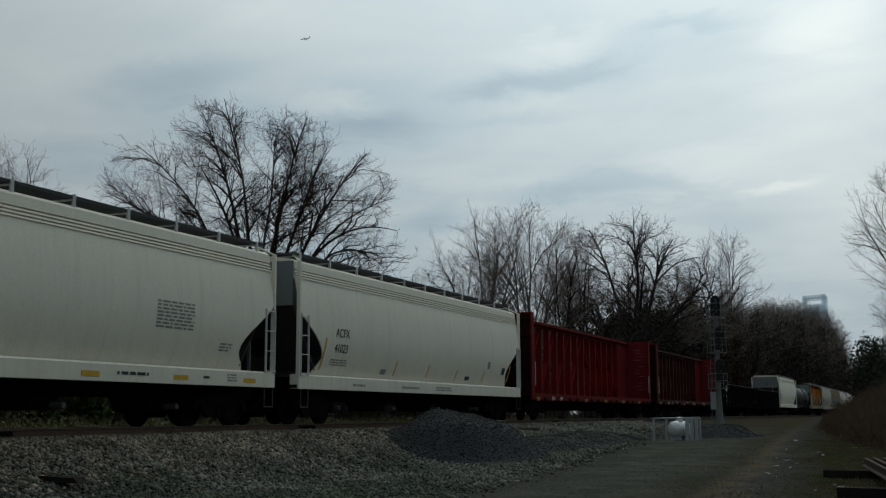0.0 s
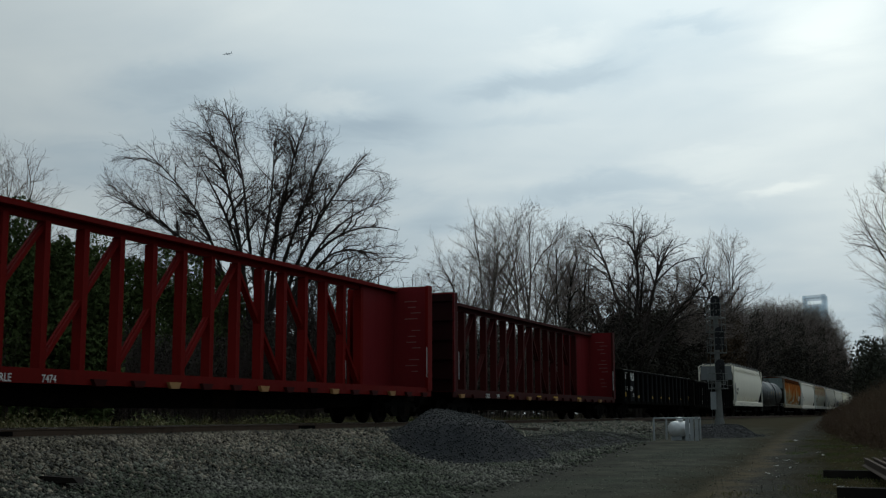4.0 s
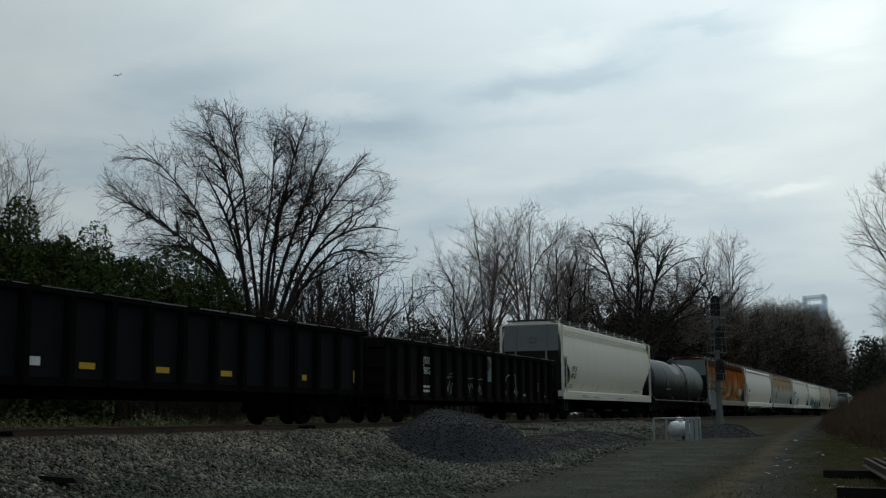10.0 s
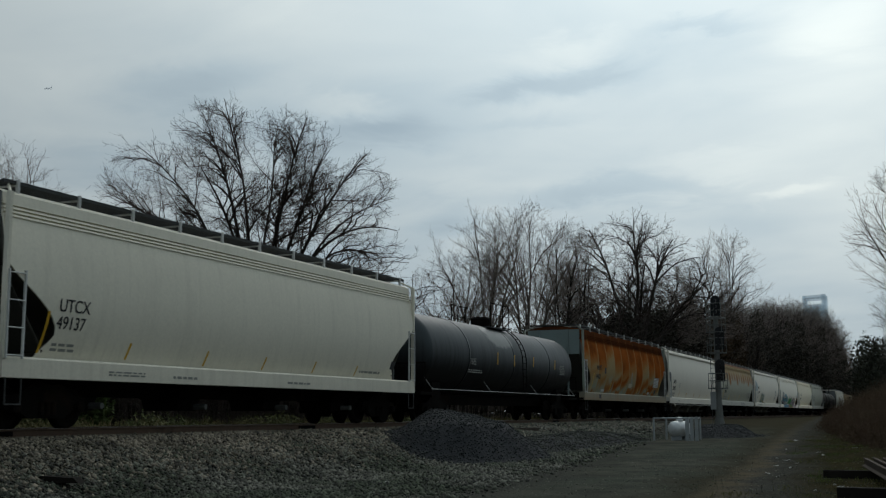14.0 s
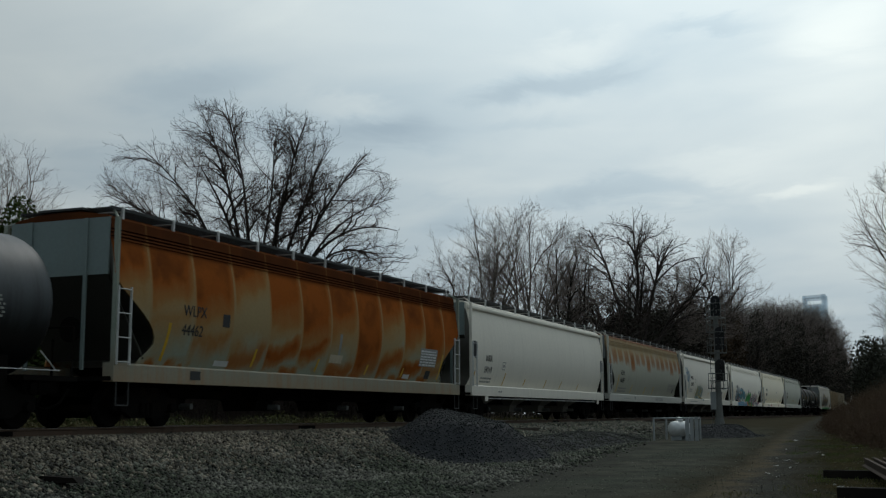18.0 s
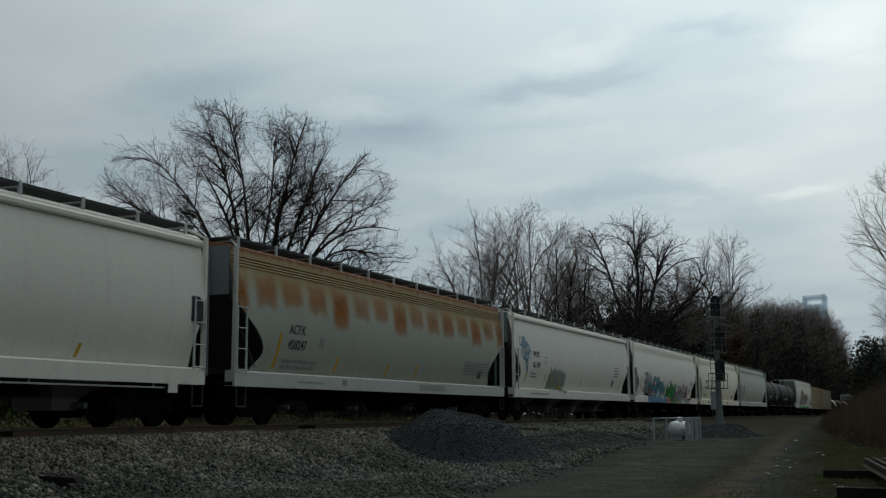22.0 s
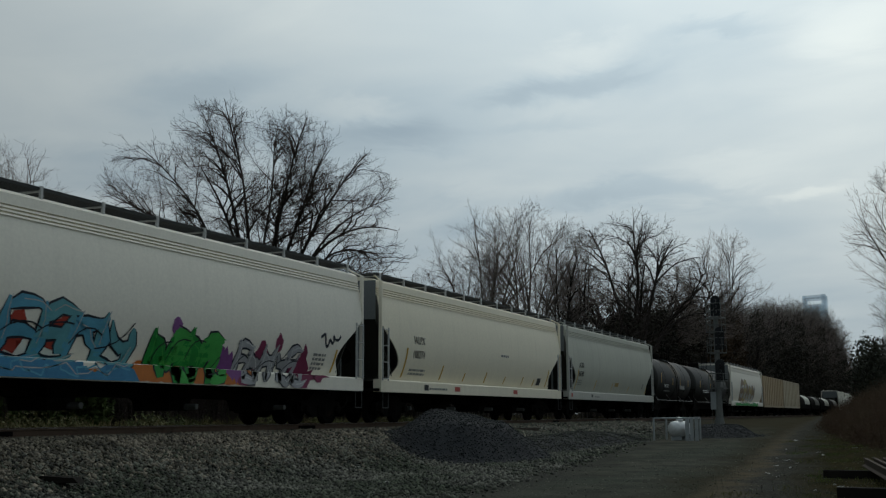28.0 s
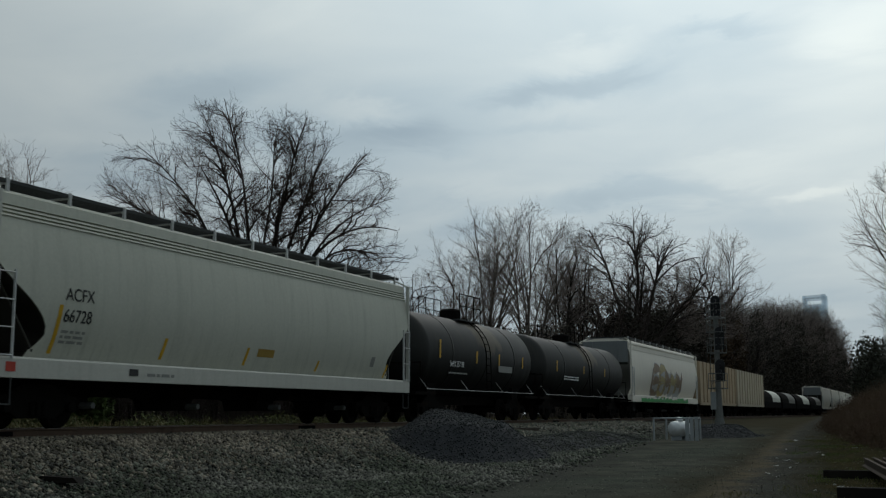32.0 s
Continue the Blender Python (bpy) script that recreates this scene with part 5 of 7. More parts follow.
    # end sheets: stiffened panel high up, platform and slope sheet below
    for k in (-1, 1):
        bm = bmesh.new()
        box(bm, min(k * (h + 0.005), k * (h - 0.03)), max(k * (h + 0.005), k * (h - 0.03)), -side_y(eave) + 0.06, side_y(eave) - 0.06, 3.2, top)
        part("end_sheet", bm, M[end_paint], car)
        # its dark paint holds grime and the shade of the downward face
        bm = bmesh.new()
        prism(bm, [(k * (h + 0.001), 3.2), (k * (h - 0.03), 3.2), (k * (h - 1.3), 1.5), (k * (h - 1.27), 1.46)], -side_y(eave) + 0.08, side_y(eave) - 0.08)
        part("slope_sheet", bm, M["slope_shade"], car, "grimy sloping end sheet with shade in its colour")
        for yb in (-0.75, 0.75):
            bm = bmesh.new()
            box(bm, min(k * (h + 0.006), k * (h + 0.05)), max(k * (h + 0.006), k * (h + 0.05)), yb - 0.04, yb + 0.04, 1.2, top)
            part("end_rib", bm, M[end_paint], car)
        bm = bmesh.new()
        box(bm, min(k * (h - 1.9), k * (h + 0.02)), max(k * (h - 1.9), k * (h + 0.02)), -W + 0.1, W - 0.1, 0.97, 1.06)
        part("end_platform", bm, M["under"], car)
        bm = bmesh.new()
        bar(bm, (k * (h - 0.5), 0.5, 1.06), (k * (h - 0.5), 0.5, 1.9), 0.03, 6)
        lathe(bm, [(k * (h - 0.45) - 0.02, 0.28), (k * (h - 0.45) + 0.02, 0.28)], 14, "x")
        for v in bm.verts:
            if abs(v.co.x - k * (h - 0.45)) < 0.03 and abs(v.co.z) < 0.6:
                v.co.z += 2.1
        part("brake_wheel", bm, M["under"], car)
    # discharge bays
    for j in range(4):
        xj = (-0.36 + 0.24 * j) * 2 * (h - 1.2)
        bm = bmesh.new()
        a, b = 1.55, 0.42
        vs = []
        for z, r, w in ((1.34, a, 1.45), (0.62, b, 0.55), (0.36, b * 0.9, 0.5)):
            vs.append([bm.verts.new((xj + sx * r, sy * w, z)) for sx, sy in ((-1, -1), (1, -1), (1, 1), (-1, 1))])
        for k in range(2):
            for i in range(4):
                bm.faces.new((vs[k][i], vs[k][(i + 1) % 4], vs[k + 1][(i + 1) % 4], vs[k + 1][i]))
        bm.faces.new(vs[0]), bm.faces.new(vs[2][::-1])
        part("discharge_bay", bm, M[bay_paint], car)
        bm = bmesh.new()
        bar(bm, (xj + 0.25, -0.85, 0.46), (xj + 0.25, 0.85, 0.46), 0.07, 8)
        part("outlet_pipe", bm, M["dull_galv"], car)
    bm = bmesh.new()
    box(bm, -half + 0.75, half - 0.75, -0.28, 0.28, 0.66, 0.98)
    part("centre_sill", bm, M["under"], car)
    add_truck(car, -half + 2.35), add_truck(car, half - 2.35)
    add_couplers(car, half)
    return car, h


def decal(car, name, polys, material, layer=1, flat=None, label=""):
    """Paint on the near side, as thin skins that follow its bulge. polys: outlines in x and z; flat: the y of a plain side."""
    if name == "graffiti_cloud" and len(polys) > 1:
        for i, p in enumerate(polys):
            decal(car, name, [p], material, layer + 0.12 * (i % 4), flat, label)
        return None
    bm = bmesh.new()
    for p in polys:
        bm.faces.new([bm.verts.new((x, 0, z)) for x, z in p])
    if flat is None:
        bmesh.ops.triangulate(bm, faces=bm.faces)
        lo, hi = min(v.co.z for v in bm.verts), max(v.co.z for v in bm.verts)
        if lo < 1.33 and hi > 1.36:
            for z in (1.332, 1.36):
                bmesh.ops.bisect_plane(bm, geom=bm.verts[:] + bm.edges[:] + bm.faces[:], plane_co=(0, 0, z), plane_no=(0, 0, 1))
        n = int((hi - lo) / 0.22)
        for i in range(n):
            bmesh.ops.bisect_plane(bm, geom=bm.verts[:] + bm.edges[:] + bm.faces[:], plane_co=(0, 0, lo + (hi - lo) * (i + 1) / (n + 1)), plane_no=(0, 0, 1))
    for v in bm.verts:
        wide = (W - 0.036 if v.co.z < 1.345 else side_y(v.co.z)) if flat is None else -flat
        v.co.y = -wide - 0.004 - 0.003 * layer
    for f in bm.faces:
        if f.normal.y > 0:
            f.normal_flip()
    me = bpy.data.meshes.new(name)
    bm.to_mesh(me)
    bm.free()
    ob = part(name, me, M[material], car, label)
    if name.startswith("graffiti") and len(polys) > 1:
        ob["kind"] = "stuff"
    return ob


def rect(x0, x1, z0, z1, slant=0.0):
    return [(x0, z0), (x1, z0), (x1 + slant, z1), (x0 + slant, z1)]


def stencil(car, x0, x1, z0, z1, rows, material="faint", flat=None):
    """Small print that cannot be read: plain bars."""
    rng = random.Random(int(x0 * 10 + z0 * 100))
    out = []
    for r in range(rows):
        z = z0 + (z1 - z0) * (rows - 1 - r) / rows
        x = x0
        while x < x1 - 0.05:
            w = rng.uniform(0.08, 0.3)
            out.append(rect(x, min(x1, x + w), z, z + (z1 - z0) / rows * 0.55))
            x += w + 0.05
    ob = decal(car, "stencil", out, material, flat=flat)
    ob["kind"] = "stuff"
    return ob


def marks(car, text, number, x, z, material="ink", size=0.36, flat=None, gap=0.44, squeeze=0.92):
    for i, s in enumerate((text, number)):
        zz = z - gap * i
        y = -side_y(zz + 0.12) - 0.011 if flat is None else flat - 0.008
        ob = lettering(s, size, M[material], car, x, zz, y, squeeze=squeeze)
        if flat is None:
            for v in ob.data.vertices:
                v.co.y += side_y(zz + 0.12) - side_y(v.co.z)


def end_marks(car, text, number, h):
    """Small initials and number high on the leading end."""
    for t, z in ((text, 3.72), (number, 3.54)):
        ob = lettering(t, 0.15, M["ink"], car, 0.0, z, 0.0)
        for v in ob.data.vertices:
            v.co = (-h - 0.012 + v.co.y, 0.1 - v.co.x, v.co.z)


def stripes(car, spots, material="yellow", flat=None, w=0.09):
    for x, z0, z1 in spots:
        decal(car, "warning_stripe", [rect(x, x + w, z0, z1, 0.05)], material, flat=flat)


def spike(pts, wide):
    """A sprayed stroke along a bent line: slim at its start, full in the middle, pointed at its end."""
    n = len(pts)
    left, right = [], []
    for i, (x, z) in enumerate(pts):
        (ax, az), (bx, bz) = pts[max(0, i - 1)], pts[min(n - 1, i + 1)]
        d = math.hypot(bx - ax, bz - az) or 1
        w = wide * (0.55, 1.0, 0.85, 0.62, 0.18)[round(4 * i / (n - 1))] / 2
        ox, oz = -(bz - az) / d * w, (bx - ax) / d * w
        left.append((x + ox, max(0.962, z + oz))), right.append((x - ox, max(0.962, z - oz)))
    return left + right[::-1]


def bent(a, b, bow, n=4):
    """Points of a bowed line from a to b."""
    dx, dz = b[0] - a[0], b[1] - a[1]
    return [(a[0] + dx * t - dz * bow * 4 * t * (1 - t), a[1] + dz * t + dx * bow * 4 * t * (1 - t)) for t in [i / n for i in range(n + 1)]]


def strokes(rng, x0, x1, z0, z1, letters, thick):
    """Wild interlocking letter-like shapes: for each letter a few bowed, pointed strokes, as lines that spike() thickens."""
    out = []
    step, tall = (x1 - x0) / letters, z1 - z0
    for i in range(letters):
        a, b = x0 + step * i, x0 + step * (i + 1.12)
        top, bot = z1 - rng.uniform(0, 0.2) * tall, z0 + rng.uniform(0, 0.1) * tall
        mid = bot + tall * rng.uniform(0.35, 0.6)
        g = lambda s=0.10: rng.uniform(-s, s) * tall
        lines = [bent((a + g(), bot), (a + 0.15 * step + g(), top + 0.12 * tall), rng.uniform(-0.12, 0.16)),
                 bent((b - 0.2 * step + g(), bot + g()), (b - 0.05 * step, top + g(0.16)), rng.uniform(-0.2, 0.1))]
        k = rng.random()
        if k < 0.4:
            lines += [bent((a, top - 0.1 * tall), (b - 0.25 * step, bot + 0.25 * tall), 0.12), bent((a + 0.1 * step, mid + g()), (b + 0.1 * step, mid + 0.2 * tall), -0.1)]
        elif k < 0.75:
            lines += [bent((a + 0.1 * step, top - 0.06 * tall), (b + 0.12 * step, top + g()), 0.14), bent((a + 0.05 * step, mid), (b, mid + g()), 0.1), bent((a, bot + 0.05 * tall), (b + 0.08 * step, bot + 0.12 * tall), -0.14)]
        else:
            lines += [bent((a, bot + 0.1 * tall), (b, bot + 0.3 * tall), -0.3), bent((b, mid), (a + 0.3 * step, top), 0.3)]
        out.append([([(x + rng.uniform(-0.05, 0.05), z + rng.uniform(-0.05, 0.05)) for x, z in p], thick * rng.uniform(0.7, 1.15)) for p in lines])
    return out


def blob(rng, x, z, rx, rz, n=14, rough=0.25):
    return [(x + rx * rng.uniform(1 - rough, 1 + rough) * math.cos(2 * math.pi * i / n), max(0.97, z + rz * rng.uniform(1 - rough, 1 + rough) * math.sin(2 * math.pi * i / n))) for i in range(n)]


def scrawl(rng, x0, x1, z0, z1, n, w):
    """A sprayed line that loops from side to side: thin joined bars."""
    pts = [(x0 + (x1 - x0) * (i / (n - 1)) + rng.uniform(-1, 1) * (x1 - x0) / n, rng.uniform(z0, z1)) for i in range(n)]
    out = []
    for (ax, az), (bx, bz) in zip(pts, pts[1:]):
        d = math.hypot(bx - ax, bz - az) or 1
        ox, oz = -(bz - az) / d * w / 2, (bx - ax) / d * w / 2
        out.append([(ax - ox, az - oz), (bx - ox, bz - oz), (bx + ox, bz + oz), (ax + ox, az + oz)])
    return out


def mural(car, seed, x0, x1, z0, z1, letters, thick, fill, line, shine=None, back=None):
    """A graffiti piece: backing cloud, dark outlines, fills and highlights."""
    rng = random.Random(seed)
    if back:
        decal(car, "graffiti_cloud", [blob(rng, x0 + (x1 - x0) * (i + 0.5) / 7, z0 + (z1 - z0) * 0.42, (x1 - x0) / 9, (z1 - z0) * 0.5) for i in range(7)], back, 1)
    ls = strokes(rng, x0, x1, z0, z1, letters, thick)
    decal(car, "graffiti_outline", [spike(p, w + 0.11) for l in ls for p, w in l], line, 2)
    for k, l in enumerate(ls):
        decal(car, "graffiti_letter", [spike(p, w) for p, w in l], fill[k % len(fill)], 3)
    if shine:
        decal(car, "graffiti_shine", [q for l in ls for p, w in l[::2] for q in scrawl_path([(x + 0.05, z + 0.03) for x, z in p[1:5]], 0.022)], shine, 4)
    # dark cracks where letters cross
    decal(car, "graffiti_scrawl", [q for l in ls for q in scrawl_path(bent((l[0][0][0][0], z0 + rng.uniform(0.1, 0.5) * (z1 - z0)), (l[1][0][-1][0], z0 + rng.uniform(0.4, 0.9) * (z1 - z0)), rng.uniform(-0.3, 0.3)), 0.03)], line, 5)


# end paints darker than the sides: the ends' shade is put into the colour
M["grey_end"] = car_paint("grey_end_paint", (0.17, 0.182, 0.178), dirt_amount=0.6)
# slope sheets: grime plus painted shade, nearly black
M["slope_shade"] = car_paint("grimy_shade_slope_paint", (0.045, 0.043, 0.036), dirt=(0.02, 0.018, 0.014), dirt_amount=0.7, spec=0.03)


def gondola(label, x0, x1, paint, ribs, top, low):
    """An open gondola car; ribs: the x of its side posts."""
    car = car_thing("gondola_car", label, "gondola car", x0, x1)
    half = (x1 - x0) / 2
    h = half - 0.75
    for s in (-1, 1):
        y = s * 1.45
        bm = bmesh.new()
        box(bm, -h, h, min(y, y - s * 0.03), max(y, y - s * 0.03), low + 0.1, top - 0.05)
        part("side_sheet", bm, M[paint + "_panel"], car)
        bm = bmesh.new()
        box(bm, -h, h, min(y - s * 0.06, y + s * 0.12), max(y - s * 0.06, y + s * 0.12), top - 0.12, top)
        part("top_chord", bm, M[paint], car)
        bm = bmesh.new()
        rr = random.Random(int(half * 50))
        x = -h
        while x < h - 0.3:
            w = rr.uniform(0.3, 1.6)
            box(bm, x, min(h, x + w), min(y + s * 0.121, y + s * 0.06), max(y + s * 0.121, y + s * 0.06), top - rr.uniform(0.012, 0.03), top + 0.003)
            x += w + rr.uniform(0.05, 0.5)
        part("worn_edge", bm, M["worn"], car, "bare steel worn along the rim")["kind"] = "stuff"
        bm = bmesh.new()
        box(bm, -h, h, min(y - s * 0.04, y + s * 0.07), max(y - s * 0.04, y + s * 0.07), low, low + 0.16)
        part("side_sill", bm, M[paint], car)
        for xr in ribs:
            bm = bmesh.new()
            prism(bm, [(xr - 0.14, y), (xr - 0.08, y + s * 0.14), (xr + 0.08, y + s * 0.14), (xr + 0.14, y)], low + 0.02, top - 0.12, "z")
            part("side_post", bm, M["black"], car)
        for k in (-1, 1):
            if s < 0:
                add_ladder(car, k * (h - 0.35), y - 0.12, low - 0.35, top - 0.2, M["under"])
    for k in (-1, 1):
        bm = bmesh.new()
        x = k * h
        box(bm, min(x, x - k * 0.05), max(x, x - k * 0.05), -1.45, 1.45, low + 0.1, top)
        part("end_wall", bm, M[paint], car)
        for z in (low + 0.5, low + 1.0, top - 0.3):
            bm = bmesh.new()
            box(bm, min(x, x + k * 0.09), max(x, x + k * 0.09), -1.45, 1.45, z, z + 0.12)
            part("end_rib", bm, M[paint], car)
    bm = bmesh.new()
    box(bm, -h, h, -1.44, 1.44, low + 0.12, low + 0.22)
    part("floor_plate", bm, M["under"], car)
    bm = bmesh.new()
    box(bm, -half + 0.75, half - 0.75, -0.28, 0.28, 0.6, low + 0.12)
    part("centre_sill", bm, M["under"], car)
    add_truck(car, -half + 2.3), add_truck(car, half - 2.3)
    add_couplers(car, half)
    return car, h


def lumber_car(label, x0, x1, paint):
    """A centre-beam flat car: bulkheads at both ends and a braced frame of posts down the middle."""
    car = car_thing("lumber_car", label, "flat car", x0, x1)
    half = (x1 - x0) / 2
    h = half - 1.0
    top = 4.62
    for k in (-1, 1):
        x = k * h
        bm = bmesh.new()
        box(bm, min(x, x - k * 0.12), max(x, x - k * 0.12), -W + 0.06, W - 0.06, 1.05, top)
        part("bulkhead", bm, M["red_c"], car)
        for z in (1.5, 2.2, 2.9, 3.6, 4.3):
            bm = bmesh.new()
            box(bm, min(x + k * 0.12, x + k * 0.02), max(x + k * 0.12, x + k * 0.02), -W + 0.1, W - 0.1, z, z + 0.1)
            part("bulkhead_rib", bm, M["red_dark"], car)
        # thin skin that makes the outer face darker than the inner one
        bm = bmesh.new()
        box(bm, min(x, x + k * 0.02), max(x, x + k * 0.02), -W + 0.12, W - 0.12, 1.08, top - 0.06)
        part("end_skin", bm, M["red_dark"], car, "dark red outer face of the bulkhead")
        if k > 0:
            bm = bmesh.new()
            rr = random.Random(int(half * 100))
            for i in range(13):
                zz = 1.7 + 0.2 * i
                if i % 5 != 3:
                    ya = -1.2 + rr.uniform(0, 0.25)
                    box(bm, x - 0.126, x - 0.12, ya, ya + rr.uniform(0.2, 0.5), zz, zz + 0.03)
            part("stencil", bm, M["spray_pink"], car)["kind"] = "stuff"
        for s in (-1, 1):
            y = s * (W - 0.06)
            # the bulkhead's side wing, wide at the end of the car
            bm = bmesh.new()
            box(bm, min(x, x - k * 0.35), max(x, x - k * 0.35), min(y, y - s * 0.1), max(y, y - s * 0.1), 1.05, top)
            part("bulkhead_post", bm, M[paint], car)
            bm = bmesh.new()
            bar(bm, (x - k * 0.45, y, 1.5), (x - k * 0.45, y, 2.5), 0.016, 5)
            part("grab_iron", bm, M["pale"], car)
        # solid end panel of the centre frame
        bm = bmesh.new()
        xa, xb = sorted((x - k * 0.1, x - k * 2.6))
        box(bm, xa, xb, -0.14, 0.14, 1.2, top - 0.1)
        part("end_panel", bm, M["red_c"], car)
    bm = bmesh.new()
    box(bm, -h + 0.1, h - 0.1, -0.32, 0.32, top - 0.16, top - 0.04)
    box(bm, -h + 0.1, h - 0.1, -0.06, 0.06, top - 0.3, top - 0.16)
    part("top_chord", bm, M[paint], car)
    n = 15
    posts = [0.31 + 1.222 * (i - 7) for i in range(n)]
    for xi in posts:
        bm = bmesh.new()
        box(bm, xi - 0.05, xi + 0.05, -0.12, 0.12, 1.15, top - 0.3)
        box(bm, xi - 0.085, xi + 0.085, -0.16, -0.12, 1.15, top - 0.3)
        part("centre_post", bm, M[paint], car)
    for i in range(0, n - 1, 2):
        a, b = posts[i], posts[i + 2]
        lo, hi = (a, b) if i < n // 2 else (b, a)
        bm = bmesh.new()
        for y in (-0.05, 0.05):
            bar(bm, (lo, y, 1.25), (hi, y, top - 0.35), 0.06, 4)
        part("diagonal_brace", bm, M[paint], car)
    bm = bmesh.new()
    box(bm, -h, h, -W + 0.14, W - 0.14, 1.06, 1.15)
    part("deck", bm, M[paint], car)
    for s in (-1, 1):
        y = s * (W - 0.1)
        bm = bmesh.new()
        box(bm, -h, h, min(y, y - s * 0.06), max(y, y - s * 0.06), 0.86, 1.14)
        part("side_sill", bm, M[paint], car)
        for i in range(18):
            xi = -h + 0.7 + (2 * h - 1.4) * i / 17
            if -9.3 < xi < -6.2:
                continue
            bm = bmesh.new()
            prism(bm, [(xi - 0.22, 0.98), (xi + 0.22, 0.98), (xi + 0.14, 0.84), (xi - 0.14, 0.84)], min(y, y + s * 0.09), max(y, y + s * 0.09))
            part("strap_winch", bm, M["red_b"] if i % 3 else M["strap"], car)
    bm = bmesh.new()
    prism(bm, [(-half + 0.75, 1.06), (-half + 0.75, 0.62), (-5, 0.42), (5, 0.42), (half - 0.75, 0.62), (half - 0.75, 1.06)], -0.35, 0.35)
    part("centre_sill", bm, M["under"], car)
    add_truck(car, -half + 2.6), add_truck(car, half - 2.6)
    add_couplers(car, half)
    return car, h


M["spray_pink"] = surface("worn_pink_lettering", (0.20, 0.09, 0.08), 0.7, 0, 0.4, 9.0, bump=0)
M["worn"] = surface("worn_bare_steel", (0.16, 0.155, 0.145), 0.7, 0.1, 0.4, 5.0)
M["strap"] = surface("ochre_paint", (0.30, 0.16, 0.06), 0.7, 0, 0.3, 4.0)


def tank_car(label, x0, x1, paint, radius=1.45, zc=2.42, ladder_x=0.0):
    car = car_thing("tank_car", label, "tank car", x0, x1)
    half = (x1 - x0) / 2
    h = half - 0.62
    bm = bmesh.new()
    prof = [(-h + 0.62 - 0.62 * math.cos(math.pi / 2 * i / 8), max(0.03, radius * math.sin(math.pi / 2 * i / 8))) for i in range(9)]
    prof = prof + [(-a, r) for a, r in prof[::-1]]
    lathe(bm, prof, 40, "x")
    bmesh.ops.translate(bm, verts=bm.verts, vec=(0, 0, zc))
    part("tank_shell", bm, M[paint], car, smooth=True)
    for i, xb in enumerate((-h * 0.55, 0.12, h * 0.55)):
        bm = bmesh.new()
        lathe(bm, [(xb - 0.05, radius - 0.02), (xb - 0.05, radius + 0.012), (xb + 0.05, radius + 0.012), (xb + 0.05, radius - 0.02)], 40, "x")
        bmesh.ops.translate(bm, verts=bm.verts, vec=(0, 0, zc))
        part("tank_band", bm, M[paint], car, smooth=True)
    bm = bmesh.new()
    lathe(bm, [(zc + radius - 0.1, 0.42), (zc + radius + 0.32, 0.42), (zc + radius + 0.4, 0.34), (zc + radius + 0.42, 0.05)], 18, "z")
    part("manway_dome", bm, M["under"], car)
    bm = bmesh.new()
    zt = zc + radius - 0.02
    box(bm, -1.1, 1.1, -0.85, -0.45, zt - 0.1, zt - 0.05)
    box(bm, -1.1, 1.1, 0.45, 0.85, zt - 0.1, zt - 0.05)
    part("dome_platform", bm, M["walk_steel"], car)
    for s in (-1, 1):
        bm = bmesh.new()
        for z in (zt + 0.45, zt + 0.9):
            bar(bm, (-1.1, s * 0.85, z), (1.1, s * 0.85, z), 0.018, 5)
        for x in (-1.1, -0.4, 0.4, 1.1):
            bar(bm, (x, s * 0.85, zt - 0.08), (x, s * 0.85, zt + 0.9), 0.018, 5)
        part("platform_rail", bm, M["under"], car)
        pts = [(math.cos(a) * (radius + 0.1), zc + math.sin(a) * (radius + 0.1)) for a in [radians(58 - 10 * i) for i in range(7)]] + [(radius + 0.12, 1.2)]
        for x in (ladder_x - 0.24, ladder_x + 0.24):
            bm = bmesh.new()
            for (ya, za), (yb, zb) in zip(pts, pts[1:]):
                bar(bm, (x, s * ya, za), (x, s * yb, zb), 0.02, 5)
            part("ladder_stile", bm, M["under"], car)
        for ya, za in pts + [(radius + 0.12, 1.5), (radius + 0.12, 1.8), (radius + 0.12, 2.1)]:
            bm = bmesh.new()
            bar(bm, (ladder_x - 0.24, s * ya, za), (ladder_x + 0.24, s * ya, za), 0.015, 5)
            part("ladder_rung", bm, M["under"], car)
        bm = bmesh.new()
        bar(bm, (-h + 0.3, s * 1.5, 1.12), (h - 0.3, s * 1.5, 1.12), 0.011, 5)
        part("side_rail", bm, M["pale"], car)
        n = 4
        for i in range(n):
            x = -h + 0.4 + (2 * h - 0.8) * i / (n - 1)
            bm = bmesh.new()
            bar(bm, (x, s * 1.5, 1.12), (x - 0.2, s * 1.28, 1.5), 0.011, 5)
            part("rail_stay", bm, M["pale"], car)
    for k in (-1, 1):
        bm = bmesh.new()
        x = k * (h - 1.6)
        box(bm, x - 0.35, x + 0.35, -1.1, 1.1, 0.8, zc - radius + 0.42)
        part("saddle", bm, M["under"], car)
        bm = bmesh.new()
        box(bm, min(k * (h - 1.2), k * half * 0.985), max(k * (h - 1.2), k * half * 0.965), -1.45, 1.45, 0.92, 1.02)
        part("end_deck", bm, M["under"], car)
        bm = bmesh.new()
        for y in (-1.45, 1.45):
            bar(bm, (k * (half - 0.5), y, 1.0), (k * (half - 0.5), y, 2.0), 0.02, 5)
        bar(bm, (k * (half - 0.5), -1.45, 2.0), (k * (half - 0.5), 1.45, 2.0), 0.02, 5)
        part("end_rail", bm, M["under"], car)
    bm = bmesh.new()
    box(bm, -half + 0.7, half - 0.7, -0.3, 0.3, 0.62, 1.0)
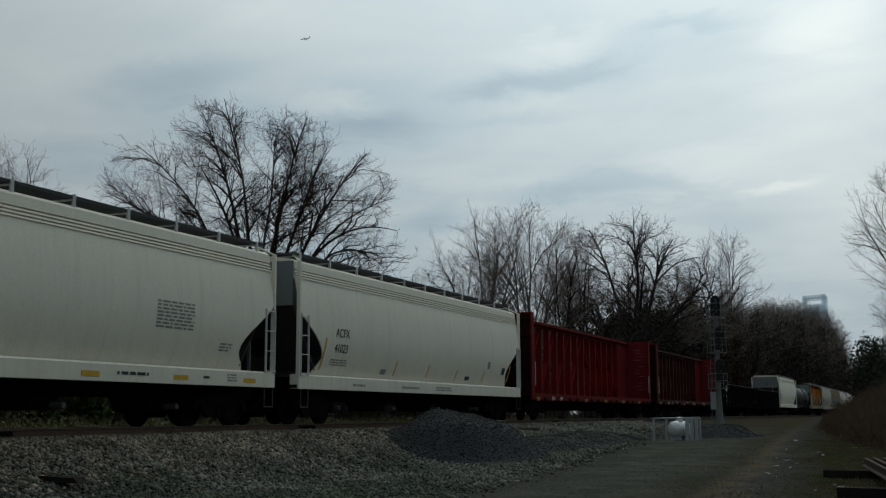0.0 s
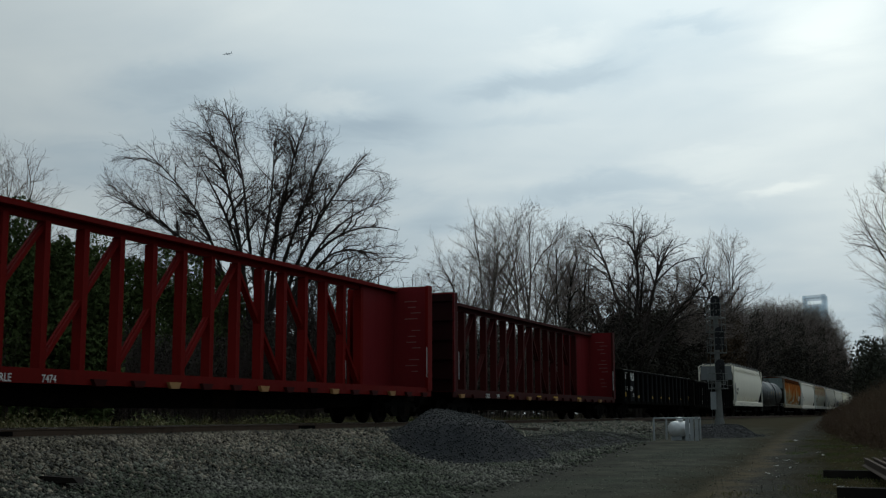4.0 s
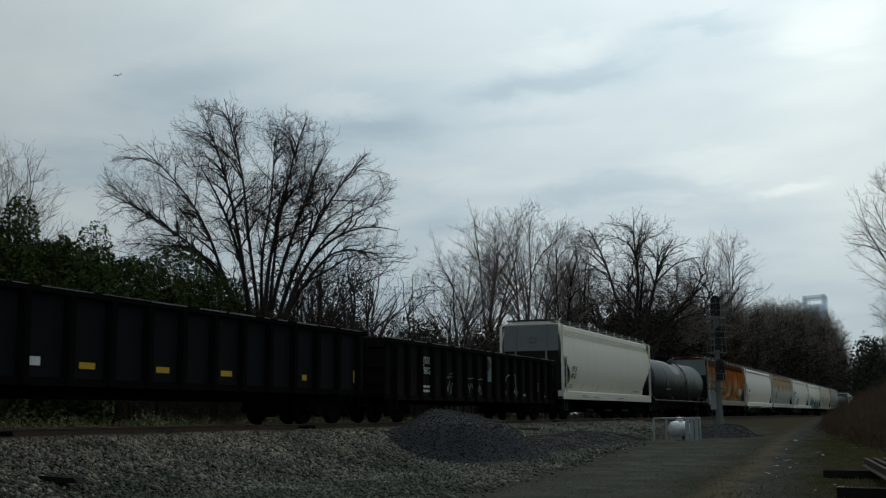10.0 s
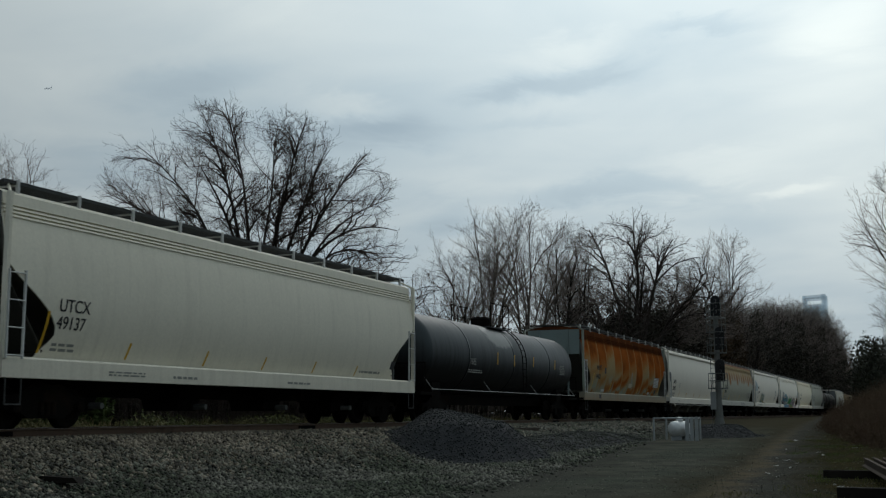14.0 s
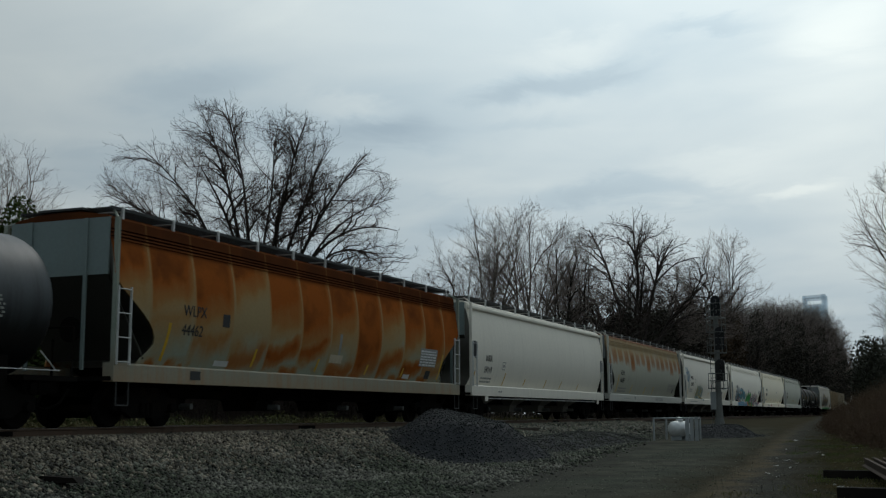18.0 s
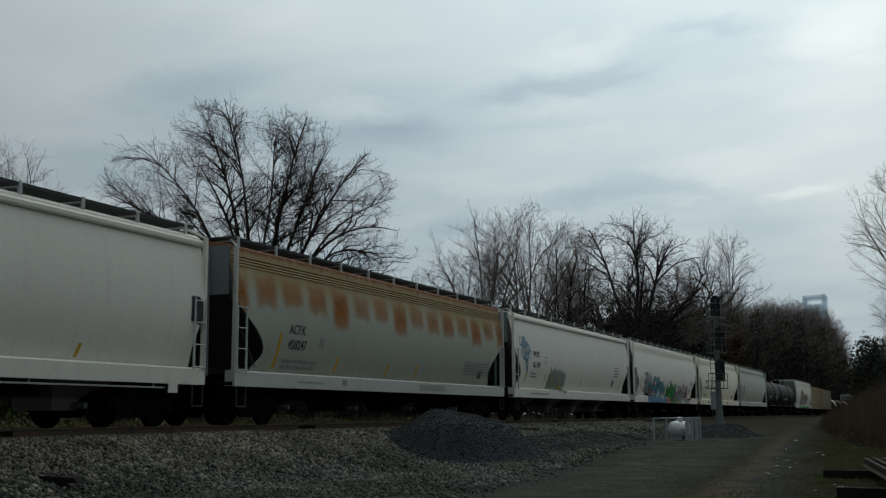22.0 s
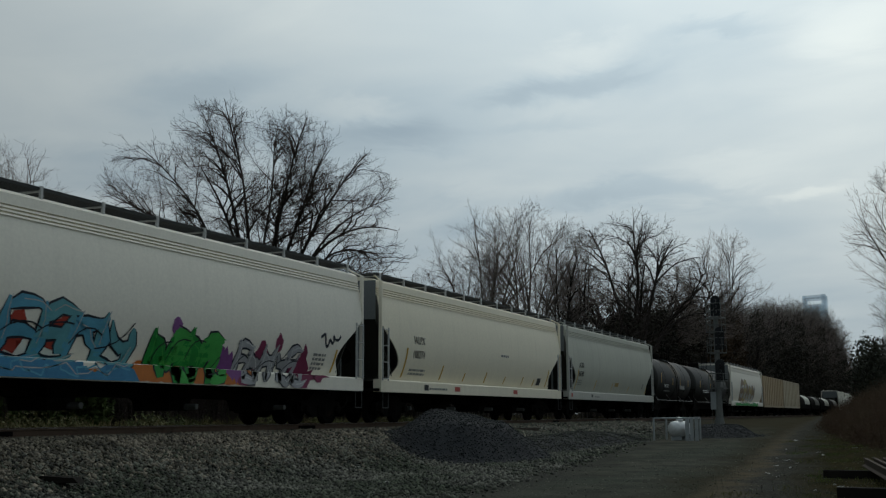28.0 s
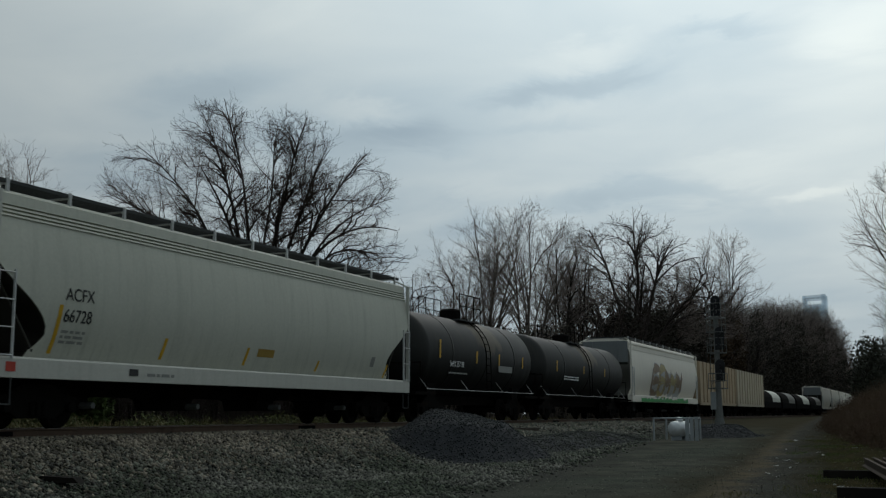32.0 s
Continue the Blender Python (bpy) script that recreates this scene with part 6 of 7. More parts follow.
    part("centre_sill", bm, M["under"], car)
    add_truck(car, -half + 2.2), add_truck(car, half - 2.2)
    add_couplers(car, half)
    return car, h


def box_car(label, x0, x1, paint, top=4.3, ribs=12):
    car = car_thing("box_car", label, "box car", x0, x1)
    half = (x1 - x0) / 2
    h = half - 0.6
    bm = bmesh.new()
    prism(bm, [(-1.5, 1.05), (1.5, 1.05), (1.5, top - 0.15), (0, top), (-1.5, top - 0.15)], -h, h, "x")
    part("body", bm, M[paint], car)
    for i in range(ribs):
        x = -h + 0.05 + (2 * h - 0.1) * i / (ribs - 1)
        bm = bmesh.new()
        box(bm, x - 0.06, x + 0.06, -1.57, -1.5, 1.1, top - 0.18)
        part("side_post", bm, M[paint], car)
    bm = bmesh.new()
    box(bm, -h, h, -1.58, -1.48, 0.9, 1.1)
    part("side_sill", bm, M[paint], car)
    bm = bmesh.new()
    box(bm, -half + 0.7, half - 0.7, -0.3, 0.3, 0.6, 1.05)
    part("centre_sill", bm, M["under"], car)
    add_truck(car, -half + 2.2), add_truck(car, half - 2.2)
    add_couplers(car, half)
    return car, h


def coil_car(label, x0, x1, cover):
    """A low dark coil car with one rounded pale hood."""
    car = car_thing("coil_car", label, "coil car", x0, x1)
    half = (x1 - x0) / 2
    h = half - 0.7
    bm = bmesh.new()
    box(bm, -h, h, -1.5, 1.5, 0.85, 1.5)
    part("body", bm, M["black"], car)
    for a, b, paint in ((-h + 0.3, -0.15, "black_b"), (0.15, h - 0.3, cover)):
        bm = bmesh.new()
        arc = [(1.45 * math.cos(math.pi * i / 12), 1.5 + 1.35 * math.sin(math.pi * i / 12) ** 0.8) for i in range(13)]
        prism(bm, arc, a, b, "x")
        part("hood", bm, M[paint], car, "rounded steel hood")
    bm = bmesh.new()
    box(bm, -half + 0.7, half - 0.7, -0.3, 0.3, 0.6, 0.86)
    part("centre_sill", bm, M["under"], car)
    add_truck(car, -half + 2.2), add_truck(car, half - 2.2)
    add_couplers(car, half)
    return car, h


for name, rgb in (("spray_blue", (0.06, 0.20, 0.30)), ("spray_pool", (0.12, 0.33, 0.36)), ("spray_deep", (0.05, 0.20, 0.34)), ("spray_sky", (0.10, 0.33, 0.45)), ("spray_green", (0.02, 0.25, 0.045)), ("spray_lime", (0.06, 0.36, 0.07)), ("spray_maroon", (0.20, 0.03, 0.075)), ("spray_fade", (0.24, 0.30, 0.28)), ("spray_straw", (0.36, 0.29, 0.12)), ("spray_dark", (0.02, 0.022, 0.03)), ("spray_silver", (0.36, 0.36, 0.37)),
                  ("spray_purple", (0.22, 0.08, 0.24)), ("spray_red", (0.38, 0.05, 0.03)), ("spray_orange", (0.48, 0.15, 0.03)), ("spray_ochre", (0.34, 0.22, 0.05)), ("spray_grey", (0.30, 0.30, 0.30)), ("spray_brown", (0.22, 0.15, 0.09)), ("spray_teal", (0.12, 0.22, 0.22))):
    M[name] = surface(name + "_paint", rgb, 0.5, 0, 0.3, 2.5, bump=0)

JOINTS = (6.7, 26.32, 45.85, 70.75, 95.85, 117.3, 136.33, 155.92, 175.1, 195.52, 215.6, 236.25, 257.36, 278.13, 298.37, 317.81, 331.1, 347.4, 369.0, 387.3, 406.3, 422.4, 438.5, 458, 478, 498, 518, 538, 558, 578, 598)


def build_train():
    """All cars, from the first that is seen to the last, each with its markings."""
    s = lambda i: (JOINTS[i], JOINTS[i + 1])
    c, h = hopper("white covered hopper car with small black print", *s(0), "white_a")
    stencil(c, 4.2, 5.6, 2.18, 2.82, 8)
    stencil(c, 6.8, 7.3, 1.78, 2.0, 3), stencil(c, 2.9, 3.95, 1.1, 1.22, 1, "ink"), stencil(c, 7.0, 7.4, 1.06, 1.26, 3), stencil(c, 6.0, 6.25, 1.1, 1.2, 1, "ink")
    for x in (1.8, 4.85, 7.7, -1.4, -4.6):
        decal(c, "reflector", [rect(x, x + 0.55, 1.04, 1.15)], "yellow")
    c, h = hopper("dirty white covered hopper car with black lettering", *s(1), "white_a")
    marks(c, "ACFX", "41023", -7.05, 2.46), stencil(c, -7.15, -6.1, 1.65, 1.86, 3)
    stripes(c, [(-7.68, 1.5, 2.4), (-2.78, 1.48, 1.94), (-0.18, 1.5, 1.92), (2.4, 1.46, 1.82), (5.18, 1.46, 1.9), (7.92, 1.46, 2.2)])
    decal(c, "placard", [rect(3.4, 3.85, 1.5, 1.64)], "ink"), decal(c, "placard", [rect(7.1, 7.45, 1.8, 2.08)], "ink"), decal(c, "placard", [rect(5.45, 5.72, 1.98, 2.25)], "faint"), decal(c, "placard", [rect(-3.75, -3.35, 1.5, 1.66)], "faint")
    stencil(c, -2.6, -1.2, 1.08, 1.2, 1), stencil(c, 0.2, 1.6, 1.06, 1.22, 2), stencil(c, -6.0, -5.2, 1.08, 1.2, 1)
    c, h = lumber_car("dark red centre-beam lumber car, empty", *s(2), "red")
    marks(c, "CRLE", "", -8.55, 0.88, "chalk", 0.22, flat=-W + 0.1), marks(c, "7474", "", -7.3, 0.88, "chalk", 0.22, flat=-W + 0.1)
    c, h = lumber_car("brown-red centre-beam lumber car, empty", *s(3), "red_b")
    for x in (-5.61, -2.01, 0.43, 4.28):
        decal(c, "reflector", [rect(x, x + 0.6, 0.93, 1.04)], "yellow", flat=-W + 0.1)
    marks(c, "CRLE", "", -8.3, 0.88, "chalk", 0.22, flat=-W + 0.1), marks(c, "7491", "", -7.1, 0.88, "chalk", 0.22, flat=-W + 0.1)
    c, h = gondola("black ribbed gondola car with a white logo", *s(4), "black", [-9.86, -8.5] + [-6.77 + 1.25 * i for i in range(14)], 2.72, 0.82)
    f = -1.46
    decal(c, "logo", [[(-8.17, 2.14), (-7.97, 2.14), (-7.75, 2.44), (-7.73, 2.16), (-7.57, 2.16), (-7.45, 2.60), (-7.61, 2.60), (-7.67, 2.36), (-7.75, 2.60), (-7.91, 2.60), (-8.09, 2.24)], [(-7.47, 2.14), (-7.15, 2.14), (-7.05, 2.26), (-7.11, 2.40), (-7.27, 2.46), (-7.07, 2.48), (-7.05, 2.60), (-7.31, 2.60), (-7.41, 2.50), (-7.37, 2.38), (-7.21, 2.28), (-7.49, 2.26)]], "chalk", flat=f)
    decal(c, "logo", [rect(-9.37 + 0.04 * i, -8.58 - 0.1 * (4 - i), 2.2 + 0.08 * i, 2.25 + 0.08 * i) for i in range(5)], "chalk", flat=f)
    marks(c, "NS", "", -9.07, 1.56, "chalk", 0.36, flat=f), marks(c, "202394", "", -8.25, 1.56, "chalk", 0.36, flat=f, squeeze=0.8)
    stencil(c, -8.2, -7.9, 1.25, 1.48, 2, "chalk", f), stencil(c, -7.4, -7.1, 1.22, 1.48, 2, "chalk", f)
    decal(c, "placard", [rect(-9.35, -8.95, 1.22, 1.46)], "yellow", flat=f)
    for x in (-6.24, -2.67, -0.17, 2.35):
        decal(c, "reflector", [rect(x, x + 0.48, 1.18, 1.31)], "yellow", flat=f)
    decal(c, "reflector", [rect(6.25, 6.5, 1.18, 1.33)], "yellow", flat=f), decal(c, "reflector", [rect(9.28, 9.48, 1.18, 1.55)], "yellow", flat=f)
    decal(c, "placard", [rect(-4.05, -3.77, 1.2, 1.37)], "chalk", flat=f)
    c, h = gondola("faded black gondola car with scrawled white graffiti", *s(5), "black_b", [-0.05 + 1.02 * i for i in range(-8, 10) if abs(-0.05 + 1.02 * i) < 8.7], 2.66, 0.72)
    marks(c, "JTIX", "9012", -5.8, 1.95, "chalk", 0.34, flat=f, gap=0.34, squeeze=0.85)
    stencil(c, -5.8, -5.2, 1.0, 1.3, 2, "chalk", f)
    decal(c, "placard", [rect(0.08, 0.76, 1.78, 2.45)], "faint", flat=f), decal(c, "placard_sign", [[(0.42, 1.84), (0.7, 2.12), (0.42, 2.4), (0.14, 2.12)]], "spray_dark", 2, flat=f)
    decal(c, "placard", [rect(0.08, 0.76, 1.5, 1.77)], "spray_teal", flat=f)
    rng = random.Random(2)
    for x0, x1, n in ((-3.95, -3.1, 9), (-1.98, -1.1, 9), (-0.9, -0.3, 6)):
        decal(c, "graffiti_scrawl", scrawl(rng, x0, x1, 0.95, 1.42, n + 7, 0.024) + scrawl_path(bent((x0 - 0.05, 1.50), (x1 + 0.15, 1.56), 0.04), 0.022), "worn_chalk", flat=f)
    decal(c, "graffiti_scrawl", scrawl_path([(-3.6, 1.5), (-3.5, 1.68), (-3.25, 1.7), (-3.2, 1.55)], 0.02), "worn_chalk", flat=f)
    for way in ([(2.42, 1.0), (2.38, 1.5), (2.5, 1.72), (2.75, 1.82), (3.02, 1.8)], [(3.05, 0.98), (3.2, 1.3), (3.18, 1.7), (3.3, 1.86), (3.5, 1.86), (3.63, 1.62), (3.68, 1.25), (4.0, 1.02)], [(3.08, 0.96), (3.4, 1.03), (3.5, 1.22), (3.8, 0.98)]):
        decal(c, "graffiti_scrawl", scrawl_path(way, 0.045), "worn_chalk", flat=f)
    for x in (-3.97, -0.92, 2.14, 5.21, 8.55):
        decal(c, "reflector", [rect(x, x + 0.11, 0.98, 1.42)], "yellow", flat=f)
    decal(c, "consolidated_stencil", [rect(5.98, 6.6, 1.54, 1.58), rect(5.98, 6.6, 1.23, 1.27), rect(5.98, 6.02, 1.27, 1.54), rect(6.56, 6.6, 1.27, 1.54), rect(6.27, 6.31, 1.27, 1.54)], "faint", flat=f)
    stencil(c, 4.6, 5.0, 1.0, 1.12, 2, "chalk", f), stencil(c, 7.2, 7.6, 1.0, 1.12, 2, "chalk", f), stencil(c, 6.1, 6.4, 0.98, 1.04, 1, "chalk", f)
    c, h = hopper("cream-white covered hopper car with black lettering", *s(6), "white_a")
    end_marks(c, "UTCX", "49137", h)
    marks(c, "UTCX", "49137", -7.72, 2.27, gap=0.34), stencil(c, -7.7, -7.0, 1.5, 1.7, 2)
    stripes(c, [(-8.05, 1.45, 2.25), (-5.4, 1.43, 1.78), (-2.5, 1.4, 1.75), (0.12, 1.4, 1.72), (2.75, 1.4, 1.72), (5.3, 1.4, 1.7)], w=0.07)
    decal(c, "placard", [rect(7.6, 7.9, 1.67, 1.92)], "ink"), stencil(c, 5.6, 7.0, 1.5, 1.62, 1), stencil(c, -4.0, -3.0, 1.06, 1.16, 1), stencil(c, -6.2, -5.0, 1.06, 1.18, 2), stencil(c, 1.0, 2.2, 1.06, 1.16, 1)
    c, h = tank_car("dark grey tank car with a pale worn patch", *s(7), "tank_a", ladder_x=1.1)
    marks(c, "7685", "", -4.9, 2.1, "faint", 0.34, flat=-1.44), stencil(c, -5.0, -3.6, 1.8, 1.95, 2, "faint", -1.40)
    stripes(c, [(-2.0, 2.2, 2.68), (0.0, 2.2, 2.66), (2.5, 2.25, 2.68), (5.6, 2.25, 2.68)], flat=-1.455, w=0.1)
    stencil(c, 6.4, 7.2, 2.05, 2.5, 6, "faint", -1.455)
    c, h = hopper("heavily rusted orange and grey covered hopper car", *s(8), "rusty", end_paint="sage_end", sill_paint="rusty_sill")
    marks(c, "WLPX", "44462", -7.2, 2.5), stripes(c, [(-7.75, 1.45, 2.3), (-4.0, 1.45, 1.9), (-0.7, 1.45, 1.8), (2.4, 1.45, 1.75), (5.0, 1.45, 1.75), (8.0, 1.45, 2.3)], w=0.1)
    decal(c, "placard", [rect(6.2, 7.6, 1.85, 2.45)], "faint"), stencil(c, 6.25, 7.55, 1.88, 2.42, 6, "chalk", None), decal(c, "placard", [rect(6.9, 7.3, 1.45, 1.72)], "ink"), decal(c, "placard", [rect(5.2, 5.7, 1.42, 1.55)], "pale")
    decal(c, "worn_patch", [rect(0.0, 0.75, 1.72, 1.95)], "tan_b"), decal(c, "worn_patch", [rect(0.42, 0.56, 1.95, 2.55)], "faint"), decal(c, "placard", [rect(-5.6, -5.3, 2.35, 2.65)], "ink"), decal(c, "placard", [rect(-5.6, -5.0, 1.42, 1.55)], "pale"), decal(c, "placard", [rect(-6.9, -6.5, 1.05, 1.25)], "ink")
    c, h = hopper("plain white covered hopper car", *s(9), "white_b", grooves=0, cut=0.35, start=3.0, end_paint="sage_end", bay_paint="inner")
    end_marks(c, "IARX", "59119", h)
    marks(c, "IARX", "59119", -7.9, 2.27), stencil(c, -8.05, -6.8, 1.46, 1.72, 2)
    stripes(c, [(-8.9, 1.42, 1.9), (-5.5, 1.4, 1.9), (-2.9, 1.45, 1.72), (0.0, 1.4, 1.75), (2.35, 1.4, 1.75), (5.2, 1.42, 1.7)], w=0.1)
    for x0, x1 in ((-9.28, -8.82), (8.82, 9.28)):
        decal(c, "end_slot", [[(x0, 2.4), (x1 - 0.1, 2.33), (x1, 2.45), (x1, 2.85), (x1 - 0.14, 2.98), (x0, 2.98)]], "ink")
    decal(c, "bracket_plate", [rect(-8.1, -7.75, 0.75, 1.05)], "white_b"), decal(c, "bracket_plate", [rect(8.0, 8.35, 0.75, 1.05)], "white_b")
    decal(c, "consolidated_stencil", [rect(-5.95, -5.92, 2.02, 2.3), rect(-5.63, -5.6, 2.02, 2.3), rect(-5.95, -5.6, 2.28, 2.31), rect(-5.95, -5.6, 2.0, 2.03), rect(-5.85, -5.7, 2.1, 2.2)], "faint"), stencil(c, -6.6, -6.2, 1.1, 1.2, 1)
    bm = bmesh.new()
    bar(bm, (-7.7, -W + 0.12, 0.86), (8.0, -W + 0.12, 0.86), 0.02, 6)
    for x in (-7.6, -3.8, 0.0, 3.8, 7.6):
        bar(bm, (x, -W + 0.12, 0.86), (x, -W + 0.12, 0.97), 0.015, 5)
    part("release_rod", bm, M["pale"], c)
    c, h = hopper("grey covered hopper car with rust sinking from its roof", *s(10), "rust_top", sill_paint="grey_sill")
    marks(c, "ACFX", "458247", -7.1, 2.39, gap=0.4), stencil(c, -7.2, -5.4, 1.47, 1.78, 2)
    decal(c, "placard", [rect(-5.4, -5.36, 2.1, 2.35), rect(-5.18, -5.14, 2.1, 2.35), rect(-5.4, -5.14, 2.33, 2.36), rect(-5.4, -5.14, 2.09, 2.12), rect(-5.3, -5.24, 2.18, 2.28)], "faint")
    stripes(c, [(-7.62, 1.45, 2.38), (-4.25, 1.45, 1.9), (-0.82, 1.42, 1.85), (1.4, 1.45, 1.9)], w=0.13)
    stencil(c, 5.6, 8.1, 1.7, 2.2, 5), decal(c, "placard", [rect(7.15, 7.5, 1.6, 1.86)], "ink"), stencil(c, -6.6, -5.2, 1.1, 1.18, 1), decal(c, "placard", [rect(-4.1, -3.8, 1.08, 1.24)], "faint"), stencil(c, 1.4, 3.6, 1.05, 1.26, 3)
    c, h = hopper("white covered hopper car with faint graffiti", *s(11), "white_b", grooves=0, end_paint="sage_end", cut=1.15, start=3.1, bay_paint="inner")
    end_marks(c, "WLPX", "161129", h)
    marks(c, "WLPX", "161129", -7.45, 2.7, gap=0.46), stencil(c, -7.6, -6.75, 1.82, 2.08, 2)
    decal(c, "placard", [rect(-5.85, -5.81, 2.49, 2.75), rect(-5.58, -5.54, 2.49, 2.75), rect(-5.85, -5.54, 2.72, 2.75), rect(-5.85, -5.54, 2.48, 2.51)], "faint")
    stripes(c, [(-8.2, 1.55, 2.5), (-5.55, 1.65, 2.05), (0.18, 1.6, 2.0), (3.1, 1.65, 2.0), (7.9, 1.5, 2.1)], w=0.1)
    rng = random.Random(8)
    decal(c, "graffiti_cloud", [blob(rng, -8.5, 2.95, 0.62, 0.42, 16, 0.2)], "spray_haze", 1)
    for lx, lz, lr in ((-9.0, 3.3, 0.17), (-8.55, 3.25, 0.24), (-8.7, 2.85, 0.26), (-8.2, 3.0, 0.25), (-7.95, 2.75, 0.17), (-8.35, 2.65, 0.2)):
        ring = [(lx + lr * rng.uniform(0.92, 1.08) * math.cos(0.26 * i + 1), lz + lr * rng.uniform(0.92, 1.08) * math.sin(0.26 * i + 1)) for i in range(24)]
        decal(c, "graffiti_scrawl", scrawl_path(ring + ring[:1], 0.045), "spray_blue", 2)
    decal(c, "graffiti_scrawl", scrawl_path([(-9.2, 3.15), (-8.8, 3.05), (-8.6, 3.5), (-8.45, 3.1), (-8.0, 3.2), (-7.75, 2.85)], 0.06), "spray_blue", 3)
    decal(c, "graffiti_scrawl", scrawl_path([(-8.6, 2.6), (-8.15, 2.5), (-8.1, 2.0), (-8.4, 2.45), (-8.25, 2.55)], 0.07), "spray_blue", 3)
    mural(c, 35, -4.9, -2.5, 1.38, 2.3, 4, 0.30, ("spray_straw", "spray_fade"), "spray_teal", "chalk", "spray_fade")
    decal(c, "placard", [rect(6.15, 6.6, 1.7, 2.04)], "faint"), decal(c, "placard_sign", [rect(6.28, 6.48, 1.78, 1.96)], "ink", 2), stencil(c, 6.5, 7.4, 2.2, 2.8, 4), stencil(c, -7.9, -5.2, 1.1, 1.2, 1)
    c, h = hopper("white covered hopper car with bright blue and green graffiti", *s(12), "white_c")
    marks(c, "WLPX", "60526", -7.12, 2.5, "faint"), stencil(c, -7.2, -6.0, 1.6, 1.85, 2)
    rng = random.Random(6)
    decal(c, "graffiti_cloud", [blob(rng, -6.6 + 0.35 * i, 2.0 + 0.2 * (i % 2), 0.45, 0.5) for i in range(4)], "spray_haze", 1)
    decal(c, "graffiti_cloud", [blob(rng, -6.0 + 0.5 * i, 1.25, 0.5, 0.35, 16, 0.5) for i in range(3)] + [blob(rng, -5.2, 1.7, 0.35, 0.3, 14, 0.6), blob(rng, -4.6, 1.8, 0.4, 0.35, 14, 0.6), blob(rng, -3.2, 1.9, 0.5, 0.3, 14, 0.6)], "spray_red", 1)
    decal(c, "graffiti_cloud", [blob(rng, -1.0 + 0.6 * i, 1.15, 0.5, 0.25, 16, 0.3) for i in range(8)] + [blob(rng, -4.6 + 0.8 * i, 1.08, 0.5, 0.16, 14, 0.3) for i in range(5)], "spray_orange", 1)
    decal(c, "graffiti_cloud", [blob(rng, 0.5, 2.22, 0.2, 0.2)] + [blob(rng, 2.3 + 0.25 * i, 1.6 - 0.1 * i, 0.32, 0.34, 16, 0.35) for i in range(3)], "spray_purple", 2)
    decal(c, "graffiti_cloud", [blob(rng, 4.2, 1.75, 0.3, 0.35, 14, 0.4), blob(rng, 5.0, 2.12, 0.2, 0.2, 14, 0.4), blob(rng, 6.4, 1.85, 0.18, 0.28), blob(rng, 6.3, 1.4, 0.45, 0.3, 16, 0.6), blob(rng, 6.9, 1.3, 0.5, 0.16, 16, 0.6), blob(rng, 6.2, 1.12, 0.3, 0.15), blob(rng, 3.2, 1.1, 0.3, 0.13)], "spray_maroon", 2)
    mural(c, 4, -4.75, -1.1, 1.3, 2.36, 4, 0.30, ("spray_sky", "spray_pool"), "spray_dark", "spray_haze", None)
    mural(c, 27, -6.3, -5.0, 1.4, 2.35, 2, 0.2, ("spray_sky", "spray_teal"), "spray_dark", "spray_orange", None)
    decal(c, "graffiti_cloud", [[(-6.4 + 0.9 * i, 0.965), (-5.35 + 0.9 * i, 0.965), (-5.4 + 0.9 * i + rng.uniform(-0.2, 0.2), rng.uniform(1.2, 1.33)), (-5.9 + 0.9 * i, rng.uniform(1.1, 1.33)), (-6.5 + 0.9 * i, rng.uniform(1.2, 1.33))] for i in range(6)], "spray_deep", 3)
    decal(c, "graffiti_shine", scrawl(rng, -6.3, -1.2, 1.0, 1.32, 40, 0.035), "spray_sky", 4)
    decal(c, "graffiti_shine", scrawl(rng, -6.0, -1.4, 1.0, 1.32, 18, 0.025), "spray_haze", 4)
    mural(c, 9, -0.25, 2.35, 1.04, 2.1, 4, 0.40, ("spray_green", "spray_lime"), "spray_dark", "spray_lime", None)
    mural(c, 13, 3.1, 6.1, 1.04, 2.0, 5, 0.24, ("spray_silver", "spray_grey"), "spray_dark", "chalk", None)
    decal(c, "graffiti_scrawl", scrawl(rng, 7.2, 8.3, 2.08, 2.52, 11, 0.085), "spray_dark"), stencil(c, 6.9, 7.6, 1.5, 2.0, 4)
    stripes(c, [(-7.85, 1.45, 2.5), (-5.0, 1.45, 2.0), (-1.9, 1.5, 2.0), (1.5, 1.5, 1.9), (4.9, 1.45, 1.9), (8.1, 1.45, 2.1)], w=0.1)
    c, h = hopper("cream covered hopper car with black lettering", *s(13), "cream")
    marks(c, "WLPX", "108274", -7.05, 2.56, gap=0.46), stencil(c, -7.1, -5.8, 1.55, 1.8, 2)
    stripes(c, [(-7.6, 1.45, 2.4), (-4.4, 1.45, 1.95), (-2.2, 1.45, 1.75), (0.0, 1.45, 1.85), (2.2, 1.45, 1.75), (4.4, 1.45, 1.8), (5.9, 1.45, 1.75), (7.7, 1.45, 2.2)], w=0.11)
    decal(c, "placard", [rect(6.4, 6.9, 1.5, 1.8)], "ink"), stencil(c, 1.4, 2.3, 2.5, 2.66, 1), decal(c, "placard", [rect(-6.2, -5.85, 1.05, 1.24)], "ink"), decal(c, "placard", [rect(-3.5, -3.0, 1.06, 1.22)], "spray_red"), decal(c, "placard", [rect(2.8, 3.3, 1.06, 1.22)], "spray_red"), stencil(c, -5.8, -4.2, 1.08, 1.2, 1)
    c, h = hopper("light grey covered hopper car with black lettering", *s(14), "grey", sill_paint="grey_sill")
